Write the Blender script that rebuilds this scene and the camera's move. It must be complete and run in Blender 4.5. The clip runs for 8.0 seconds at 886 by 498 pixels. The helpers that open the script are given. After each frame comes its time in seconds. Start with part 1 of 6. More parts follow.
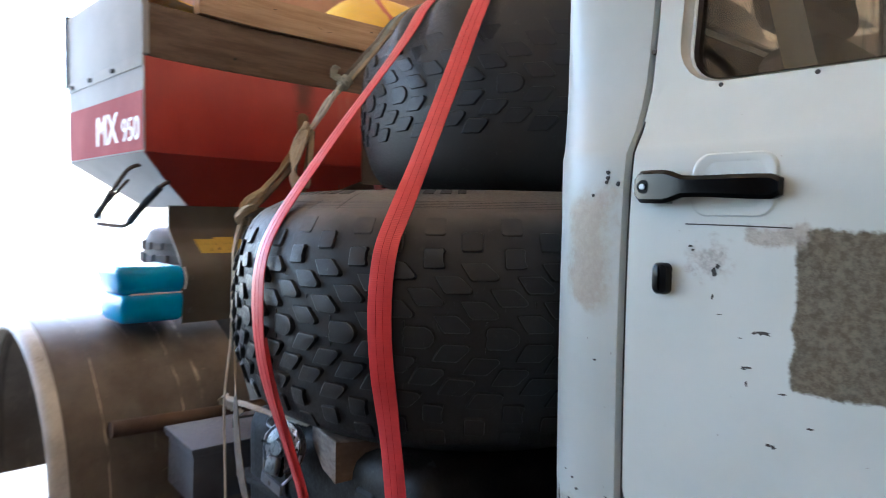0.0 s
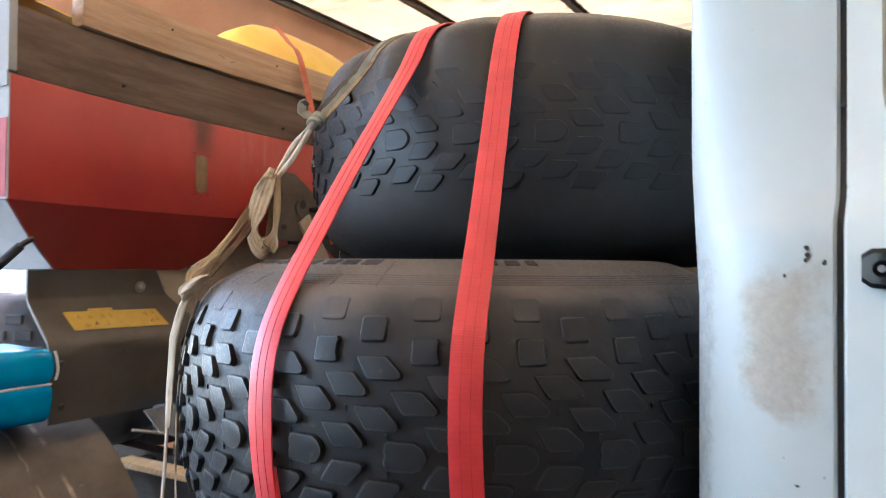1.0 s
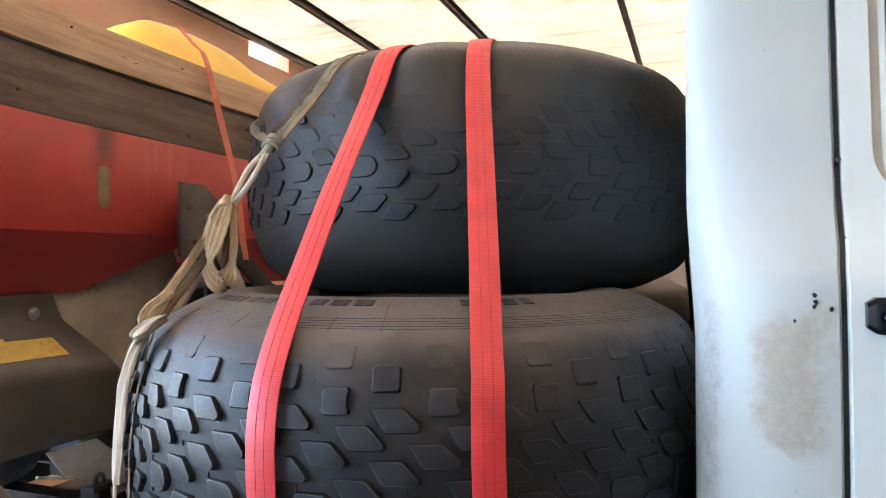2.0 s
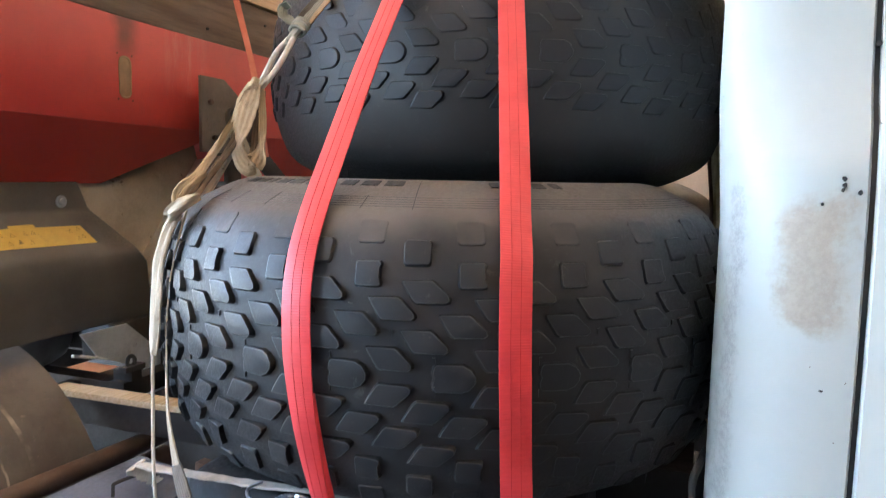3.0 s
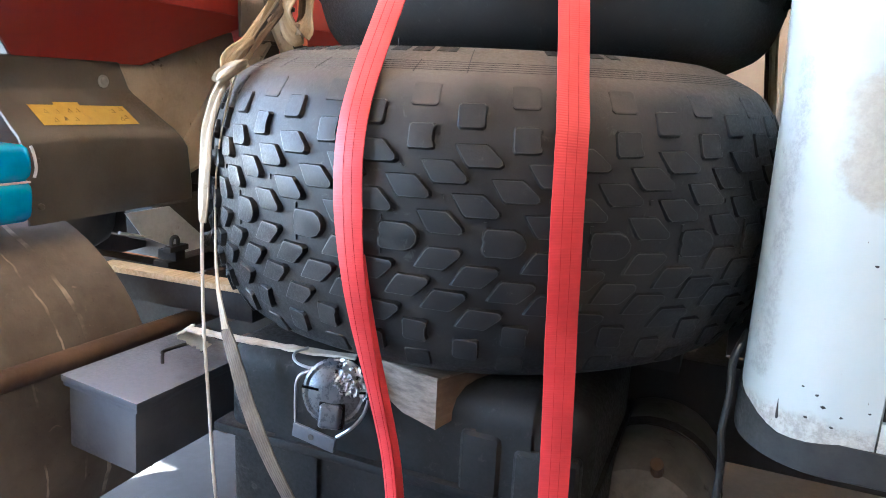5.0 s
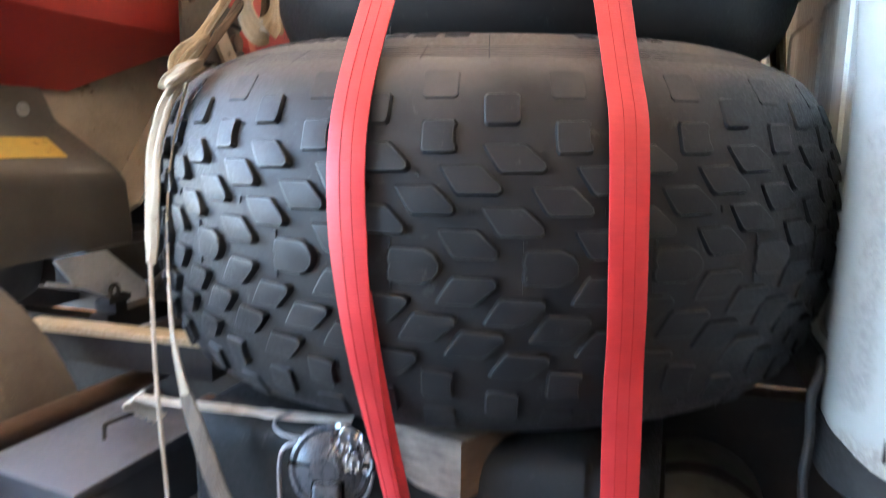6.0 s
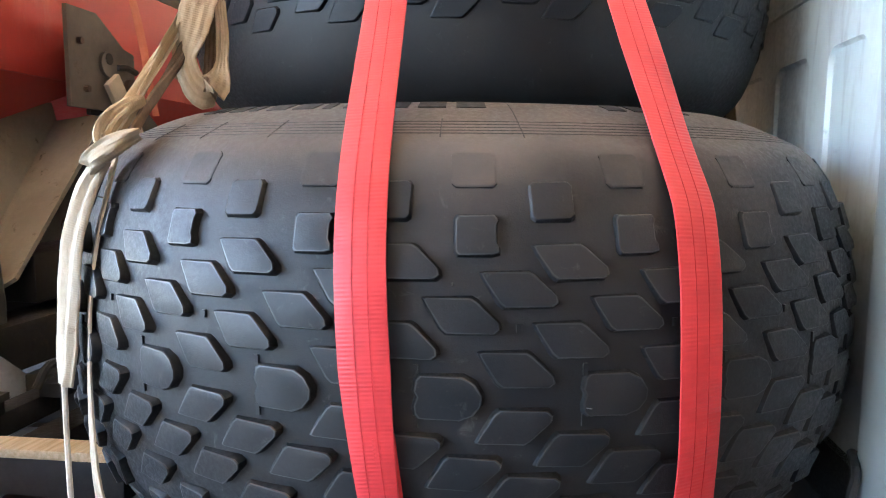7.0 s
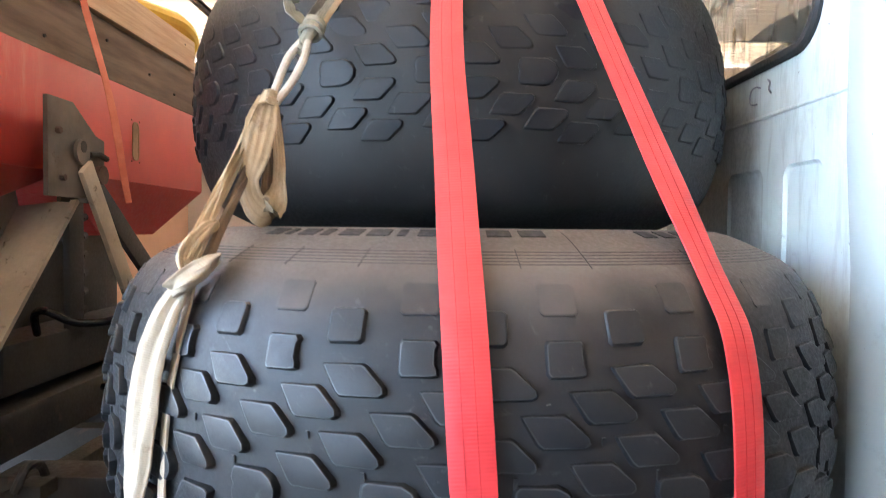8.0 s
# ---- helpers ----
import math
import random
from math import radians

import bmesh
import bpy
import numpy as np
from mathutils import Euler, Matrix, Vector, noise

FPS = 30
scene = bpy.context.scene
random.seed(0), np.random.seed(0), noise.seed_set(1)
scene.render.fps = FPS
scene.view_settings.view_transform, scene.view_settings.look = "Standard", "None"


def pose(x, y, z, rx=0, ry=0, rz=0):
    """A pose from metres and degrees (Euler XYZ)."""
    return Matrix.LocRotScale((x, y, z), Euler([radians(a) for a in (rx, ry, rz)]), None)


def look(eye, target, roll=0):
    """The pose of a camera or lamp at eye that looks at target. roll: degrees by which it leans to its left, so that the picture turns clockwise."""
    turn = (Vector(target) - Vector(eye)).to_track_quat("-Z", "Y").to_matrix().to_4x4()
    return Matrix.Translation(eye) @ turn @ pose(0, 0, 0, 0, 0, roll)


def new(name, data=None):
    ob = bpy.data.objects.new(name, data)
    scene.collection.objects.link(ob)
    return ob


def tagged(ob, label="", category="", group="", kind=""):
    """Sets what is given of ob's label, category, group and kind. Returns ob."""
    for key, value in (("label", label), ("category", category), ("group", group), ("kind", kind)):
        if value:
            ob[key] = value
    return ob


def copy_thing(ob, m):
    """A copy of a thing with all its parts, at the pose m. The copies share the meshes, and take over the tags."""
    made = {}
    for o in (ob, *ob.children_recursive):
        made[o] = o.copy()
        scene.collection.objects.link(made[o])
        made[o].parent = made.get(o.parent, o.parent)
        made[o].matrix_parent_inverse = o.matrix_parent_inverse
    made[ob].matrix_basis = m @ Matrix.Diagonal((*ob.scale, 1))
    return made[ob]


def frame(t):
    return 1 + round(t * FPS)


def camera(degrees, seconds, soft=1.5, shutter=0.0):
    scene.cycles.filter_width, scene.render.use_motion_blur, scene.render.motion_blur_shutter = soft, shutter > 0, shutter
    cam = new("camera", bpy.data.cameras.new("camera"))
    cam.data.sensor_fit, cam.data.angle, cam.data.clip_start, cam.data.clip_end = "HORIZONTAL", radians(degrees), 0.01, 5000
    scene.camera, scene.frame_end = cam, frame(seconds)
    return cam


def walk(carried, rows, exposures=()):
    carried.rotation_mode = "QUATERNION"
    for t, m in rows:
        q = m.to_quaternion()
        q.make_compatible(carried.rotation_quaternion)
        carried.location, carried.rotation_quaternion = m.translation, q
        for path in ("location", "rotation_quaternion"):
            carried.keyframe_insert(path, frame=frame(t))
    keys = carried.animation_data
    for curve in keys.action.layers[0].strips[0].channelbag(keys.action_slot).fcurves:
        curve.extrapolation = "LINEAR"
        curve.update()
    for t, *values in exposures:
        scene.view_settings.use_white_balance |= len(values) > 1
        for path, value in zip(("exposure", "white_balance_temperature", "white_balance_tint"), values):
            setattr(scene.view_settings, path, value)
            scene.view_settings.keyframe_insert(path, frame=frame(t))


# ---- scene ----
cam = camera(64.5, 8.0, 0.6, 0.35)
PATH = [
    (0.0, 0.0000, 0.0000, 1.5000, 87.270, -0.680, 47.000),
    (0.2, -0.1340, -0.0615, 1.5311, 86.524, 0.692, 41.612),
    (0.5, -0.3001, -0.0949, 1.5400, 85.990, -1.000, 38.594),
    (0.8, -0.4685, -0.0807, 1.5307, 89.833, -1.257, 34.983),
    (1.0, -0.5731, -0.0490, 1.5489, 91.183, -0.358, 31.409),
    (1.2, -0.6541, -0.0540, 1.5732, 91.235, -0.205, 29.021),
    (2.3, -0.8057, -0.1401, 1.6285, 89.971, 0.177, 18.382),
    (2.5, -0.8102, -0.1425, 1.6127, 88.271, 0.065, 18.607),
    (3.0, -0.8182, -0.1549, 1.5651, 84.041, -1.116, 20.782),
    (3.5, -0.8148, -0.1720, 1.5320, 81.981, -2.226, 22.396),
    (4.0, -0.8155, -0.1752, 1.5127, 80.457, -2.798, 22.858),
    (4.5, -0.8250, -0.1784, 1.5009, 78.827, -2.556, 23.169),
    (4.7, -0.8301, -0.1777, 1.4933, 78.080, -2.560, 23.595),
    (5.8, -0.9810, -0.0905, 1.4350, 76.850, -1.760, 19.160),
    (6.0, -1.0280, -0.0030, 1.4230, 80.419, -0.592, 18.232),
    (6.2, -1.0650, 0.0900, 1.4360, 83.400, -0.800, 16.550),
    (6.5, -1.1237, 0.1496, 1.4738, 83.438, 0.574, 14.300),
    (7.0, -1.2311, 0.1302, 1.4801, 83.386, -0.379, 8.242),
    (7.5, -1.3437, 0.0656, 1.5200, 85.093, -0.570, 2.408),
    (8.0, -1.4197, 0.0358, 1.5568, 88.300, -0.546, 0.567),
]
walk(cam, [(t, pose(*at)) for t, *at in PATH],
     [(0.0, 3.4, 5300, 7), (0.5, 3.9, 5300, 7), (1.0, 4.0, 5300, 7), (2.5, 4.0, 5300, 7), (3.0, 4.25, 5300, 7), (4.5, 4.6, 5300, 7), (6.5, 4.38, 5300, 7), (7.0, 4.35, 5300, 7), (8.0, 4.5, 5300, 7)])

# ---- world, sun, exposure ----
world = bpy.data.worlds.new("sky")
scene.world = world
world.use_nodes = True
wn = world.node_tree
sky = wn.nodes.new("ShaderNodeTexSky")
sky.sky_type, sky.sun_disc = "NISHITA", False
sky.sun_elevation, sky.sun_rotation = radians(50), radians(276)
sky.air_density, sky.dust_density = 1.0, 1.5
wn.links.new(sky.outputs[0], wn.nodes["Background"].inputs[0])
wn.nodes["Background"].inputs[1].default_value = 0.15
sun_data = bpy.data.lights.new("sun", "SUN")
sun_data.energy, sun_data.angle, sun_data.color = 4.0, radians(0.53), (1.0, 0.92, 0.80)
sun = new("sun", sun_data)
sun.matrix_world = look((0, 0, 0), (math.sin(radians(276)) * -math.cos(radians(50)), math.cos(radians(276)) * -math.cos(radians(50)), -math.sin(radians(50))))

# ---- materials ----


def nodes(name):
    m = bpy.data.materials.new(name)
    m.use_nodes = True
    t = m.node_tree
    return m, t, t.nodes["Principled BSDF"]


def add(t, kind, **values):
    n = t.nodes.new(kind)
    for key, value in values.items():
        n.inputs[key.replace("_", " ")].default_value = value
    return n


def place(t):
    return t.nodes.new("ShaderNodeNewGeometry").outputs["Position"]


def noise_at(t, scale, detail=4, rough=0.6, stretch=None, warp=0.0):
    n = add(t, "ShaderNodeTexNoise", Scale=scale, Detail=detail, Roughness=rough, Distortion=warp)
    src = place(t)
    if stretch:
        mp = t.nodes.new("ShaderNodeMapping")
        mp.inputs["Scale"].default_value = stretch
        t.links.new(src, mp.inputs["Vector"])
        src = mp.outputs["Vector"]
    t.links.new(src, n.inputs["Vector"])
    return n.outputs["Fac"]


def step(t, fac, low, high, a=0.0, b=1.0):
    n = t.nodes.new("ShaderNodeMapRange")
    n.interpolation_type = "SMOOTHSTEP"
    for key, value in zip(("From Min", "From Max", "To Min", "To Max"), (low, high, a, b)):
        n.inputs[key].default_value = value
    t.links.new(fac, n.inputs["Value"])
    return n.outputs["Result"]


def maths(t, op, a, b):
    n = t.nodes.new("ShaderNodeMath")
    n.operation = op
    for i, v in enumerate((a, b)):
        if isinstance(v, (int, float)):
            n.inputs[i].default_value = v
        else:
            t.links.new(v, n.inputs[i])
    return n.outputs[0]


def blend(t, fac, a, b):
    n = t.nodes.new("ShaderNodeMix")
    n.data_type = "RGBA"
    t.links.new(fac, n.inputs["Factor"])
    for key, v in ((6, a), (7, b)):
        if isinstance(v, tuple):
            n.inputs[key].default_value = (*v, 1)
        else:
            t.links.new(v, n.inputs[key])
    return n.outputs[2]


def relief(t, bsdf, height, strength, depth=0.002):
    n = t.nodes.new("ShaderNodeBump")
    n.inputs["Strength"].default_value, n.inputs["Distance"].default_value = strength, depth
    t.links.new(height, n.inputs["Height"])
    old = bsdf.inputs["Normal"].links
    if old:
        t.links.new(old[0].from_socket, n.inputs["Normal"])
    t.links.new(n.outputs[0], bsdf.inputs["Normal"])


def surf(name, a, b, rough=0.6, metal=0.0, scale=6, fine=90, bump=0.3, dust=None, dust_amount=(0.55, 0.75), rough_span=0.12, stretch=None, rust=None, rust_at=(0.6, 0.7), rust_scale=9):
    """Two tones at a coarse scale, fine grain, and optionally blotches of rust and settled dust."""
    m, t, p = nodes(name)
    big, small = noise_at(t, scale, 5, 0.6, stretch), noise_at(t, fine, 3, 0.7, stretch)
    mixed = maths(t, "ADD", maths(t, "MULTIPLY", big, 0.75), maths(t, "MULTIPLY", small, 0.25))
    col = blend(t, step(t, mixed, 0.35, 0.65), a, b)
    if rust:
        col = blend(t, step(t, noise_at(t, rust_scale, 6, 0.7, None, 0.5), *rust_at), col, rust)
    if dust:
        up = t.nodes.new("ShaderNodeSeparateXYZ")
        t.links.new(t.nodes.new("ShaderNodeNewGeometry").outputs["Normal"], up.inputs[0])
        lay = maths(t, "ADD", maths(t, "MULTIPLY", up.outputs["Z"], 0.55), maths(t, "MULTIPLY", big, 0.5))
        col = blend(t, step(t, lay, *dust_amount), col, dust)
    t.links.new(col, p.inputs["Base Color"])
    t.links.new(step(t, small, 0.3, 0.7, rough - rough_span, min(1, rough + rough_span)), p.inputs["Roughness"])
    p.inputs["Metallic"].default_value = metal
    relief(t, p, mixed, bump)
    return m


RUBBER = surf("rubber", (0.0138, 0.0138, 0.0148), (0.024, 0.0238, 0.025), 0.54, 0, 5, 160, 0.35, (0.125, 0.104, 0.088), (0.36, 0.86))
RUBBER_LUG = surf("lug_rubber", (0.0128, 0.0135, 0.015), (0.022, 0.0222, 0.024), 0.50, 0, 6, 200, 0.3, (0.09, 0.078, 0.068), (0.46, 1.05))
RUBBER_WORN = surf("worn_rubber", (0.018, 0.0172, 0.0168), (0.031, 0.0295, 0.028), 0.5, 0, 4, 160, 0.35, (0.12, 0.10, 0.085), (0.45, 1.05))
RUBBER_GREY = surf("dusty_rubber", (0.09, 0.085, 0.08), (0.14, 0.13, 0.12), 0.8, 0, 9, 120, 0.4)
# Same rubber made darker: shade on the lug flanks put into the colour.
RUBBER_FLANK_SHADE = surf("shaded_flank_rubber", (0.006, 0.0062, 0.007), (0.011, 0.0112, 0.012), 0.75, 0, 9, 200, 0.2)
# Paler rubber paints the light caught along the lugs' top edges.
RUBBER_RIM_LIGHT = surf("lug_rim_light", (0.017, 0.018, 0.020), (0.045, 0.046, 0.049), 0.42, 0, 14, 200, 0.1)
LAMP_GREY = surf("slate_lamp_plastic", (0.045, 0.050, 0.060), (0.075, 0.082, 0.095), 0.32, 0, 9, 120, 0.1, (0.16, 0.16, 0.17), (0.7, 1.1))
PLATE = surf("brown_grey_plate", (0.080, 0.066, 0.056), (0.15, 0.125, 0.106), 0.6, 0, 6, 90, 0.3, None, (0, 1), 0.1, None, (0.07, 0.045, 0.03), (0.6, 0.7), 14)
SHEET = surf("dull_zinc_sheet", (0.36, 0.39, 0.42), (0.54, 0.57, 0.60), 0.4, 0.1, 5, 90, 0.15, None, (0, 1), 0.1, None, (0.22, 0.18, 0.14), (0.6, 0.72), 9)
LETTER = surf("moulded_letter", (0.016, 0.015, 0.0145), (0.034, 0.031, 0.029), 0.7, 0, 9, 120, 0.2)


def scuffed(m, scale, tone, low, high, amount):
    """Adds small scuffs of another tone over a material's base colour."""
    t = m.node_tree
    p = t.nodes["Principled BSDF"]
    old = p.inputs["Base Color"].links[0].from_socket
    mark = maths(t, "MULTIPLY", step(t, noise_at(t, scale, 5, 0.75, None, 0.8), low, high), amount)
    t.links.new(blend(t, mark, old, tone), p.inputs["Base Color"])
    relief(t, p, noise_at(t, scale * 3, 4, 0.7), 0.25, 0.0012)


for rubber in (RUBBER, RUBBER_LUG, RUBBER_WORN, RUBBER_FLANK_SHADE):
    rubber.node_tree.nodes["Principled BSDF"].inputs["Specular IOR Level"].default_value = 0.36
for rubber in (RUBBER, RUBBER_LUG, RUBBER_WORN):
    scuffed(rubber, 38, (0.085, 0.082, 0.080), 0.60, 0.74, 0.55)
    scuffed(rubber, 150, (0.10, 0.098, 0.095), 0.66, 0.75, 0.5)
BLACK = surf("black_plastic", (0.0018, 0.0018, 0.002), (0.0022, 0.0022, 0.0024), 0.22, 0, 8, 200, 0.0, None, (0, 1), 0.05)
BLACK.node_tree.nodes["Principled BSDF"].inputs["Specular IOR Level"].default_value = 0.22
SEAL = surf("black_seal", (0.014, 0.014, 0.014), (0.035, 0.034, 0.033), 0.6, 0, 12, 150, 0.2)
RED = surf("red_paint", (0.39, 0.036, 0.031), (0.48, 0.056, 0.042), 0.42, 0, 2.5, 60, 0.06, None, (0, 1), 0.1, None, (0.16, 0.03, 0.02), (0.66, 0.80), 5)
WHITE_END = surf("white_hopper_paint", (0.42, 0.42, 0.42), (0.50, 0.50, 0.495), 0.7, 0, 3, 80, 0.05)
# Red mixed towards pink: the glare over the end is in the paint.
RED_GLARE = surf("glare_paled_red_paint", (0.40, 0.12, 0.13), (0.50, 0.17, 0.175), 0.85, 0, 2.5, 60, 0.06)
for dull in (WHITE_END, RED_GLARE):
    dull.node_tree.nodes["Principled BSDF"].inputs["Specular IOR Level"].default_value = 0.08
GREY_BOARD = surf("weathered_board", (0.105, 0.070, 0.049), (0.195, 0.138, 0.099), 0.8, 0, 3, 60, 0.5, None, (0, 1), 0.1, (9, 0.8, 9))
PLANK = surf("pine_plank", (0.46, 0.29, 0.165), (0.62, 0.435, 0.27), 0.7, 0, 4, 60, 0.4, None, (0, 1), 0.1, (9, 0.7, 14))
BLOCK = surf("pale_wood", (0.12, 0.094, 0.074), (0.25, 0.205, 0.165), 0.75, 0, 8, 80, 0.5, None, (0, 1), 0.1, (2, 12, 12))
SLAT = surf("yellow_wood_slat", (0.48, 0.36, 0.20), (0.66, 0.54, 0.36), 0.6, 0, 8, 60, 0.3, None, (0, 1), 0.1, (12, 1.2, 12))
TARP = surf("yellow_tarpaulin", (0.70, 0.43, 0.025), (0.82, 0.55, 0.05), 0.45, 0, 3, 40, 0.3)
FRAME = surf("grey_frame_paint", (0.36, 0.30, 0.225), (0.50, 0.43, 0.33), 0.6, 0.0, 5, 90, 0.3, None, (0, 1), 0.1, None, (0.10, 0.06, 0.035), (0.58, 0.7), 12)
# Rust-blotched frame paint, darkened to include the shadow round the frame.
DARK_FRAME = surf("shade_dark_frame_paint", (0.014, 0.0115, 0.010), (0.034, 0.028, 0.024), 0.65, 0, 5, 90, 0.4, None, (0, 1), 0.1, None, (0.075, 0.042, 0.028), (0.60, 0.74), 7)
RUSTY = surf("rusty_steel", (0.075, 0.045, 0.032), (0.13, 0.085, 0.06), 0.75, 0.1, 7, 90, 0.5)
HOOD = surf("dark_hood_paint", (0.070, 0.062, 0.052), (0.112, 0.100, 0.084), 0.45, 0, 4, 120, 0.15, (0.16, 0.13, 0.10), (0.6, 1.0))
STEEL = surf("bare_steel", (0.30, 0.31, 0.33), (0.50, 0.52, 0.55), 0.4, 0.7, 8, 90, 0.2)
BOX_GREY = surf("grey_box_paint", (0.068, 0.074, 0.088), (0.108, 0.115, 0.132), 0.42, 0.1, 5, 120, 0.12, (0.20, 0.22, 0.275), (0.60, 0.85))
VESSEL = surf("dusty_vessel", (0.11, 0.105, 0.095), (0.19, 0.18, 0.165), 0.7, 0, 9, 90, 0.5, None, (0, 1), 0.1, None, (0.05, 0.045, 0.04), (0.55, 0.68), 8)
WEB_DIRTY = surf("dirty_webbing", (0.075, 0.060, 0.044), (0.17, 0.140, 0.105), 0.85, 0, 18, 300, 0.5, None, (0, 1), 0.08, (1, 1, 0.3))
WEB_BROWN = surf("brown_webbing", (0.070, 0.045, 0.028), (0.17, 0.115, 0.072), 0.85, 0, 18, 300, 0.5, None, (0, 1), 0.08, (1, 1, 0.4))
CREAM_WALL = surf("cream_plaster", (0.46, 0.39, 0.33), (0.56, 0.48, 0.41), 0.9, 0, 1.2, 40, 0.3, None, (0, 1), 0.08, None, (0.30, 0.24, 0.19), (0.62, 0.75), 1.5)
SLOT = surf("ochre_slot_metal", (0.20, 0.125, 0.065), (0.30, 0.20, 0.11), 0.6, 0, 14, 120, 0.2)
TANK = surf("black_tank", (0.006, 0.006, 0.0065), (0.015, 0.0145, 0.014), 0.6, 0, 5, 110, 0.3, (0.05, 0.044, 0.039), (0.66, 1.1))
WEB_OLD = surf("old_webbing", (0.33, 0.235, 0.128), (0.52, 0.405, 0.26), 0.85, 0, 22, 300, 0.6, None, (0, 1), 0.08, (1, 1, 0.4), (0.19, 0.12, 0.07), (0.54, 0.74), 14)
WEB_PALE = surf("bleached_webbing", (0.35, 0.28, 0.19), (0.50, 0.42, 0.31), 0.85, 0, 16, 300, 0.5, None, (0, 1), 0.08, (1, 1, 0.4), (0.17, 0.11, 0.065), (0.56, 0.72), 16)
WEB_GREEN = surf("green_grey_webbing", (0.22, 0.22, 0.17), (0.38, 0.37, 0.30), 0.85, 0, 22, 300, 0.6, None, (0, 1), 0.08, None, (0.05, 0.05, 0.04), (0.58, 0.7), 20)
CORD = surf("pale_cord", (0.42, 0.37, 0.30), (0.60, 0.55, 0.47), 0.85, 0, 30, 300, 0.4)
# Pale tone carries the bright highlight on the mudguard's rolled lip.
LIP_HIGHLIGHT = surf("highlight_lip", (0.36, 0.335, 0.31), (0.54, 0.515, 0.48), 0.5, 0, 7, 90, 0.2, None, (0, 1), 0.1, None, (0.15, 0.09, 0.06), (0.6, 0.72), 9)
FOIL = surf("silver_foil", (0.20, 0.205, 0.22), (0.40, 0.41, 0.43), 0.34, 0.9, 30, 60, 0.25)
ORANGE = surf("faded_orange_webbing", (0.50, 0.13, 0.075), (0.60, 0.20, 0.13), 0.8, 0, 15, 300, 0.4)
CONCRETE = surf("concrete", (0.040, 0.037, 0.035), (0.075, 0.071, 0.067), 0.85, 0, 0.8, 30, 0.4)
EARTH = surf("pale_earth", (0.21, 0.198, 0.182), (0.28, 0.265, 0.245), 0.95, 0, 0.4, 8, 0.5)
PEACH = surf("peach_plaster", (0.60, 0.36, 0.24), (0.68, 0.43, 0.30), 0.9, 0, 1.2, 40, 0.3, None, (0, 1), 0.08, None, (0.55, 0.40, 0.31), (0.62, 0.75), 1.5)


def roof_material():
    """Cream fibreglass roof sheeting that lets part of the daylight through."""
    m, t, p = nodes("fibreglass_sheet")
    col = blend(t, step(t, noise_at(t, 1.3, 5), 0.3, 0.7), (0.71, 0.60, 0.47), (0.80, 0.70, 0.56))
    # Darker streaks along the ribs paint the shading that translucency washes out.
    col = blend(t, step(t, noise_at(t, 9, 5, 0.7, (0.06, 1, 1)), 0.50, 0.72), col, (0.55, 0.455, 0.36))
    t.links.new(col, p.inputs["Base Color"])
    p.inputs["Roughness"].default_value = 0.5
    glow = add(t, "ShaderNodeBsdfTranslucent")
    t.links.new(col, glow.inputs["Color"])
    mix = t.nodes.new("ShaderNodeMixShader")
    mix.inputs[0].default_value = 0.31
    t.links.new(p.outputs[0], mix.inputs[1])
    t.links.new(glow.outputs[0], mix.inputs[2])
    t.links.new(mix.outputs[0], t.nodes["Material Output"].inputs["Surface"])
    return m


ROOF = roof_material()
PLASTER = surf("grey_plaster", (0.10, 0.098, 0.095), (0.15, 0.146, 0.14), 0.9, 0, 1.2, 40, 0.3)
PURLIN = surf("purlin_steel", (0.10, 0.085, 0.075), (0.20, 0.17, 0.145), 0.6, 0.2, 5, 60, 0.2)
SEAT = surf("grey_seat_cloth", (0.024, 0.022, 0.021), (0.045, 0.042, 0.039), 0.9, 0, 9, 200, 0.5)
TRIM_CREAM = surf("cream_trim", (0.46, 0.41, 0.33), (0.58, 0.53, 0.44), 0.6, 0, 6, 80, 0.2)
# Worn cream enamel, toned down further for the shade in the channel.
CREAM_RECESS = surf("shaded_cream_enamel", (0.41, 0.41, 0.36), (0.51, 0.51, 0.46), 0.4, 0, 9, 90, 0.1)
YELLOW = surf("yellow_label", (0.54, 0.355, 0.035), (0.64, 0.435, 0.055), 0.4, 0, 12, 80, 0.05, None, (0, 1), 0.08, None, (0.40, 0.27, 0.06), (0.6, 0.72), 30)
INK = surf("faded_ink", (0.16, 0.11, 0.02), (0.26, 0.18, 0.03), 0.5)
TEXT_GLINT_WHITE = surf("white_lettering_and_glints", (0.74, 0.74, 0.74), (0.82, 0.82, 0.82), 0.4, 0, 6, 60, 0.02)
CHIP = surf("dark_chip", (0.018, 0.016, 0.015), (0.05, 0.045, 0.04), 0.7)


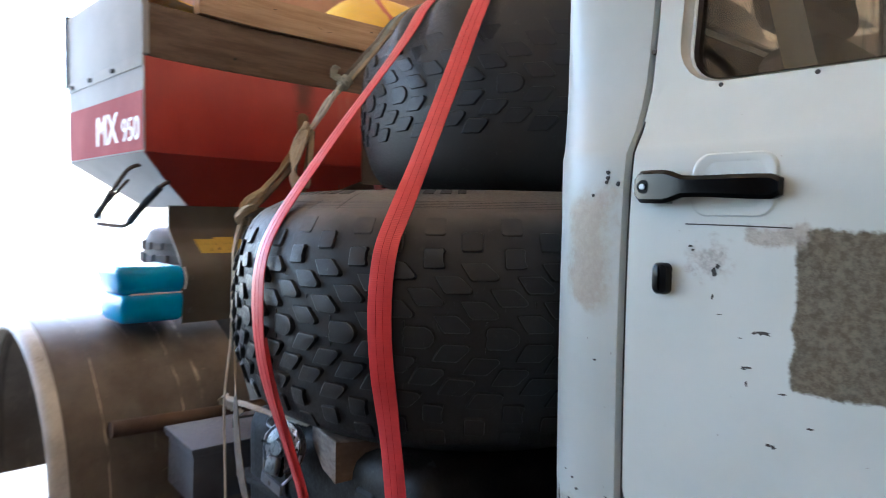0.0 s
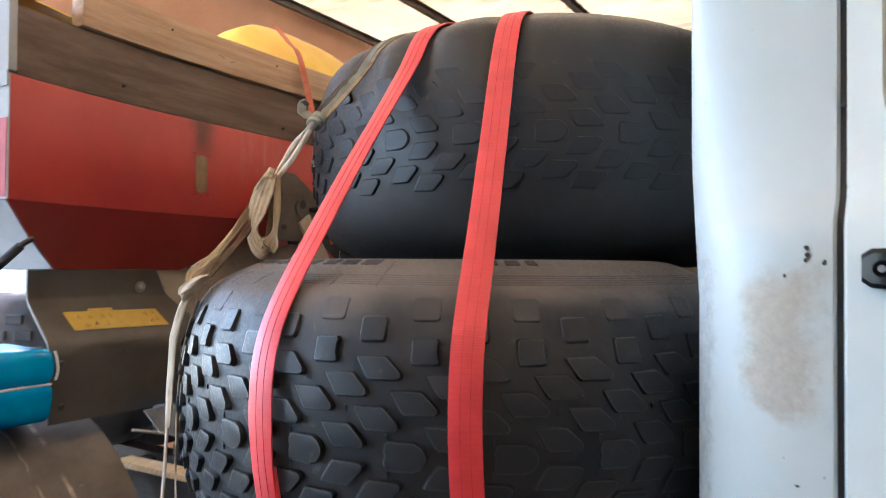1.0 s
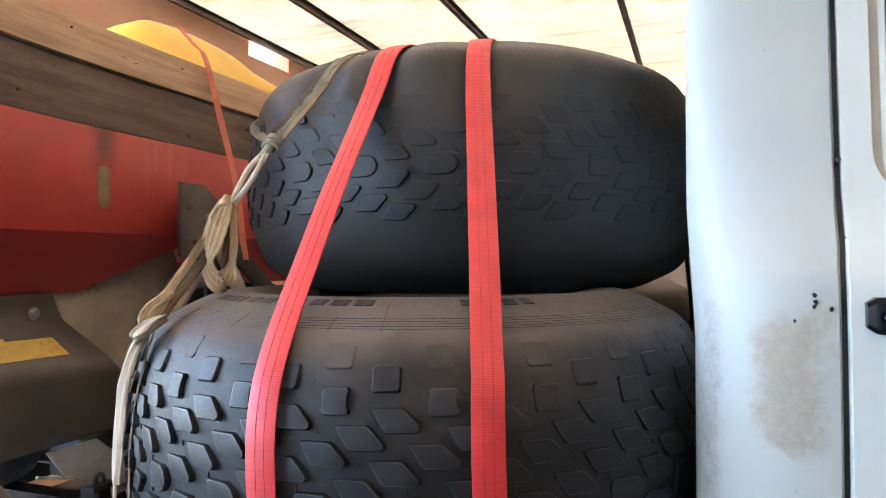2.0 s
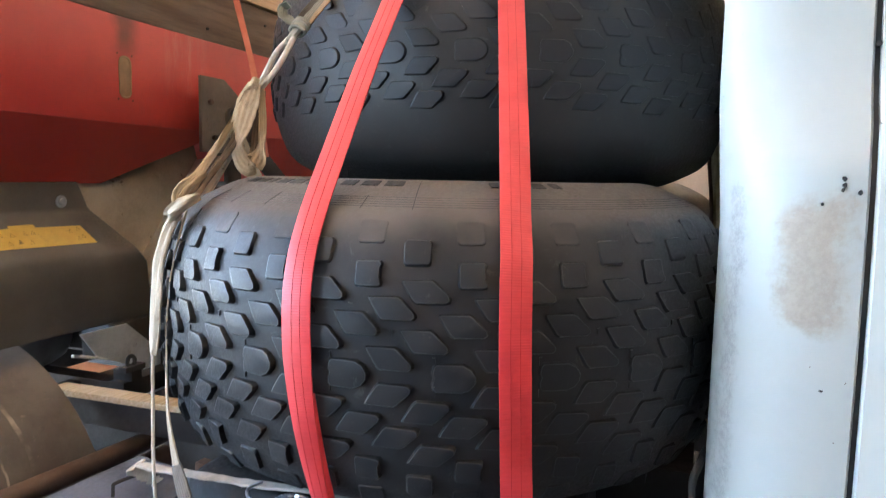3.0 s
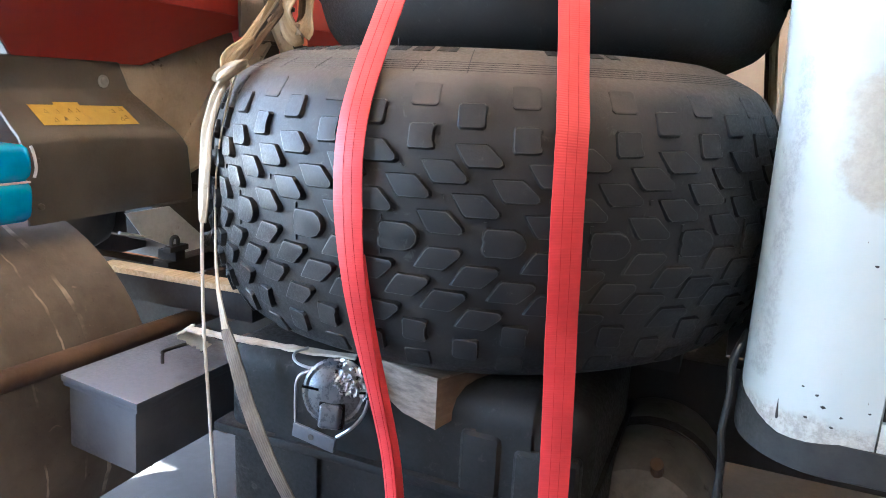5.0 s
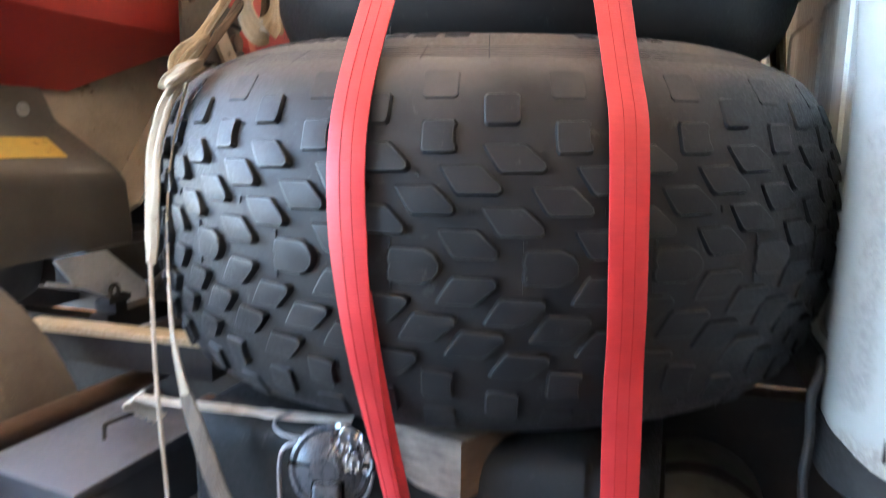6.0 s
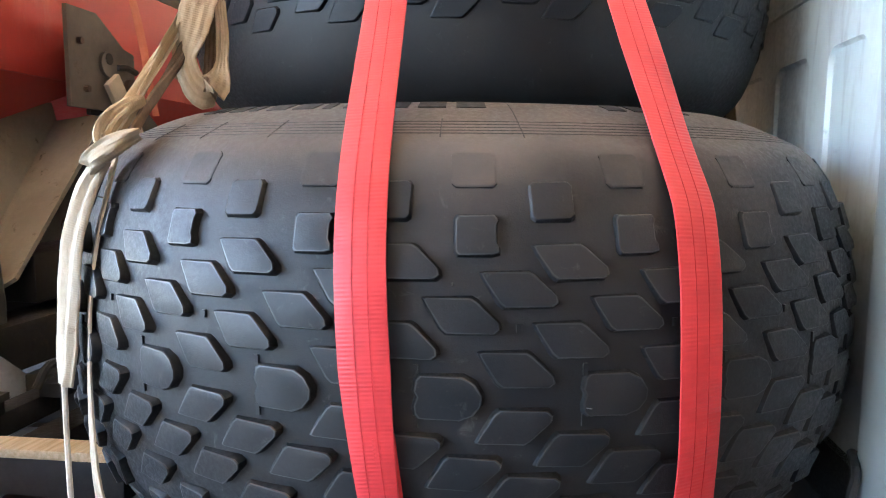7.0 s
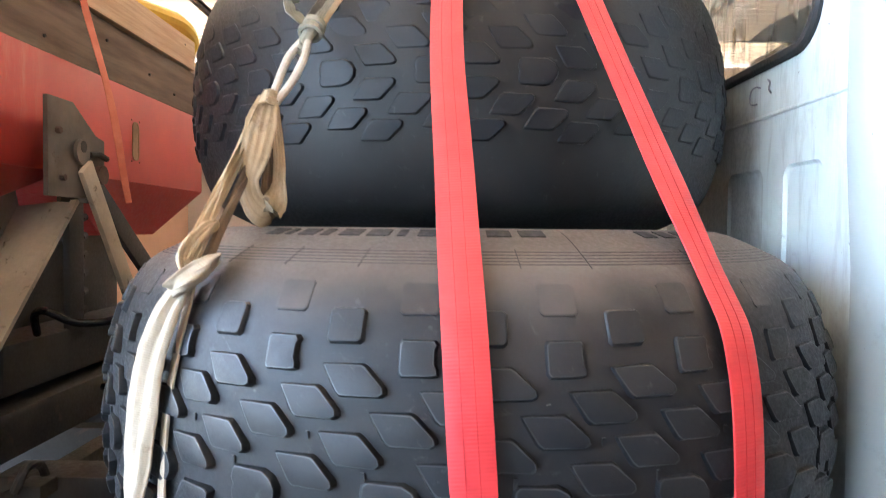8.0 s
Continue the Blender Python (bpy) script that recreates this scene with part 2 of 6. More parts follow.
def strap_material():
    """Red polyester webbing: ribs across, two stitched lines along; u runs across the band, v along it in metres."""
    m, t, p = nodes("red_webbing")
    uv = t.nodes.new("ShaderNodeUVMap")
    uv.uv_map = "band"
    sep = t.nodes.new("ShaderNodeSeparateXYZ")
    t.links.new(uv.outputs[0], sep.inputs[0])
    u, v = sep.outputs["X"], sep.outputs["Y"]
    ribs = maths(t, "SINE", maths(t, "MULTIPLY", v, 2 * math.pi / 0.0042), 0)
    dash = maths(t, "GREATER_THAN", maths(t, "SINE", maths(t, "MULTIPLY", v, 2 * math.pi / 0.009), 0), -0.3)
    seam = maths(t, "MULTIPLY", maths(t, "LESS_THAN", maths(t, "ABSOLUTE", maths(t, "SUBTRACT", u, 0.5), 0), 0.46), maths(t, "MULTIPLY", dash, 0.12))
    base = blend(t, step(t, noise_at(t, 14, 4), 0.35, 0.65), (0.56, 0.035, 0.041), (0.66, 0.049, 0.053))
    base = blend(t, step(t, noise_at(t, 5, 5, 0.7, None, 0.6), 0.62, 0.85), base, (0.44, 0.030, 0.036))
    t.links.new(blend(t, maths(t, "MULTIPLY", seam, 0.5), base, (0.30, 0.008, 0.014)), p.inputs["Base Color"])
    p.inputs["Roughness"].default_value = 0.40
    p.inputs["Specular IOR Level"].default_value = 0.5
    ribs = maths(t, "MULTIPLY", ribs, step(t, noise_at(t, 26, 4, 0.7), 0.35, 0.62, 0.25, 1.0))
    relief(t, p, maths(t, "SUBTRACT", maths(t, "MULTIPLY", ribs, 0.5), seam), 0.38, 0.0008)
    return m


STRAP = strap_material()
THREAD = surf("dark_red_thread", (0.36, 0.010, 0.018), (0.54, 0.022, 0.032), 0.8, 0, 40, 400, 0.3)


def red_front_material():
    """Red hopper paint with a sooty smear above one slot and a pale rubbed streak."""
    m, t, p = nodes("red_front_paint")
    col = blend(t, step(t, noise_at(t, 2.5, 5), 0.3, 0.7), (0.39, 0.036, 0.031), (0.48, 0.056, 0.042))
    col = blend(t, step(t, noise_at(t, 5, 6, 0.7, None, 0.5), 0.64, 0.80), col, (0.17, 0.03, 0.02))
    sep = t.nodes.new("ShaderNodeSeparateXYZ")
    t.links.new(place(t), sep.inputs[0])
    wob = maths(t, "MULTIPLY", maths(t, "SUBTRACT", noise_at(t, 12, 4), 0.5), 0.06)
    y, z = maths(t, "ADD", sep.outputs["Y"], wob), sep.outputs["Z"]
    soot = maths(t, "MULTIPLY", maths(t, "MULTIPLY", step(t, y, 1.49, 1.545), step(t, y, 1.57, 1.64, 1, 0)), step(t, z, 1.86, 1.98))
    col = blend(t, maths(t, "MULTIPLY", soot, 0.75), col, (0.05, 0.022, 0.018))
    pale = maths(t, "MULTIPLY", maths(t, "MULTIPLY", step(t, y, 1.70, 1.80), step(t, y, 1.84, 1.98, 1, 0)), step(t, z, 1.74, 1.86))
    pale = maths(t, "MULTIPLY", pale, step(t, noise_at(t, 9, 5, 0.7, (1, 2, 0.4)), 0.42, 0.66, 0.0, 0.3))
    col = blend(t, pale, col, (0.50, 0.26, 0.20))
    t.links.new(col, p.inputs["Base Color"])
    p.inputs["Roughness"].default_value = 0.4
    relief(t, p, noise_at(t, 60, 3), 0.05)
    return m


RED_FRONT = red_front_material()


def box_mask(t, spans, edge, warp, scale):
    """1 inside the ragged-edged box given by spans on x and z."""
    sep = t.nodes.new("ShaderNodeSeparateXYZ")
    t.links.new(place(t), sep.inputs[0])
    ragged = maths(t, "MULTIPLY", maths(t, "SUBTRACT", noise_at(t, scale, 6, 0.7), 0.5), warp)
    out = None
    for axis, (low, high) in spans.items():
        c = maths(t, "ADD", sep.outputs[axis], ragged)
        for f in (step(t, c, low - edge, low + edge), step(t, c, high - edge, high + edge, 1, 0)):
            out = f if out is None else maths(t, "MULTIPLY", out, f)
    return out


def cab_paint(name, patches, grime, tone=1.0, shine=0.5):
    """Faded white enamel with worn or darkened patches; each patch is spans, edge, warp, noise scale, two colours,
    strength.
    """
    m, t, p = nodes(name)
    col = blend(t, step(t, noise_at(t, 3, 5), 0.3, 0.7), tuple(tone * v for v in (0.535, 0.582, 0.568)), tuple(tone * v for v in (0.595, 0.642, 0.628)))
    rough = step(t, noise_at(t, 40, 4), 0.3, 0.7, 0.30, 0.44)
    if grime:
        col = blend(t, maths(t, "MULTIPLY", step(t, noise_at(t, 5, 6, 0.7, None, 0.4), 0.5, 0.75), grime), col, (0.30, 0.27, 0.23))
        col = blend(t, maths(t, "MULTIPLY", step(t, noise_at(t, 26, 5, 0.75), 0.6, 0.75), grime), col, (0.20, 0.17, 0.14))
        col = blend(t, maths(t, "MULTIPLY", step(t, noise_at(t, 16, 6, 0.7, (1, 1.4, 0.22), 0.3), 0.46, 0.68), grime), col, (0.26, 0.25, 0.22))
    col = blend(t, step(t, noise_at(t, 75, 3, 0.6), 0.735, 0.76), col, (0.15, 0.12, 0.10))
    for spans, edge, warp, scale, a, b, strength in patches:
        inner = blend(t, step(t, noise_at(t, 85, 6, 0.8), 0.36, 0.64), a, b)
        mask = maths(t, "MULTIPLY", box_mask(t, spans, edge, warp, scale), strength)
        col = blend(t, mask, col, inner)
        rough = maths(t, "ADD", rough, maths(t, "MULTIPLY", mask, 0.45))
    t.links.new(col, p.inputs["Base Color"])
    t.links.new(rough, p.inputs["Roughness"])
    p.inputs["Specular IOR Level"].default_value = shine
    p.inputs["Coat Weight"].default_value = 0.3 * shine
    p.inputs["Coat Roughness"].default_value = 0.12
    relief(t, p, noise_at(t, 9, 3), 0.08, 0.01)
    return m


DOOR_PAINT = cab_paint("door_paint", [
    ({"X": (-0.351, 0.10), "Z": (1.276, 1.488)}, 0.003, 0.030, 26, (0.082, 0.070, 0.046), (0.175, 0.152, 0.108), 1.0),
    ({"X": (-0.42, -0.34), "Z": (1.465, 1.49)}, 0.006, 0.06, 22, (0.30, 0.28, 0.25), (0.45, 0.42, 0.38), 0.9),
    ({"X": (-0.50, -0.44), "Z": (1.42, 1.46)}, 0.012, 0.10, 40, (0.30, 0.29, 0.27), (0.55, 0.55, 0.53), 0.8),
], 0.0, 1.0)
PILLAR_PAINT = cab_paint("pillar_paint", [
    ({"X": (-0.715, -0.635), "Z": (1.355, 1.535)}, 0.016, 0.10, 15, (0.33, 0.305, 0.255), (0.385, 0.355, 0.30), 0.95),
    ({"X": (-0.788, -0.768), "Z": (1.06, 1.56)}, 0.008, 0.05, 22, (0.24, 0.24, 0.23), (0.42, 0.42, 0.41), 0.6),
    ({"X": (-0.80, -0.50), "Z": (0.9, 1.018)}, 0.012, 0.06, 20, (0.20, 0.16, 0.12), (0.48, 0.44, 0.38), 0.6),
], 0.0, 0.765, 0.25)
# Tone above 1 makes up in the paint for light missing on the back.
REAR_PAINT = cab_paint("rear_paint", [
    # Soot beside the tyre, together with the shade of the narrow gap.
    ({"Y": (1.12, 1.36), "Z": (0.90, 1.40)}, 0.05, 0.16, 7, (0.08, 0.075, 0.068), (0.20, 0.185, 0.165), 0.5),
    ({"Y": (1.60, 2.10), "Z": (1.40, 1.86)}, 0.05, 0.14, 9, (0.10, 0.095, 0.085), (0.28, 0.26, 0.24), 0.6),
], 0.30, 1.34)


def glass_material(name, tint, dirt):
    m, t, p = nodes(name)
    p.inputs["Transmission Weight"].default_value = 1.0
    p.inputs["Roughness"].default_value = 0.02
    p.inputs["IOR"].default_value = 1.45
    p.inputs["Base Color"].default_value = (*tint, 1)
    if dirt:
        mask = step(t, noise_at(t, 7, 6, 0.65, (1, 2.2, 0.7), 0.6), 0.45, 0.75, 0.05, 0.75)
        dusty = add(t, "ShaderNodeBsdfDiffuse")
        dusty.inputs["Color"].default_value = (0.34, 0.27, 0.18, 1)
        mix = t.nodes.new("ShaderNodeMixShader")
        t.links.new(mask, mix.inputs[0])
        t.links.new(p.outputs[0], mix.inputs[1])
        t.links.new(dusty.outputs[0], mix.inputs[2])
        t.links.new(mix.outputs[0], t.nodes["Material Output"].inputs["Surface"])
    return m


# The strong tint of the window pane deepens the shade inside the cab.
GLASS = glass_material("window_glass", (0.52, 0.51, 0.45), False)
GLASS_DIRTY = glass_material("dusty_glass", (0.93, 0.93, 0.9), True)


def jug_material():
    m, t, p = nodes("blue_plastic")
    col = blend(t, step(t, noise_at(t, 9, 4), 0.3, 0.7), (0.012, 0.31, 0.64), (0.020, 0.40, 0.74))
    t.links.new(col, p.inputs["Base Color"])
    p.inputs["Roughness"].default_value = 0.25
    p.inputs["Subsurface Weight"].default_value = 0.3
    p.inputs["Subsurface Radius"].default_value = (0.02, 0.04, 0.08)
    relief(t, p, noise_at(t, 30, 3), 0.3)
    return m


BLUE = jug_material()


def fender_material():
    """Brown painted sheet with pale scrape lines that run round the arch."""
    m, t, p = nodes("brown_mudguard")
    sep = t.nodes.new("ShaderNodeSeparateXYZ")
    t.links.new(place(t), sep.inputs[0])
    wob = maths(t, "MULTIPLY", noise_at(t, 6, 3), 0.05)
    col = blend(t, step(t, noise_at(t, 5, 6), 0.3, 0.7), (0.092, 0.075, 0.062), (0.165, 0.142, 0.120))
    line = None
    for at, wide in ((0.72, 0.0025), (0.86, 0.003), (0.97, 0.003), (1.045, 0.007)):
        f = maths(t, "LESS_THAN", maths(t, "ABSOLUTE", maths(t, "SUBTRACT", maths(t, "ADD", sep.outputs["Y"], wob), at + 0.025), 0), wide)
        line = f if line is None else maths(t, "MAXIMUM", line, f)
    line = maths(t, "MULTIPLY", line, step(t, noise_at(t, 5, 4), 0.44, 0.62, 0.0, 0.8))
    t.links.new(blend(t, line, col, (0.52, 0.45, 0.36)), p.inputs["Base Color"])
    p.inputs["Roughness"].default_value = 0.55
    relief(t, p, noise_at(t, 8, 4), 0.2, 0.01)
    return m


FENDER = fender_material()


def woven(m, lines):
    """Fine lines that run along a band."""
    t = m.node_tree
    p = t.nodes["Principled BSDF"]
    uv = t.nodes.new("ShaderNodeUVMap")
    uv.uv_map = "band"
    sep = t.nodes.new("ShaderNodeSeparateXYZ")
    t.links.new(uv.outputs[0], sep.inputs[0])
    wave = maths(t, "SINE", maths(t, "MULTIPLY", sep.outputs["X"], 2 * math.pi * lines), 0)
    cross = maths(t, "SINE", maths(t, "MULTIPLY", sep.outputs["Y"], 2 * math.pi / 0.003), 0)
    old = p.inputs["Base Color"].links[0].from_socket
    t.links.new(blend(t, step(t, wave, 0.35, 1.0, 0.0, 0.16), old, (0.16, 0.105, 0.06)), p.inputs["Base Color"])
    relief(t, p, maths(t, "ADD", maths(t, "MULTIPLY", wave, -0.7), maths(t, "MULTIPLY", cross, 0.10)), 0.6, 0.001)


for cloth, lines in ((WEB_OLD, 4), (WEB_PALE, 3), (WEB_BROWN, 4), (WEB_DIRTY, 6), (WEB_GREEN, 4)):
    woven(cloth, lines)
scuffed(FENDER, 30, (0.32, 0.26, 0.20), 0.62, 0.75, 0.6)
scuffed(FENDER, 70, (0.035, 0.025, 0.02), 0.60, 0.72, 0.6)
scuffed(HOOD, 45, (0.20, 0.17, 0.13), 0.64, 0.76, 0.4)
scuffed(BOX_GREY, 60, (0.06, 0.05, 0.045), 0.64, 0.74, 0.5)
scuffed(TANK, 25, (0.06, 0.055, 0.05), 0.58, 0.74, 0.6)
TANK.node_tree.nodes["Principled BSDF"].inputs["Specular IOR Level"].default_value = 0.3

# ---- builders ----


def thing(name, label, category, at=(0, 0, 0), group="", kind=""):
    ob = new(name)
    ob.empty_display_size = 0.1
    ob.location = at
    return tagged(ob, label, category, group, kind)


def finish(bm, name, material, smooth=True, angle=35):
    bmesh.ops.recalc_face_normals(bm, faces=bm.faces)
    me = bpy.data.meshes.new(name)
    bm.to_mesh(me)
    bm.free()
    me.materials.append(material)
    if smooth:
        me.shade_smooth()
        me.set_sharp_from_angle(angle=radians(angle))
    return me


def part(name, bm, material, parent=None, label="", angle=35):
    """One bmesh as one mesh object under a thing or a part; its vertices are in world metres."""
    ob = new(name, finish(bm, name, material, True, angle))
    if parent is not None:
        ob.parent = parent
        spot = Vector((0, 0, 0))
        o = parent
        while o is not None:
            spot += o.location
            o = o.parent
        ob.location = -spot
    if label:
        ob["label"] = label
    return ob


def box(bm, x, y, z, bevel=0.004, turn=None, segments=2):
    """A bevelled box between the pairs x, y, z, or, with turn, about the matrix turn."""
    made = bmesh.ops.create_cube(bm, size=1)
    c = Vector(((x[0] + x[1]) / 2, (y[0] + y[1]) / 2, (z[0] + z[1]) / 2))
    for v in made["verts"]:
        v.co = Vector((v.co.x * (x[1] - x[0]), v.co.y * (y[1] - y[0]), v.co.z * (z[1] - z[0]))) + c
        if turn is not None:
            v.co = turn @ v.co
    if bevel:
        edges = list({e for v in made["verts"] for e in v.link_edges})
        bmesh.ops.bevel(bm, geom=edges, offset=bevel, segments=segments, affect="EDGES", profile=0.6)
    return bm


def boxed(*a, **k):
    return box(bmesh.new(), *a, **k)


def spline(points, n):
    """Points on a smooth curve through the given ones, n to each span."""
    p = [Vector(q) for q in points]
    p = [2 * p[0] - p[1]] + p + [2 * p[-1] - p[-2]]
    out = []
    for i in range(1, len(p) - 2):
        for k in range(n):
            s = k / n
            out.append(0.5 * (2 * p[i] + (p[i + 1] - p[i - 1]) * s + (2 * p[i - 1] - 5 * p[i] + 4 * p[i + 1] - p[i + 2]) * s * s + (3 * p[i] - p[i - 1] - 3 * p[i + 1] + p[i + 2]) * s ** 3))
    return out + [p[-2]]


def tube(bm, pts, r, n=10, taper=None):
    """A round bar along pts, closed at both ends."""
    rings = []
    side = Vector((0.31, 0.77, 0.55))
    for i, c in enumerate(pts):
        d = (Vector(pts[min(i + 1, len(pts) - 1)]) - Vector(pts[max(i - 1, 0)])).normalized()
        side = (side - d * side.dot(d)).normalized()
        up = d.cross(side)
        rr = r * (taper(i / (len(pts) - 1)) if taper else 1)
        rings.append([bm.verts.new(Vector(c) + rr * (math.cos(2 * math.pi * k / n) * side + math.sin(2 * math.pi * k / n) * up)) for k in range(n)])
    for a, b in zip(rings, rings[1:]):
        for k in range(n):
            bm.faces.new((a[k], a[(k + 1) % n], b[(k + 1) % n], b[k]))
    bm.faces.new(rings[0][::-1])
    bm.faces.new(rings[-1])
    return bm


def tubed(*a, **k):
    return tube(bmesh.new(), *a, **k)


def lathe(bm, profile, n, centre=(0, 0, 0), turn=None, shape=None):
    """Turns (radius, height) pairs about z; a closed profile makes a ring. shape(angle, r, z) may move a point."""
    rings = []
    for k in range(n):
        a = 2 * math.pi * k / n
        ring = []
        for r, z in profile:
            if shape:
                r, z = shape(a, r, z)
            v = Vector((r * math.cos(a), r * math.sin(a), z))
            if turn is not None:
                v = turn @ v
            ring.append(bm.verts.new(v + Vector(centre)))
        rings.append(ring)
    m = len(profile)
    for k in range(n):
        a, b = rings[k], rings[(k + 1) % n]
        for i in range(m - 1):
            bm.faces.new((a[i], b[i], b[i + 1], a[i + 1]))
    return rings


def loft(bm, loops, closed=True, caps=True):
    """Joins loops of equally many points."""
    rows = [[bm.verts.new(Vector(p)) for p in loop] for loop in loops]
    for a, b in zip(rows, rows[1:]):
        m = len(a)
        for i in range(m if closed else m - 1):
            bm.faces.new((a[i], a[(i + 1) % m], b[(i + 1) % m], b[i]))
    if caps and closed:
        bm.faces.new(rows[0][::-1])
        bm.faces.new(rows[-1])
    return bm


def ribbon(pts, across, width, thick, n=6, ragged=0.0, seed=0, keep=None, aside=0.0, proud=0.0, narrow=None):
    """A flat band along a curve through pts; across gives the direction of its width at each of them. aside and proud shift it over another band."""
    rnd = random.Random(seed)
    c = spline(pts, n)
    if keep:
        c = [keep(q) for q in c]
        for _ in range(24):
            c = [c[0]] + [(a + 2 * b + d) / 4 for a, b, d in zip(c, c[1:], c[2:])] + [c[-1]]
        c = [keep(q) for q in c]
        for _ in range(4):
            c = [c[0]] + [(a + 2 * b + d) / 4 for a, b, d in zip(c, c[1:], c[2:])] + [c[-1]]
    w = spline([Vector(a).normalized() for a in across], n)
    bm = bmesh.new()
    uv = bm.loops.layers.uv.new("band")
    rows, run, runs = [], 0.0, []
    for i, q in enumerate(c):
        d = (c[min(i + 1, len(c) - 1)] - c[max(i - 1, 0)]).normalized()
        a = (w[i] - d * w[i].dot(d)).normalized()
        nrm = d.cross(a)
        if i:
            run += (q - c[i - 1]).length
        runs.append(run)
        half = width / 2 * (1 + ragged * (rnd.random() - 0.5)) * (narrow(i / (len(c) - 1)) if narrow else 1)
        lift = ragged * 0.01 * (rnd.random() - 0.5)
        q = q + a * aside + nrm * proud
        rows.append([bm.verts.new(q + a * half * s + nrm * (thick * h + lift * s)) for s, h in ((-1, -0.5), (-1, 0.25), (-0.9, 0.5), (0, 0.55), (0.9, 0.5), (1, 0.25), (1, -0.5))])
    for i in range(len(rows) - 1):
        a, b = rows[i], rows[i + 1]
        us = (0, 0, 0.05, 0.5, 0.95, 1, 1)
        for k in range(7):
            j = (k + 1) % 7
            f = bm.faces.new((a[k], a[j], b[j], b[k]))
            for loop, u, v in zip(f.loops, (us[k], us[j], us[j], us[k]), (runs[i], runs[i], runs[i + 1], runs[i + 1])):
                loop[uv].uv = (u, v)
    bm.faces.new(rows[0])
    bm.faces.new(rows[-1][::-1])
    return bm


def rounded(x0, x1, z0, z1, r, n=6, sides=1):
    """A rounded rectangle, anticlockwise from its lower right, each straight side in equal steps."""
    out = []
    for cx, cz, a in ((x1 - r, z0 + r, -90), (x1 - r, z1 - r, 0), (x0 + r, z1 - r, 90), (x0 + r, z0 + r, 180)):
        for k in range(n + 1):
            q = radians(a + 90 * k / n)
            out.append((cx + r * math.cos(q), cz + r * math.sin(q)))
    if sides > 1:
        dense = []
        for k, (a, c) in enumerate(out):
            dense.append((a, c))
            if k % (n + 1) == n:
                e, f = out[(k + 1) % len(out)]
                dense += [(a + (e - a) * j / sides, c + (f - c) * j / sides) for j in range(1, sides)]
        out = dense
    return out


def pane_ring(bm, outer, inner, put, rings=8):
    """A sheet between two loops of equally many (a, b) pairs, laid into space by put(a, b)."""
    loops = []
    for k in range(rings + 1):
        s = k / rings
        loops.append([put(o[0] + (i[0] - o[0]) * s, o[1] + (i[1] - o[1]) * s) for o, i in zip(outer, inner)])
    return loft(bm, loops, True, False)


def thicken(bm, offset):
    """Gives a sheet a second side, offset away."""
    rim = [e for e in bm.edges if e.is_boundary]
    geom = bmesh.ops.duplicate(bm, geom=bm.verts[:] + bm.edges[:] + bm.faces[:])
    twin = geom["vert_map"]
    for v in [g for g in geom["geom"] if isinstance(g, bmesh.types.BMVert)]:
        v.co += Vector(offset)
    for e in rim:
        a, b = e.verts
        bm.faces.new((a, b, twin[b], twin[a]))
    return bm

# ---- shed and ground ----


def ground():
    bm = bmesh.new()
    xs = [-400, -60, -20, -9, -6, 8, 20, 60, 400]
    rows = [[bm.verts.new((x, y, -0.02)) for x in xs] for y in xs]
    for a, b in zip(rows, rows[1:]):
        for k in range(len(xs) - 1):
            bm.faces.new((a[k], a[k + 1], b[k + 1], b[k]))
    tagged(part("ground", bm, EARTH), "pale dry earth of the yard round the shed", "ground", kind="structure")
    tagged(part("floor", boxed((-5.2, 6.2), (-6.2, 10.2), (-0.2, 0.0), 0.0), CONCRETE), "worn grey concrete shed floor", "floor", kind="structure")


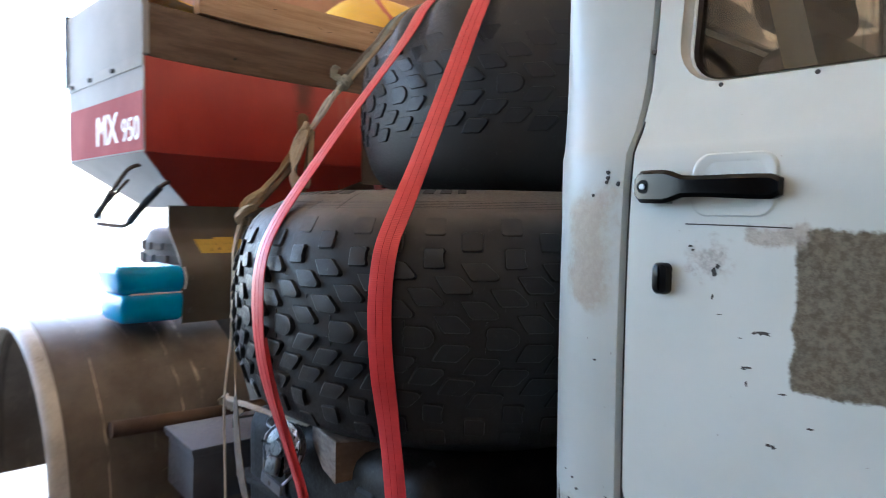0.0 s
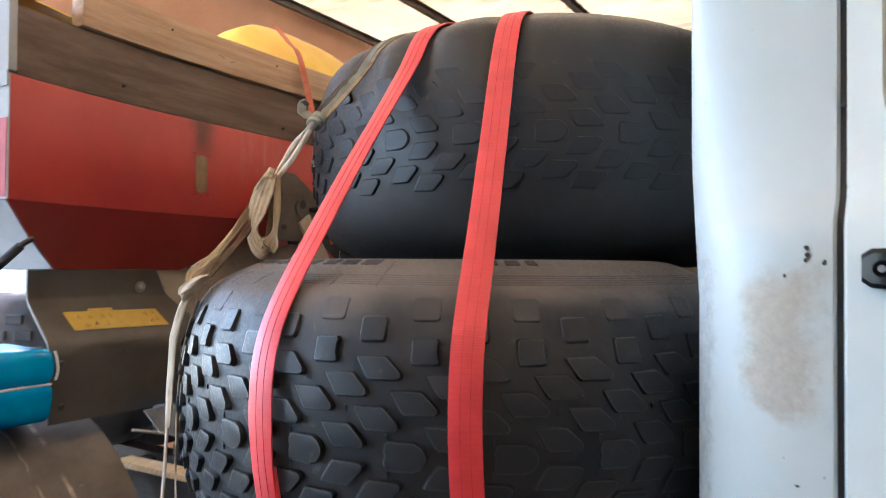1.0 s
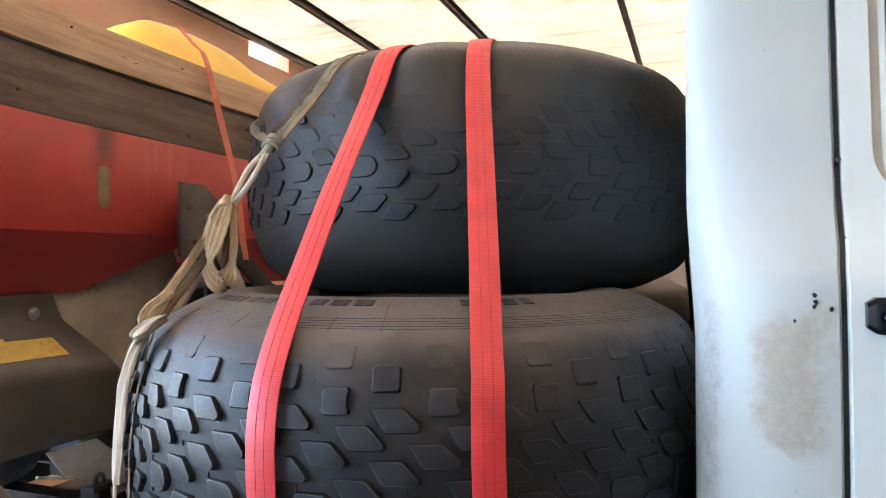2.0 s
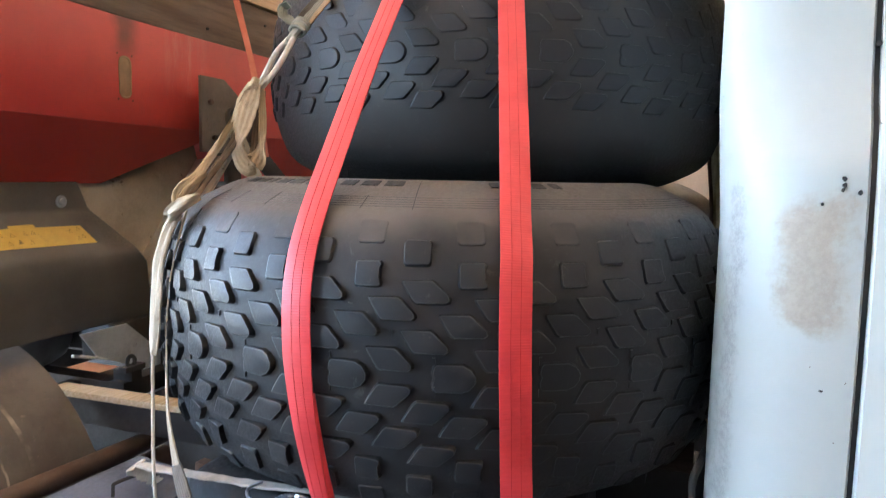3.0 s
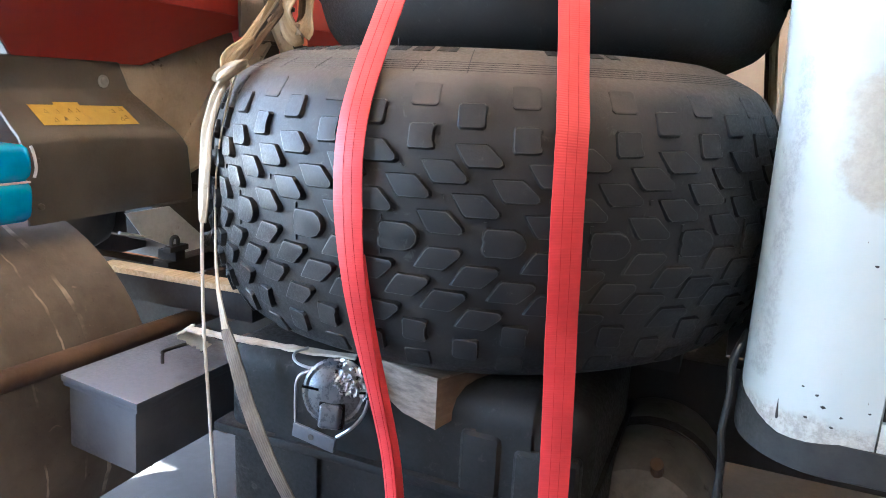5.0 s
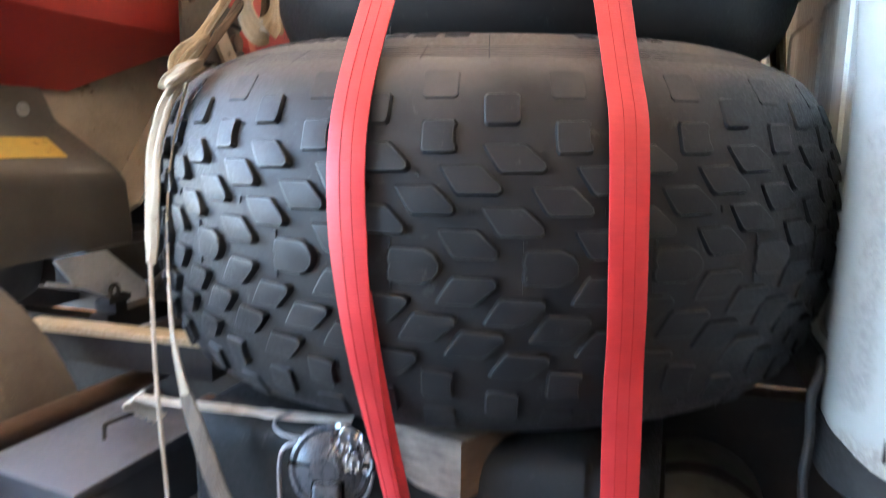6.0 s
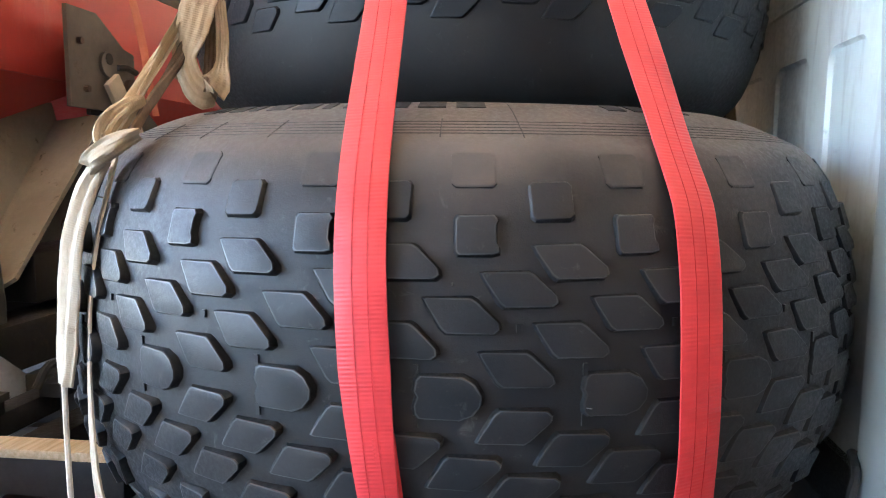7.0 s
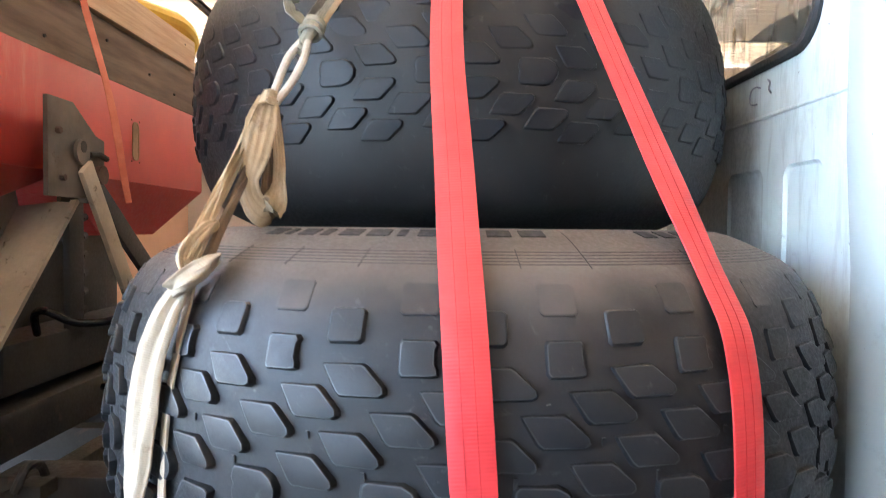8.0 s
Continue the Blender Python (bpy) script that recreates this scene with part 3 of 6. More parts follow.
def shed():
    # wall beside the hopper, open in front of y = 2 and with a gap under the eave
    wall = thing("wall_west", "peach plastered shed wall with a gap under the eave", "wall", kind="structure")
    part("wall_panel", boxed((-5.35, -5.15), (2.75, 10.0), (0.0, 2.2), 0.0), PEACH, wall)
    part("wall_panel", boxed((-5.35, -5.15), (2.0, 10.0), (2.2, 3.73), 0.0), PEACH, wall)
    part("wall_panel", boxed((-5.35, -5.15), (2.0, 6.0), (3.73, 3.925), 0.0), PEACH, wall)
    part("wall_panel", boxed((-5.35, -5.15), (6.75, 10.0), (3.73, 3.925), 0.0), PEACH, wall)
    # Low wall and canopy are added out of view to hold back yard light.
    part("low_light_block", boxed((-5.35, -5.15), (-6.0, 0.1), (0.0, 1.15), 0.0), PLASTER, wall, "unseen grey low wall added to cut low light")
    part("canopy", boxed((-6.7, -5.6), (-6.1, 0.1), (3.90, 3.94), 0.0), PURLIN, wall, "unseen sheet canopy added to cut sky light")
    tagged(part("wall_north", boxed((-5.35, 6.2), (10.0, 10.2), (0.0, 3.85), 0.01), CREAM_WALL), "cream plastered shed wall", "wall", kind="structure")
    # East wall is never in view; its dull plaster limits bounced light.
    tagged(part("wall_east", boxed((6.0, 6.2), (-6.0, 10.0), (0.0, 3.85), 0.01), PLASTER), "unseen grey plastered wall added to limit bounced light", "wall", kind="structure")
    pitch, ys = 0.16, []
    y = -6.1
    while y < 10.4:
        for dy, h in ((0, 0), (0.03, 0.0), (0.055, 0.035), (0.105, 0.035), (0.13, 0.0)):
            ys.append((y + dy, h))
        y += pitch
    bm = bmesh.new()
    low = [[bm.verts.new((x, yy, 3.93 + h)) for yy, h in ys] for x in (-5.6, -1.9, 2.0, 6.4)]
    for a, b in zip(low, low[1:]):
        for k in range(len(ys) - 1):
            bm.faces.new((a[k], a[k + 1], b[k + 1], b[k]))
    thicken(bm, (0, 0, 0.004))
    tagged(part("ceiling", bm, ROOF, None, "", 20), "cream ribbed fibreglass roof sheeting seen from below", "ceiling", kind="structure")
    for x in (-5.06, -4.08, -2.86, -1.42, 0.0, 1.4, 2.8, 4.2, 5.6):
        bm = bmesh.new()
        box(bm, (x - 0.022, x + 0.022), (-6.0, 10.0), (3.852, 3.862), 0)
        box(bm, (x - 0.022, x - 0.016), (-6.0, 10.0), (3.862, 3.92), 0)
        box(bm, (x - 0.022, x + 0.022), (-6.0, 10.0), (3.92, 3.929), 0)
        tagged(part("purlin", bm, PURLIN), "thin dark steel purlin under the roof sheeting", "purlin", "roof purlins")
    # South wall, behind the camera, is added to close off light from there.
    tagged(part("wall_south", boxed((-5.35, 6.2), (-6.2, -6.0), (0.0, 3.85), 0.01), PLASTER), "unseen grey plastered wall added to limit bounced light", "wall", kind="structure")


# ---- tyres ----
TREAD = [(0.255, 0.19), (0.262, 0.215), (0.30, 0.25), (0.36, 0.279), (0.40, 0.287), (0.43, 0.2865), (0.45, 0.284), (0.47, 0.278), (0.49, 0.270), (0.505, 0.263), (0.52, 0.2555), (0.535, 0.248),
         (0.548, 0.241), (0.560, 0.232), (0.573, 0.218), (0.585, 0.200), (0.596, 0.174), (0.605, 0.146), (0.612, 0.118), (0.617, 0.09), (0.621, 0.045), (0.622, 0.0)]
PITCHES = 24
SQUARE = [(-21, -16), (-17, -20), (17, -20), (21, -16), (21, 16), (17, 20), (-17, 20), (-21, 16)]
NOTCHED = [(-21, -16), (-18, -20), (15, -20), (22, -18), (22, -12), (19, -7), (19, 10), (21.5, 15), (18, 20), (-18, 20), (-21, 16)]
SLANT = [(-34, 15), (-31, 9), (-18, -12), (-13, -16), (30, -16), (35, -12), (34, -6), (14, 13), (9, 16), (-31, 16)]
ARROW = [(-31, 17), (-33, 6), (-30, 0), (-33, -9), (-32, -17), (-28, -21), (10, -21), (23, -16), (31, -6), (32, 4), (25, 15), (13, 21), (-27, 21)]
# rows: height above the tread's middle, phase in pitches, outline, upside down
LUGS = [(0.209, -0.01, SQUARE, 1, 0.07), (0.178, 0.47, SQUARE, 1, 0.62), (0.146, 0.0, NOTCHED, 1, 0.9), (0.121, 0.56, SLANT, 1, 1), (0.096, 0.245, SLANT, 1, 1), (0.072, -0.09, SLANT, 1, 1),
        (0.048, 0.555, SLANT, 1, 1), (0.021, 0.232, SLANT, 1, 1), (-0.006, -0.16, ARROW, 1, 1), (-0.035, 0.225, SLANT, -1, 1), (-0.060, 0.58, SLANT, -1, 1), (-0.082, -0.07, SLANT, -1, 1),
        (-0.102, 0.29, SLANT, -1, 1), (-0.130, 0.635, SLANT, -1, 1), (-0.158, 0.0, NOTCHED, -1, 1), (-0.187, 0.52, SQUARE, -1, 0.8), (-0.215, 0.0, SQUARE, -1, 0.35)]


def tread_at(z):
    """Radius of the tread at a height, and its slope there."""
    h = abs(z)
    for (r1, z1), (r0, z0) in zip(TREAD[-2::-1], TREAD[:0:-1]):
        if z0 <= h <= z1 and z1 > z0:
            s = (h - z0) / (z1 - z0)
            lean = math.atan2(r0 - r1, z1 - z0)
            return r0 + (r1 - r0) * s, lean * (1 if z >= 0 else -1)
    return 0.55, 0.0


def lug_mesh(bm, outline, flip, height, m=Matrix(), grow=1.0):
    """A rubber block with sloping flanks and a rounded top edge; x round the tyre, y up, z outwards."""
    rings = []
    for scale_off, w in ((3.6, -0.006), (2.9, 0.0), (0.9, height * 0.80), (0.2, height * 0.96), (-1.4, height)):
        ring = []
        for u, v in outline:
            ln = math.hypot(u, v)
            k = grow * (ln + scale_off) / ln / 1000
            lift = 0.66 + 0.34 * min(1, max(-1, u / 26 - 0.35 * v * flip / 20))
            ring.append(bm.verts.new(m @ Vector((u * k, v * k * flip, w * lift if w > 0 else w))))
        rings.append(ring if flip > 0 else ring[::-1])
    for n_ring, (a, b) in enumerate(zip(rings, rings[1:])):
        for i in range(len(a)):
            f = bm.faces.new((a[i], a[(i + 1) % len(a)], b[(i + 1) % len(a)], b[i]))
            # 1 is the painted rim light, 2 the painted flank shade, 0 plain rubber.
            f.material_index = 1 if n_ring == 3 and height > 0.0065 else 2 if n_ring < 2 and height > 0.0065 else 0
    bm.faces.new(rings[-1])


def tyre(label, at, relief_height, rows, worn, spin, faced, dents=(), pitches=PITCHES):
    """A wide turf tyre lying flat. faced: span of angles (degrees) whose lugs are parts of their own."""
    root = thing("tyre", label, "tyre", at, "stacked tyres")
    profile = TREAD + [(r, -z) for r, z in TREAD[-2::-1]]
    inner = [(max(r - 0.02, 0.25), z * 0.93) for r, z in profile[::-1]]
    inner = [(0.245, -0.185)] + [(min(r, 0.58), z) for r, z in inner] + [(0.245, 0.185), (0.255, 0.19)]

    def dented(a, r, z):
        for da, dz, wide, tall, deep in dents:
            k = math.exp(-((a - radians(da) + math.pi) % (2 * math.pi) - math.pi) ** 2 / radians(wide) ** 2 - (z - dz) ** 2 / tall ** 2)
            r -= deep * k
        return r, z

    bm = bmesh.new()
    lathe(bm, profile + inner[:-1] + [profile[0]], 200, at, None, dented if dents else None)
    bmesh.ops.remove_doubles(bm, verts=bm.verts, dist=0.0002)
    carcass = part("carcass", bm, worn, root)
    rest = bmesh.new()
    meshes = {}
    for n_row, (z, phase, outline, flip, strength) in enumerate(rows):
        r, lean = tread_at(z)
        h = relief_height * strength
        grow = 1.02 if outline is SLANT else 0.98 if outline is ARROW else 0.93
        for k in range(pitches):
            a = math.degrees(2 * math.pi * (k + phase) / pitches) + spin
            a = (a + 180) % 360 - 180
            rr = dented(radians(a), r, z)[0]
            m = Matrix.Rotation(radians(a), 4, "Z") @ Matrix.Translation((rr, 0, z)) @ Matrix.Rotation(lean * -1, 4, "Y") @ Matrix(((0, 0, 1, 0), (1, 0, 0, 0), (0, 1, 0, 0), (0, 0, 0, 1)))
            if faced[0] <= a <= faced[1]:
                key = (n_row,)
                if key not in meshes:
                    b = bmesh.new()
                    lug_mesh(b, outline, flip, h, Matrix(), grow)
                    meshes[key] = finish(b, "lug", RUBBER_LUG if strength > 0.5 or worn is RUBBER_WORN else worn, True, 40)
                    meshes[key].materials.append(RUBBER_RIM_LIGHT)
                    meshes[key].materials.append(RUBBER_FLANK_SHADE)
                ob = new("lug", meshes[key])
                ob.parent = root
                ob.matrix_local = m
            else:
                lug_mesh(rest, outline, flip, h, Matrix.Translation(at) @ m, grow)
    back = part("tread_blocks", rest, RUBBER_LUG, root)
    back.data.materials.append(RUBBER_RIM_LIGHT)
    back.data.materials.append(RUBBER_FLANK_SHADE)
    tagged(back, kind="stuff")
    return root, carcass


def sidewall_point(at, angle, r, lift=0.0):
    """A point on the sidewall that faces up."""
    z = 0.287
    for (r0, z0), (r1, z1) in zip(TREAD[4:], TREAD[5:]):
        if r0 <= r <= r1:
            z = z0 + (z1 - z0) * (r - r0) / (r1 - r0)
    q = radians(angle)
    return (at[0] + r * math.cos(q), at[1] + r * math.sin(q), at[2] + z + lift)


def sidewall_marks(root, at):
    """Worn moulded lettering, as plain bars of its size, and radial mould lines."""
    for a, wide in ((-127.0, 3.4), (-122.4, 1.2), (-119.6, 3.2), (-115.0, 1.6), (-111.6, 3.6), (-106.8, 3.6), (-101.8, 1.4), (-98.6, 3.4), (-92.8, 3.4), (-88.0, 3.8), (-82.8, 4.0), (-61.0, 3.0), (-56.6, 3.0), (-52.0, 3.0), (-47.4, 2.2)):
        mid = [sidewall_point(at, a + wide * k / 4, 0.463) for k in range(5)]
        radial = [(math.cos(radians(a + wide * k / 4)), math.sin(radians(a + wide * k / 4)), -0.33) for k in range(5)]
        part("moulded_bar", ribbon(mid, radial, 0.024, 0.0022, 3), LETTER, root)
    for a, r0 in ((-125, 0.508), (-115, 0.508), (-104.5, 0.508), (-84.5, 0.508), (-75.5, 0.44), (-58, 0.508)):
        pts = [sidewall_point(at, a, r0 + (0.548 - r0) * k / 5) for k in range(6)]
        part("mould_line", tubed(pts, 0.0007, 6), LETTER, root)


def mould_rings(root, at):
    for r, z in ((0.541, 0.2451), (0.5345, 0.2484), (0.5275, 0.2518), (0.5205, 0.2553), (0.5135, 0.2587)):
        bm = bmesh.new()
        lathe(bm, [(r - 0.0007, z), (r, z + 0.0006), (r + 0.0007, z - 0.0003)], 160, at)
        part("mould_ring", bm, LETTER, root)


def air_vent_hairs(root, at):
    """Short moulding hairs left on the rubber."""
    for a, z in ((-97, 0.286), (-128, 0.17), (-83, 0.10), (-71, -0.02)):
        r = 0.40 if z > 0.28 else tread_at(z)[0]
        c = Vector((at[0] + r * math.cos(radians(a)), at[1] + r * math.sin(radians(a)), at[2] + z))
        out = Vector((0, 0, 1)) if z > 0.28 else Vector((math.cos(radians(a)), math.sin(radians(a)), 0.3))
        part("moulding_hair", tubed([c, c + out * 0.016], 0.0008, 5), RUBBER_GREY, root)


def tie_bars(root, at, spin):
    """Low rubber bridges between neighbouring tread blocks."""
    bm = bmesh.new()
    for k in range(PITCHES):
        for turn, z, half in ((-0.613, 0.084, 0.005), (-0.35, 0.019, 0.006), (-0.35, -0.031, 0.006), (-0.10, -0.071, 0.004), (0.245, 0.060, 0.004)):
            r, lean = tread_at(z)
            m = Matrix.Translation(at) @ Matrix.Rotation(radians(360 * (k + turn) / PITCHES + spin), 4, "Z") @ Matrix.Translation((r, 0, z)) @ Matrix.Rotation(-lean, 4, "Y")
            box(bm, (-0.004, 0.0026), (-0.0022, 0.0022), (-half, half), 0.0, m)
    tagged(part("bridging", bm, RUBBER_LUG, root), kind="stuff")


LOW_AT = (-1.39, 1.388, 1.270)
TOP_AT = (-1.404, 1.806, 1.829)
REAR_AT = (-1.39, 2.66, 1.270)


def tyres():
    low, _ = tyre("wide black turf tyre lying flat, dusty on top", LOW_AT, 0.0098, LUGS, RUBBER, -80.9, (-180, 15))
    sidewall_marks(low, LOW_AT)
    mould_rings(low, LOW_AT)
    air_vent_hairs(low, LOW_AT)
    tie_bars(low, LOW_AT, -80.9)
    worn_rows = [(z - 0.008, p, o, f, 1.0 if z < 0.03 else 0.6 if z < 0.08 else 0.3) for z, p, o, f, _ in LUGS if -0.11 < z < 0.125]
    tyre("wide worn black tyre lying on two others, held by straps", TOP_AT, 0.0048, worn_rows, RUBBER_WORN, -91.3, (-180, 15),
         ((-92, 0.20, 5, 0.10, 0.034), (-108, 0.19, 6, 0.10, 0.034), (-71.5, 0.20, 5, 0.10, 0.030), (-84, 0.15, 5, 0.06, 0.010)), 23)
    tyre("wide black tyre lying flat behind the others", REAR_AT, 0.009, LUGS[2:-2], RUBBER, 3.0, (-60, -60))


# ---- straps ----


def clear_of_tyres(lift):
    """Keeps a band's middle outside the rubber of the two stacked tyres."""
    def keep(q):
        for at, over in ((LOW_AT, 0.0115), (TOP_AT, -0.034)):
            d = Vector((q[0] - at[0], q[1] - at[1], 0))
            dz = q[2] - at[2]
            if at is TOP_AT and dz > 0.15 and d.length < 0.545:
                top = 0.287
                for (r1, z1), (r0, z0) in zip(TREAD[4:], TREAD[5:]):
                    if r1 <= d.length <= r0:
                        top = z1 + (z0 - z1) * (d.length - r1) / (r0 - r1)
                q = Vector((q[0], q[1], max(q[2], at[2] + top + lift - 0.004)))
            elif abs(dz) < 0.285 and d.length > 0.40:
                r = max(b[0] + (a[0] - b[0]) * (abs(dz) - b[1]) / (a[1] - b[1]) for a, b in zip(TREAD[5:], TREAD[6:]) if b[1] <= abs(dz) <= a[1]) if abs(dz) < 0.2865 else 0.42
                least = r + lift + over * min(1, max(0.25, (0.215 - abs(dz)) / 0.04))
                if d.length < least:
                    d = d.normalized() * least
                    q = Vector((at[0] + d.x, at[1] + d.y, q[2]))
        return q
    return keep


SEAM_UP = 0.0017


def folded(s):
    """The strap creases to half its width towards its lower end."""
    return 1 - 0.46 * min(1, max(0, (s - 0.70) / 0.16))


def straps():

    def tangent(p, c):
        d = Vector((p[0] - c[0], p[1] - c[1], 0)).normalized()
        return Vector((-d.y, d.x, 0))

    left = [(-1.425, 2.42, 2.04), (-1.425, 2.34, 2.10), (-1.425, 2.2, 2.118), (-1.425, 1.80, 2.118), (-1.425, 1.42, 2.118), (-1.425, 1.33, 2.105), (-1.427, 1.25, 2.025), (-1.429, 1.092, 1.836), (-1.421, 0.990, 1.719), (-1.414, 0.906, 1.616),
            (-1.410, 0.848, 1.545), (-1.405, 0.793, 1.473), (-1.400, 0.757, 1.40), (-1.395, 0.747, 1.317), (-1.388, 0.746, 1.229), (-1.379, 0.759, 1.133), (-1.373, 0.79, 1.027), (-1.364, 0.823, 0.911), (-1.355, 0.855, 0.78), (-1.35, 0.87, 0.50)]
    across = [(1, 0, 0)] * 7 + [tangent(p, LOW_AT) for p in left[7:15]] + [(0.97, 0.1, 0.0), (0.96, 0.0, 0.0), (0.95, -0.1, 0), (0.93, -0.2, 0), (0.93, -0.2, 0)]
    root = thing("ratchet_strap", "red webbing strap stretched over the stacked tyres", "strap", (-1.4, 0.76, 1.3), "red tie-down straps")
    part("webbing", ribbon(left, across, 0.050, 0.0032, 8, 0, 0, clear_of_tyres(0.0035), 0, 0, folded), STRAP, root)
    for aside in (-0.0075, 0.0075):
        part("stitching", ribbon(left, across, 0.0008, 0.0010, 8, 0, 0, clear_of_tyres(0.0035), aside, SEAM_UP), THREAD, root, "dark stitched line")
    back = [(x + 0.012, y + 0.004, z) for x, y, z in left[14:]]
    part("folded_half", ribbon(back, [(0.9, 0.4, 0)] * 6, 0.022, 0.003, 8, 0, 0, clear_of_tyres(0.002)), STRAP, root)
    right = [(-1.275, 2.40, 2.04), (-1.273, 2.32, 2.10), (-1.27, 2.2, 2.118), (-1.262, 1.80, 2.118), (-1.245, 1.42, 2.118), (-1.232, 1.325, 2.098), (-1.218, 1.25, 2.022), (-1.173, 1.123, 1.827), (-1.147, 1.047, 1.715), (-1.124, 0.981, 1.616),
             (-1.103, 0.919, 1.527), (-1.088, 0.868, 1.446), (-1.079, 0.845, 1.38), (-1.076, 0.838, 1.32), (-1.074, 0.838, 1.252), (-1.073, 0.848, 1.16), (-1.072, 0.863, 1.062), (-1.070, 0.878, 0.93), (-1.068, 0.884, 0.80), (-1.066, 0.888, 0.50)]
    across = [(1, 0.1, 0)] * 5 + [(1, 0.2, 0), (0.95, 0.3, 0)] + [(0.93, 0.36, 0)] * 3 + [tangent(p, LOW_AT) for p in right[10:16]] + [(0.95, 0.32, 0)] * 4
    root = thing("ratchet_strap", "red webbing strap pulled tight down the tyre fronts", "strap", (-1.07, 0.84, 1.3), "red tie-down straps")
    part("webbing", ribbon(right, across, 0.050, 0.0032, 8, 0, 0, clear_of_tyres(0.0035)), STRAP, root)
    for aside in (-0.0075, 0.0075):
        part("stitching", ribbon(right, across, 0.0008, 0.0010, 8, 0, 0, clear_of_tyres(0.0035), aside, SEAM_UP), THREAD, root, "dark stitched line")


# ---- cab ----
GAP_X = -0.607


def side_y(z):
    """How far out the cab's flank stands at a height."""
    pts = ((0.90, 0.965), (1.05, 0.953), (1.25, 0.950), (1.45, 0.953), (1.56, 0.960), (1.60, 0.966), (1.635, 0.985), (1.70, 1.012), (1.80, 1.028), (2.1, 1.058), (2.5, 1.10))
    for (z0, y0), (z1, y1) in zip(pts, pts[1:]):
        if z <= z1:
            s = (z - z0) / (z1 - z0)
            return y0 + (y1 - y0) * s
    return 1.10


def gap_at(z):
    """The door gap jogs forward where the flank bends in."""
    s = min(1, max(0, (z - 1.60) / 0.045))
    return GAP_X + 0.003 * s * s * (3 - 2 * s)


HEIGHTS = [0.965, 0.985, 1.0, 1.05, 1.1, 1.2, 1.3, 1.4, 1.5, 1.55, 1.58, 1.60, 1.61, 1.62, 1.635, 1.65, 1.68, 1.72, 1.76, 1.82, 1.9, 2.0, 2.2, 2.4, 2.5]


def cab():
    root = thing("truck_cab", "faded white truck cab with scraped and patched paint", "truck cab", (0.2, 2.02, 0.95))
    # rear pillar: flank strip, wide round corner and a return to the back
    loops = []
    for z in HEIGHTS:
        y, g = side_y(z), gap_at(z) - 0.004
        out = [(g, y + 0.03, z), (g, y + 0.006, z), (g - 0.004, y, z), (-0.64, y - 0.001, z)]
        deep = max(0.05, 1.093 - y)
        full = 1 - 0.30 * min(1, max(0, (z - 1.62) / 0.3))
        back = -0.80 - 0.012 * min(1, max(0, (z - 1.50) / 0.2))
        for k in range(11):
            q = radians(9 * k)
            out.append((-0.66 - (-0.66 - back) * math.sin(q) ** full, y + deep * (1 - max(0, math.cos(q)) ** full), z))
        out += [(back, y + deep + 0.025, z), (back + 0.003, y + deep + 0.038, z), (-0.749, y + deep + 0.05, z)]
        loops.append(out)
    bm = loft(bmesh.new(), loops, False, False)
    part("rear_pillar", bm, PILLAR_PAINT, root, "faded white pillar with a patch of bare filler")
    # dark, worn lower edge, deepest under the corner
    loops = []
    for f in (0.0, 0.1, 0.55, 0.95, 1.0):
        out = []
        for x, top in ((0.9, 0.990), (-0.2, 0.990), (-0.60, 0.992), (-0.64, 0.993)):
            z = 0.925 + (top - 0.925) * f
            out.append((x, side_y(z) + (0.006 if f == 1.0 else -0.003) + 0.012 * (f == 0), z))
        for k in range(11):
            q = radians(9 * k)
            z = 0.925 + (0.993 - 0.012 * math.sin(math.pi * min(1, k / 7)) + 0.030 * max(0, (k - 4) / 6) - 0.925) * f
            e = 0.143 - 0.009 * (f == 1.0) - 0.010 * (f == 0)
            out.append((-0.66 - e * math.sin(q), side_y(z) + 0.14 - e * math.cos(q), z))
        out += [(-0.803 + 0.012 * (f in (0, 1)), 1.14, 0.925 + 0.098 * f), (-0.753, 1.15, 0.925 + 0.098 * f), (-0.753, 2.84, 0.925 + 0.098 * f)]
        loops.append(out)
    part("sill", loft(bmesh.new(), loops, False, False), SEAL, root, "black worn sill edge")
    # door with its window opening
    def on_flank(x, z):
        return Vector((x + (gap_at(z) - GAP_X) * max(0, min(1, (-0.45 - x) / 0.15)), side_y(z), z))

    bm = bmesh.new()
    loft(bm, [[(x, side_y(z) + o, z) for x in (-0.612, -0.3, 0.9)] for z, o in ((0.97, 0.001), (1.0, 0.0), (1.030, 0.0), (1.036, 0.004), (1.038, 0.03))], False, False)
    part("rocker", bm, PILLAR_PAINT, root, "white rocker strip under the door")
    # many height steps so that the skin follows the flank's bend
    bm = bmesh.new()
    xs = [GAP_X + 0.004, -0.60, -0.56, -0.50, -0.44, -0.38, -0.30, -0.15, 0.1, 0.4, 0.62]
    zs = [1.045, 1.047, 1.052, 1.060, 1.075] + [z for z in HEIGHTS if 1.08 < z < 1.66]

    def corner(x, z):
        """Draws the edge in round the lower corner."""
        up = min(0.03, z - 1.045)
        inset = 0.03 - math.sqrt(0.03 ** 2 - (0.03 - up) ** 2)
        return x + inset * max(0, (-0.44 - x) / (-0.44 - xs[0]))

    rows = [[bm.verts.new(on_flank(corner(x, z), z) + Vector((0, 0.006 if x == xs[0] or z == zs[0] else 0, 0))) for x in xs] for z in zs]
    for a, b in zip(rows, rows[1:]):
        for k in range(len(xs) - 1):
            bm.faces.new((a[k], a[k + 1], b[k + 1], b[k]))
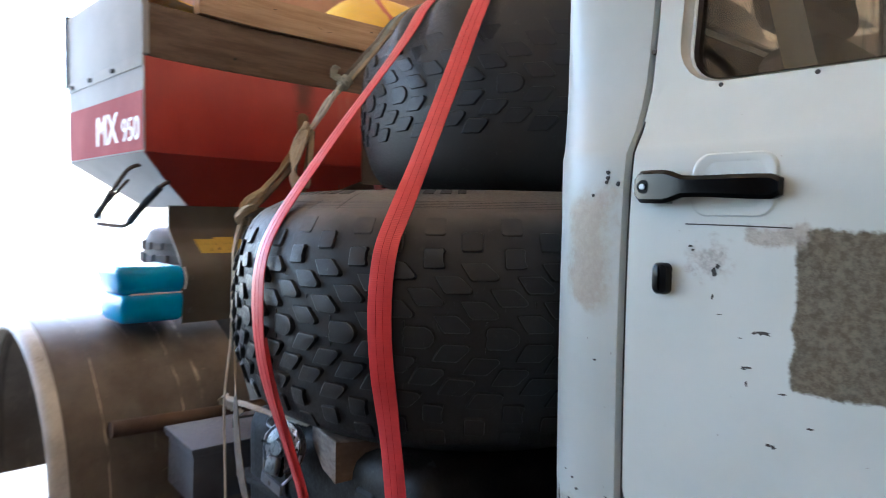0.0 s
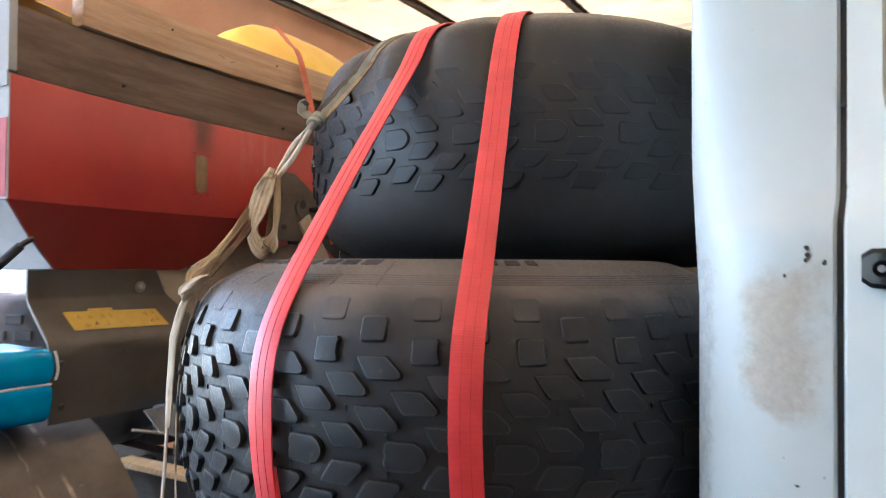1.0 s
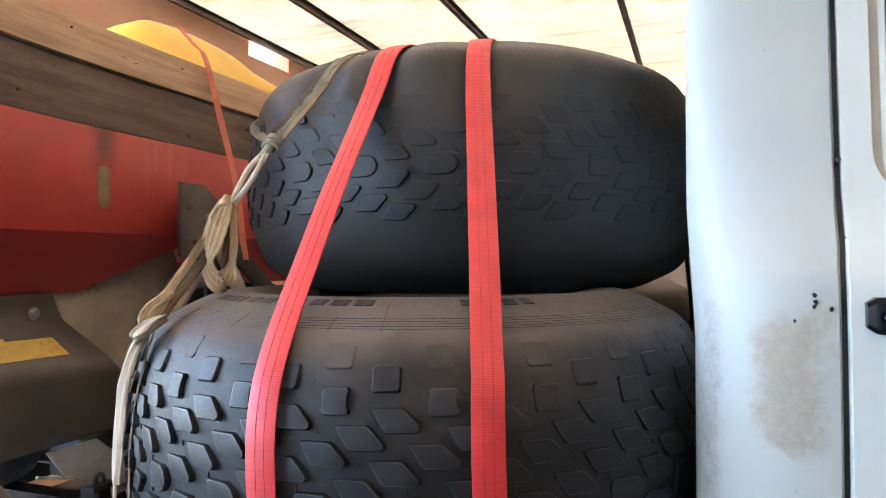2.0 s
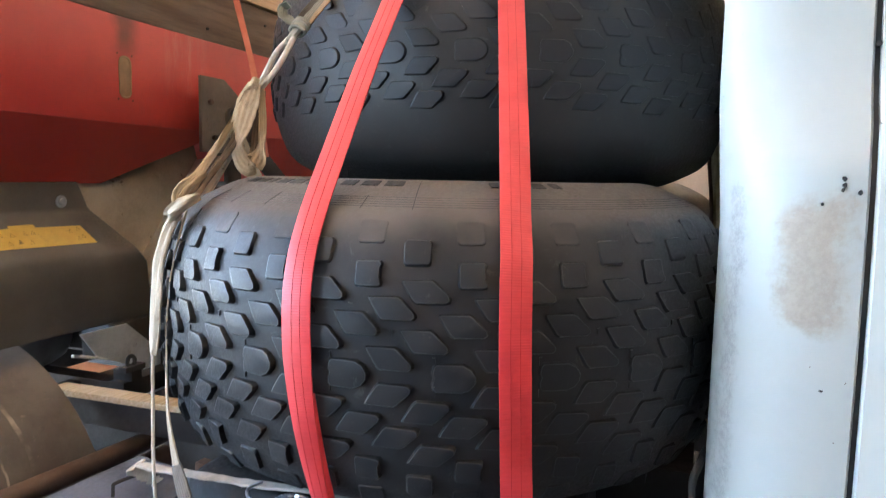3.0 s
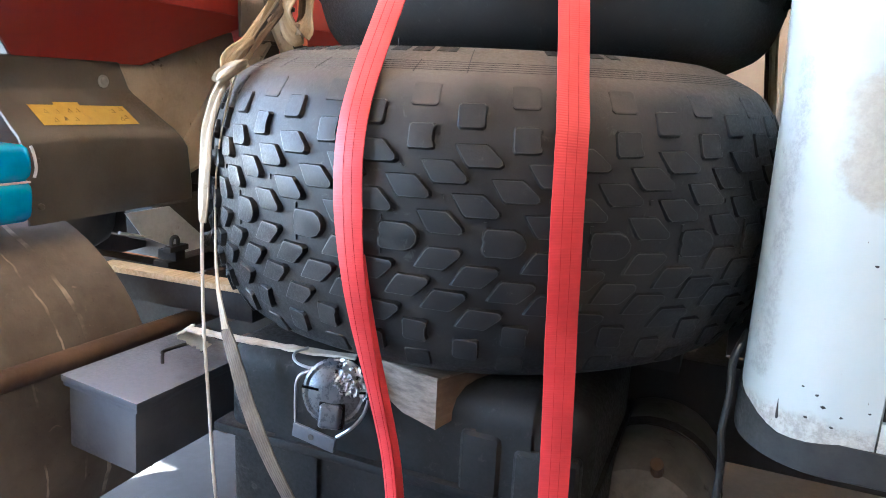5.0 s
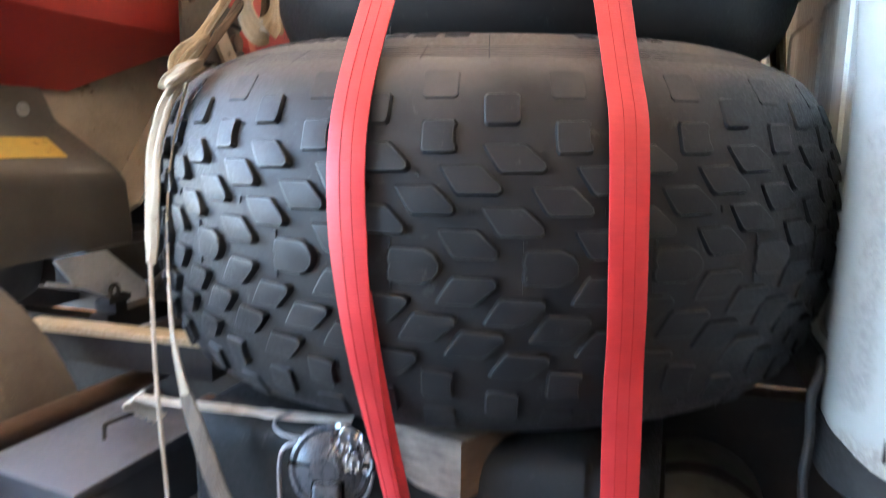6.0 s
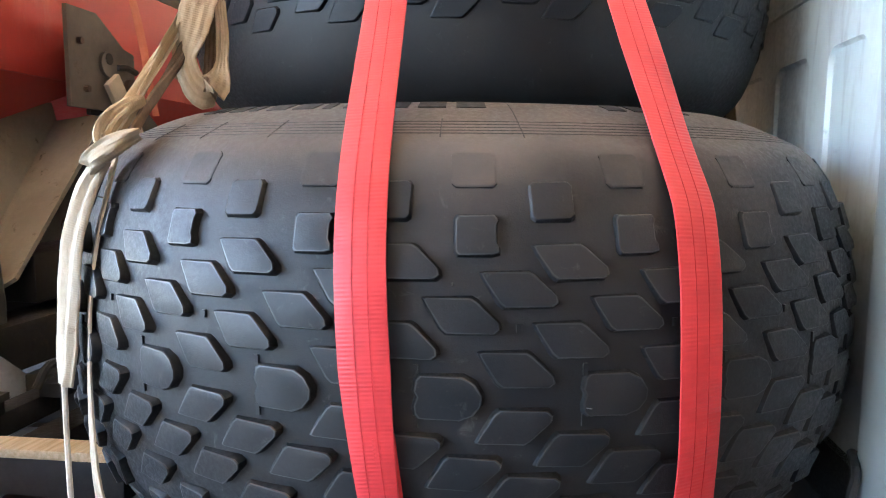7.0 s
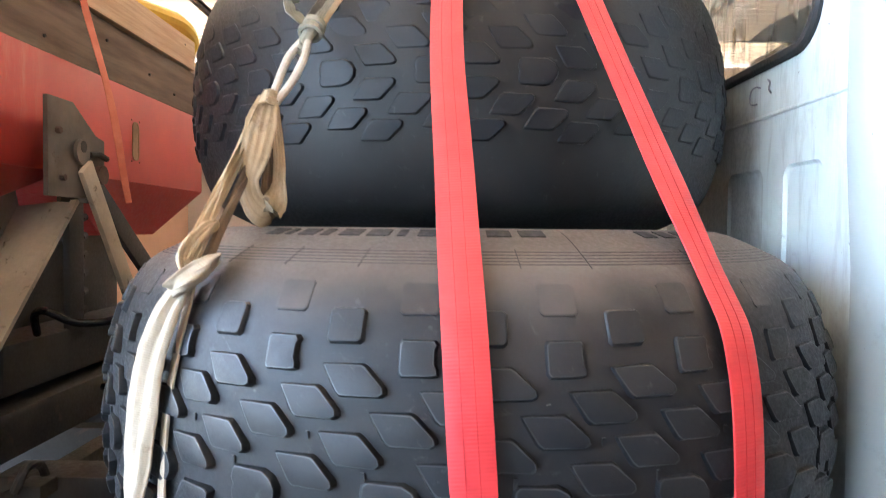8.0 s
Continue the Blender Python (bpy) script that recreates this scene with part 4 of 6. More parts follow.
    # upper half: a ring round the window
    pane_ring(bm, rounded(xs[0], 0.62, 1.65, 2.44, 0.004, 6, 16), rounded(-0.562, 0.50, 1.7035, 2.33, 0.070, 6, 16), on_flank, 10)
    bmesh.ops.remove_doubles(bm, verts=bm.verts, dist=0.0008)
    thicken(bm, (0, 0.03, 0))
    door = part("door", bm, DOOR_PAINT, root, "white door with scraped paint and a worn bare patch")
    # pressed channel beside the glass, running out under it, then a thin seal and the pane
    bm = bmesh.new()
    lip = rounded(-0.538, 0.488, 1.7065, 2.318, 0.052, 6, 12)
    loft(bm, [[on_flank(*p) + Vector((0, o, 0)) for p in l] for l, o in ((rounded(-0.563, 0.502, 1.7025, 2.332, 0.071, 6, 12), 0.0), (rounded(-0.557, 0.496, 1.7045, 2.326, 0.066, 6, 12), 0.0055), (rounded(-0.548, 0.492, 1.7055, 2.322, 0.058, 6, 12), 0.0075), (rounded(-0.541, 0.489, 1.706, 2.319, 0.054, 6, 12), 0.002), (lip, 0.003), (lip, 0.03))], True, False)
    part("window_surround", bm, CREAM_RECESS, door, "shallow pressed channel beside the glass")
    bm = bmesh.new()
    s1, s2 = rounded(-0.5385, 0.4885, 1.706, 2.3185, 0.052, 6, 12), rounded(-0.531, 0.484, 1.7085, 2.314, 0.047, 6, 12)
    loft(bm, [[on_flank(*p) + Vector((0, o, 0)) for p in l] for l, o in ((s1, 0.012), (s1, 0.002), (s2, 0.003), (s2, 0.016))], True, False)
    part("window_seal", bm, BLACK, door, "black rubber seal")
    bm = bmesh.new()
    loft(bm, [[on_flank(*p) + Vector((0, o, 0)) for p in s2] for o in (0.014, 0.018)], True, True)
    pane = part("pane", bm, GLASS, door)
    pane.visible_shadow = False
    for x in (-0.486, -0.353):
        z = 1.6975
        part("screw", tubed([(x, side_y(z) - 0.002, z), (x, side_y(z) + 0.01, z)], 0.0034, 10), CHIP, door)
    part("screw", tubed([(gap_at(1.765), side_y(1.765) - 0.002, 1.765), (gap_at(1.765), side_y(1.765) + 0.01, 1.765)], 0.004, 10), CHIP, door)
    # pull handle over a dished cup
    bm = bmesh.new()
    cup_o, cup_i = rounded(-0.495, -0.385, 1.508, 1.588, 0.022, 6), rounded(-0.485, -0.395, 1.516, 1.580, 0.02, 6)
    loft(bm, [[on_flank(*p) + Vector((0, o, 0)) for p in l] for l, o in ((rounded(-0.502, -0.378, 1.502, 1.594, 0.025, 6), 0.001), (rounded(-0.498, -0.382, 1.505, 1.591, 0.024, 6), -0.0022), (cup_o, -0.0022), (cup_i, -0.0004))], True, False)
    part("handle_cup", bm, DOOR_PAINT, door)
    bm = bmesh.new()
    loops = []
    for s in [k / 20 for k in range(21)]:
        x = -0.584 + 0.212 * s
        zc = 1.5465 - 0.003 * s
        half = 0.0235 - 0.0075 * min(1, max(0, (s - 0.28) / 0.12)) + 0.001 * math.sin(9 * s)
        half *= math.sqrt(max(0.02, 1 - max(0, (0.03 - s) / 0.03) ** 2 * 0.5 - max(0, (s - 0.96) / 0.04) ** 2 * 0.5))
        y = side_y(1.545)
        out = y - (0.018 + 0.020 * math.sin(math.pi * min(1, s * 1.1)) ** 0.7)
        back = y + 0.002 if (s < 0.3 or s > 0.93) else out + 0.011
        loops.append([(x, back, zc - half), (x, out + 0.006, zc - half), (x, out, zc - half + 0.006), (x, out, zc + half - 0.006), (x, out + 0.006, zc + half), (x, back, zc + half)])
    loft(bm, loops)
    handle = part("handle", bm, BLACK, door, "black plastic pull handle")
    part("push_button", tubed([(-0.563, side_y(1.545) - 0.016, 1.546), (-0.563, side_y(1.545) - 0.030, 1.546)], 0.010, 16), BLACK, handle)
    part("lock_cylinder", tubed([(-0.563, side_y(1.545) - 0.029, 1.546), (-0.563, side_y(1.545) - 0.033, 1.546)], 0.0045, 12), STEEL, handle, "worn steel lock cylinder")
    bm = bmesh.new()
    y = side_y(1.41)
    loft(bm, [[(p[0], y + o, p[1]) for p in rounded(-0.538 - w, -0.538 + w, 1.4105 - h, 1.4105 + h, 0.009, 4)] for w, h, o in ((0.0135, 0.0235, 0.001), (0.0135, 0.0235, -0.008), (0.0115, 0.021, -0.013), (0.007, 0.014, -0.015))])
    part("key_lock", bm, BLACK, door, "black oval lock cover")
    # creased line above the bare patch, and chips in the paint
    part("crease", tubed(spline([on_flank(-0.507, 1.492), on_flank(-0.44, 1.491), on_flank(-0.358, 1.489)], 5), 0.0009, 6), CHIP, door)
    rnd = random.Random(11)
    for x, z, w, h in ((-0.391, 1.347, 0.016, 0.004), (-0.401, 1.3465, 0.007, 0.003), (-0.410, 1.298, 0.008, 0.003), (-0.414, 1.295, 0.005, 0.002), (-0.409, 1.276, 0.003, 0.006), (-0.377, 1.199, 0.008, 0.003), (-0.371, 1.197, 0.005, 0.003),
                       (-0.497, 1.460, 0.005, 0.003), (-0.494, 1.455, 0.004, 0.002), (-0.46, 1.425, 0.006, 0.007), (-0.455, 1.433, 0.004, 0.004), (-0.462, 1.39, 0.004, 0.004), (-0.45, 1.366, 0.006, 0.001), (-0.36, 1.27, 0.009, 0.0015), (-0.325, 1.232, 0.006, 0.003), (-0.42, 1.337, 0.004, 0.001)):
        c = Vector((x, side_y(z) - 0.0006, z))
        bm = bmesh.new()
        ring = [c + Vector((0.75 * w * math.cos(q) * rnd.uniform(0.25, 1.3), 0, 0.85 * h * math.sin(q) * rnd.uniform(0.3, 1.3))) for q in [2 * math.pi * k / 9 for k in range(9)]]
        loft(bm, [[p + Vector((0, 0.003, 0)) for p in ring], ring])
        part("paint_chip", bm, CHIP, door)
    for x, z, w in ((-0.70, 1.062, 0.003), (-0.69, 1.045, 0.004), (-0.665, 1.035, 0.003), (-0.72, 1.07, 0.002), (-0.64, 1.022, 0.004), (-0.675, 1.016, 0.003), (-0.63, 1.05, 0.003), (-0.71, 1.022, 0.004), (-0.655, 1.27, 0.003)):
        q = math.asin(min(1, max(0, (-0.66 - x) / 0.14)))
        c = Vector((x, side_y(z) + 0.14 * (1 - math.cos(q)) - 0.0008, z))
        bm = bmesh.new()
        ring = [c + Vector((w * math.cos(a) * rnd.uniform(0.5, 1.2), 0, 0.7 * w * math.sin(a) * rnd.uniform(0.4, 1.1))) for a in [2 * math.pi * k / 7 for k in range(7)]]
        loft(bm, [[p + Vector((0, 0.004, 0)) for p in ring], ring])
        part("paint_chip", bm, CHIP, root)
    for x, z, r in ((-0.6445, 1.572, 0.0032), (-0.6435, 1.563, 0.0035), (-0.645, 1.556, 0.003), (-0.624, 1.553, 0.003), (-0.67, 1.536, 0.0022)):
        c = Vector((x, side_y(z) - 0.003, z))
        bm = bmesh.new()
        ring = [c + Vector((r * math.cos(q) * rnd.uniform(0.5, 1.1), 0, 1.3 * r * math.sin(q) * rnd.uniform(0.6, 1.1))) for q in [2 * math.pi * k / 9 for k in range(9)]]
        loft(bm, [[p + Vector((0, 0.004, 0)) for p in ring], ring])
        part("paint_chip", bm, CHIP, root)
    # dark gap behind the door edge
    part("door_seal", tubed([(gap_at(z) - 0.0005, side_y(z) + 0.022, z) for z in HEIGHTS], 0.010, 8), SEAL, root, "dark rubber door seal")
    # back of the cab with its window
    put = lambda y, z: Vector((-0.7500, y, z))
    bm = bmesh.new()
    pane_ring(bm, rounded(1.135, 2.90, 1.73, 2.5, 0.01, 6), rounded(1.325, 2.715, 1.905, 2.37, 0.09, 6), put, 6)
    # below the window: upright strips with pressed-in fields between them
    fields = ((1.305, 1.46), (1.55, 1.74), (1.83, 2.21), (2.30, 2.49), (2.58, 2.735))
    edges = [1.135] + [(a[1] + b[0]) / 2 for a, b in zip(fields, fields[1:])] + [2.90]
    for (y0, y1), e0, e1 in zip(fields, edges, edges[1:]):
        rim = rounded(y0, y1, 1.06, 1.69, 0.03, 6)
        pane_ring(bm, rounded(e0, e1, 0.965, 1.73, 0.001, 6), rim, put, 3)
        rows = [[bm.verts.new(Vector((-0.75 + d, *p))) for p in rounded(y0 + g, y1 - g, 1.06 + g, 1.69 - g, 0.03, 6)] for g, d in ((0, 0), (0.002, 0.003), (0.006, 0.007), (0.010, 0.0075))]
        for a, b in zip(rows, rows[1:]):
            for i in range(len(a)):
                bm.faces.new((a[i], a[(i + 1) % len(a)], b[(i + 1) % len(a)], b[i]))
        bm.faces.new(rows[-1])
    bmesh.ops.remove_doubles(bm, verts=bm.verts, dist=0.0004)
    thicken(bm, (0.02, 0, 0))
    back = part("back_panel", bm, REAR_PAINT, root, "dirty bluish white back panel")
    bm = bmesh.new()
    o, i = rounded(1.318, 2.722, 1.898, 2.377, 0.095, 6), rounded(1.345, 2.695, 1.925, 2.35, 0.075, 6)
    loft(bm, [[Vector((x, p[0], p[1])) for p in loop] for loop, x in ((o, -0.7490), (o, -0.7570), (rounded(1.325, 2.715, 1.905, 2.37, 0.09, 6), -0.7620), (rounded(1.338, 2.702, 1.918, 2.357, 0.08, 6), -0.7610), (i, -0.7520), (i, -0.7420))], True, False)
    part("window_seal", bm, SEAL, back, "perished black rubber window seal")
    bm = bmesh.new()
    i = rounded(1.34, 2.70, 1.92, 2.355, 0.078, 6)
    loft(bm, [[Vector((x, p[0], p[1])) for p in i] for x in (-0.7430, -0.7390)])
    pane = part("pane", bm, GLASS_DIRTY, back, "dusty smeared window glass")
    pane.visible_shadow = False
    part("pressed_ridge", tubed([(-0.7500, 1.16, 1.80), (-0.7500, 2.88, 1.80)], 0.0045, 8), REAR_PAINT, back)
    # Bent wires added to draw the faint painted marks on the panel.
    part("wire_mark", tubed(spline([(-0.7510, 1.570, 1.866), (-0.7600, 1.574, 1.868), (-0.7620, 1.592, 1.862), (-0.7620, 1.597, 1.840), (-0.7600, 1.588, 1.832), (-0.7510, 1.586, 1.834)], 4), 0.0018, 6), STEEL, back)
    part("wire_mark", tubed(spline([(-0.7510, 1.530, 1.872), (-0.7580, 1.520, 1.874), (-0.7600, 1.506, 1.866), (-0.7600, 1.510, 1.852), (-0.7510, 1.520, 1.846)], 4), 0.0018, 6), STEEL, back)
    # the rest of the shell: roof, far side, floor, front
    bm = bmesh.new()
    box(bm, (-0.77, 1.0), (1.13, 2.91), (2.5, 2.54), 0.02)
    part("roof", bm, DOOR_PAINT, root)
    bm = bmesh.new()
    far = lambda x, z: Vector((x, 4.04 - side_y(z), z))
    pane_ring(bm, rounded(-0.71, 1.0, 0.965, 2.5, 0.01, 6), rounded(-0.52, 0.50, 1.735, 2.33, 0.055, 6), far, 8)
    thicken(bm, (0, -0.03, 0))
    part("far_side", bm, DOOR_PAINT, root)
    bm = bmesh.new()
    box(bm, (0.62, 1.0), (side_y(1.2) - 0.002, side_y(1.2) + 0.03), (0.985, 1.6), 0.004)
    box(bm, (0.62, 1.0), (1.02, 1.05), (1.6, 2.5), 0.004)
    part("front_flank", bm, DOOR_PAINT, root)
    part("cab_floor", boxed((-0.75, 1.0), (0.985, 3.05), (1.0, 1.04), 0.005), DARK_FRAME, root)
    part("front_wall", boxed((1.0, 1.04), (0.99, 3.05), (0.965, 1.75), 0.01), DOOR_PAINT, root)
    bm = bmesh.new()
    box(bm, (1.0, 1.04), (1.05, 1.2), (1.75, 2.5), 0.01)
    box(bm, (1.0, 1.04), (2.84, 2.99), (1.75, 2.5), 0.01)
    box(bm, (1.0, 1.04), (1.2, 2.84), (2.4, 2.5), 0.01)
    part("windscreen_frame", bm, DOOR_PAINT, root)
    cab_inside(root)


def cab_inside(root):
    lean = Matrix.Translation((-0.35, 0, 1.3)) @ Matrix.Rotation(radians(-12), 4, "Y") @ Matrix.Translation((0.35, 0, -1.3))
    seat = part("seat", boxed((-0.35, 0.2), (1.15, 1.65), (1.04, 1.35), 0.05, None, 3), SEAT, root, "grey cloth seat with a headrest")
    part("backrest", boxed((-0.42, -0.28), (1.17, 1.63), (1.28, 1.80), 0.05, lean, 3), SEAT, seat)
    part("headrest", boxed((-0.44, -0.33), (1.27, 1.53), (1.86, 2.07), 0.04, lean, 3), SEAT, seat)
    for y in (1.35, 1.45):
        part("headrest_post", tubed([lean @ Vector((-0.38, y, 1.78)), lean @ Vector((-0.38, y, 1.90))], 0.006, 8), STEEL, seat, "shiny steel post")
    copy_thing(seat, Matrix.Translation(seat.location + Vector((0, 1.24, 0))))
    # Dark sheet added to give the dim interior behind the glass.
    part("rear_shade_panel", boxed((-0.735, -0.715), (1.20, 2.84), (1.0, 1.885), 0.006), SEAT, root, "dark panel added for the shade inside the cab")
    part("pillar_trim", boxed((-0.72, -0.63), (1.13, 1.18), (1.1, 2.45), 0.02), TRIM_CREAM, root, "cream padded pillar trim")
    part("seat_belt", ribbon([(-0.50, 1.135, 2.3), (-0.48, 1.14, 2.0), (-0.43, 1.15, 1.75), (-0.36, 1.155, 1.5)], [(1, 0, 0)] * 4, 0.047, 0.002, 6), TRIM_CREAM, root, "pale seat belt webbing")

# ---- spreader on the chassis ----
HX, HY0, HY1 = -2.527, 0.889, 3.158


def flared(bm):
    """The front of the hopper flares out a little towards its near end."""
    for y in (1.0, 1.12, 1.25, 1.4, 1.6, 1.8, 2.0):
        bmesh.ops.bisect_plane(bm, geom=bm.verts[:] + bm.edges[:] + bm.faces[:], plane_co=(0, y, 0), plane_no=(0, 1, 0))
    for v in bm.verts:
        near = min(1, max(0, 1 - (v.co.y - HY0) / 1.1)) ** 3
        v.co.x += 0.087 * near * min(1, max(0, (v.co.x + 3.3) / 0.773)) * min(1, max(0, (v.co.z - 1.52) / 0.18))
    return bm


def hopper():
    root = thing("spreader_hopper", "red fertiliser spreader hopper with white end and wooden boards", "hopper", (-2.9, 2.02, 1.52))
    x0 = -3.30
    # upper tub and two funnels under it, as bent sheet
    def sheet(loops, closed=True):
        bm = bmesh.new()
        loft(bm, loops, closed, False)
        return bm

    front = bmesh.new()
    box(front, (HX - 0.004, HX), (HY0 + 0.004, HY1 - 0.004), (1.706, 2.028), 0.0015)
    part("front_panel", flared(front), RED_FRONT, root, "red painted front panel with slots")
    part("back_panel", flared(boxed((x0, x0 + 0.004), (HY0 + 0.004, HY1 - 0.004), (1.706, 2.028), 0.0015)), RED, root)
    part("far_end_panel", flared(boxed((x0, HX), (HY1 - 0.004, HY1), (1.706, 2.028), 0.0015)), RED, root)
    end = part("end_panel", flared(boxed((x0, HX), (HY0, HY0 + 0.004), (1.706, 2.028), 0.0015)), WHITE_END, root, "white painted end panel with a red band")
    part("red_band", flared(boxed((x0 + 0.004, HX - 0.004), (HY0 - 0.0025, HY0 - 0.0003), (1.712, 1.914), 0)), RED_GLARE, end, "red band, paled in colour for glare")
    for nm, y0, y1, b0, b1 in (("funnel", HY0, 2.02, 1.134, 1.565), ("funnel", 2.02, HY1, 2.475, 2.906)):
        bm = bmesh.new()
        t = [(HX, y0 + 0.002), (HX, y1 - 0.002), (x0, y1 - 0.002), (x0, y0 + 0.002)]
        b = [(-2.64, b0), (-2.64, b1), (-3.12, b1), (-3.12, b0)]
        loft(bm, [[(x, y, 1.705) for x, y in t], [(x, y, 1.52) for x, y in b], [(x + (0.006 if x < -2.9 else -0.006), y, 1.52) for x, y in b], [(x + (0.006 if x < -2.9 else -0.006), y, 1.70) for x, y in t]], True, False)
        part(nm, flared(bm), RED, root)
    # white triangle of the end under the band
    bm = bmesh.new()
    loft(bm, [[(HX, HY0 - 0.001, 1.704), (-2.645, 1.132, 1.519), (-3.115, 1.132, 1.519), (x0, HY0 - 0.001, 1.704)], [(HX, HY0 - 0.004, 1.704), (-2.645, 1.129, 1.519), (-3.115, 1.129, 1.519), (x0, HY0 - 0.004, 1.704)]])
    part("end_apron", flared(bm), WHITE_END, root, "white sloping apron")
    # slots with ochre insides
    for y, z0, z1 in ((1.557, 1.783, 1.912), (2.50, 1.783, 1.918)):
        bm = bmesh.new()
        loft(bm, [[(HX + o, p[0], p[1]) for p in rounded(y - w, y + w, z0 + g, z1 - g, w * 0.9, 5)] for o, w, g in ((0.0006, 0.026, 0.0), (0.003, 0.026, 0.0), (0.003, 0.021, 0.005), (0.0012, 0.020, 0.006))], True, True)
        part("slot_plate", flared(bm), SLOT, root, "worn ochre slot plate")
        for dy, zz in ((-0.03, z0 - 0.004), (0.03, z0 - 0.004), (-0.03, z1 + 0.004), (0.03, z1 + 0.004)):
            part("rivet", flared(tubed([(HX, y + dy, zz), (HX + 0.0025, y + dy, zz)], 0.0026, 8)), RUSTY, root)
    # white fillet strip and grey extension boards
    part("joint_strip", flared(boxed((x0 - 0.002, HX + 0.001), (HY0 - 0.006, HY0 - 0.001), (1.995, 2.035), 0.001)), WHITE_END, root)
    for x in (-2.72, -2.98, -3.22):
        part("bolt", tubed([(x, HY0 - 0.006, 2.012), (x, HY0 - 0.016, 2.012)], 0.009, 6), CHIP, root)
    part("end_extension", flared(boxed((x0, HX), (HY0 - 0.003, HY0 + 0.022), (2.036, 2.31), 0.003)), WHITE_END, root, "pale grey end extension")
    part("corner_upright", boxed((x0 - 0.02, x0 + 0.01), (HY0 - 0.012, HY0 + 0.02), (2.02, 2.32), 0.003), DARK_FRAME, root)
    part("side_board", flared(boxed((HX - 0.03, HX - 0.003), (HY0 + 0.023, HY1 - 0.02), (2.030, 2.212), 0.004)), GREY_BOARD, root, "grey weathered wooden side board")
    part("side_board", flared(boxed((x0, x0 + 0.028), (HY0 + 0.023, HY1 - 0.02), (2.030, 2.212), 0.004)), GREY_BOARD, root, "grey weathered wooden side board")
    part("top_plank", flared(boxed((HX - 0.045, HX + 0.012), (1.10, 3.045), (2.216, 2.338), 0.005)), PLANK, root, "rough pine plank")
    part("wire", tubed(spline([(HX + 0.0135, 1.60, 2.262), (HX + 0.015, 1.63, 2.270), (HX + 0.0135, 1.66, 2.258), (HX + 0.015, 1.69, 2.264)], 5), 0.001, 6), CHIP, root, "bent black wire")
    for y in (1.42, 1.9, 2.93):
        part("nail", flared(tubed([(HX + 0.012, y, 2.30), (HX + 0.015, y, 2.30)], 0.0035, 8)), CHIP, root)
    for y, z in ((1.25, 2.08), (1.95, 2.07), (2.62, 2.11), (2.85, 2.08), (2.3, 2.15)):
        part("bolt", flared(tubed([(HX - 0.003, y, z), (HX + 0.003, y, z)], 0.005, 8)), CHIP, root)
    shutter_levers(root)
    # lettering on the end panel
    for text, size, x, z in (("MX", 0.164, -2.690, 1.750), ("950", 0.117, -2.665, 1.750)):
        cu = bpy.data.curves.new("lettering", "FONT")
        cu.body, cu.size, cu.extrude, cu.offset = text, size, 0.0006, 0.0
        cu.align_x = "RIGHT" if text == "MX" else "LEFT"
        cu.materials.append(TEXT_GLINT_WHITE)
        ob = new("lettering", cu)
        ob.parent = end
        ob.matrix_local = Matrix.Translation(-root.location) @ Matrix.Translation(-end.location) @ pose(x + (0.015 if text == "950" else 0), HY0 - 0.0035, z, 90, 0, 0)
        ob.matrix_parent_inverse = Matrix()
        ob.matrix_local = Matrix.Translation(-(root.location + end.location)) @ pose(x + (0.015 if text == "950" else 0), HY0 - 0.0035, z, 90, 0, 0)


def tarpaulin():
    bm = bmesh.new()
    n, m = 40, 22
    rows = []
    for i in range(n + 1):
        y = 0.93 + (3.22 - 0.93) * i / n
        row = []
        for j in range(m + 1):
            x = -3.26 + (0.70) * j / m
            s, e = math.sin(math.pi * j / m), math.sin(math.pi * min(1, i / n))
            heap = min(1, max(0, (y - 1.70) / 0.38))
            z = 2.29 + 0.275 * s ** 0.6 * (0.35 + 0.65 * e ** 0.5) * (0.04 + 0.96 * heap * heap * (3 - 2 * heap)) + 0.05 * noise.noise((x * 2.2, y * 1.5, 0.3)) + 0.018 * noise.noise((x * 8, y * 5, 1.3))
            row.append(bm.verts.new((x, y, max(z, 2.25))))
        rows.append(row)
    for a, b in zip(rows, rows[1:]):
        for k in range(m):
            bm.faces.new((a[k], a[k + 1], b[k + 1], b[k]))
    thicken(bm, (0, 0, -0.004))
    root = thing("tarpaulin", "yellow plastic sheet heaped over the hopper", "tarpaulin", (-2.9, 2.02, 2.25))
    part("sheet", bm, TARP, root, "", 60)
    part("rolled_edge", tubed(spline([(-2.60, 2.55, 2.36), (-2.57, 2.8, 2.385), (-2.56, 3.0, 2.40), (-2.57, 3.16, 2.37), (-2.62, 3.22, 2.30)], 6), 0.035, 10, lambda s: 0.6 + 0.4 * math.sin(math.pi * s)), TARP, root)


def hopper_strap():
    root = thing("tie_strap", "faded orange strap hanging down the red hopper", "strap", (-2.5, 2.08, 2.0))
    pts = [(-2.62, 2.0, 2.50), (-2.545, 2.0, 2.42), (-2.497, 2.007, 2.36), (-2.45, 2.026, 2.15), (-2.40, 2.03, 1.968), (-2.37, 2.03, 1.83), (-2.345, 2.02, 1.70), (-2.33, 2.02, 1.62)]
    part("webbing", ribbon(pts, [(0, 1, 0)] * 3 + [(0.25, 0.9, 0)] * 2 + [(0.5, 0.85, 0)] * 3, 0.036, 0.002, 6, 0, 0, None, 0, 0, lambda s: 1 - 0.45 * s), ORANGE, root)


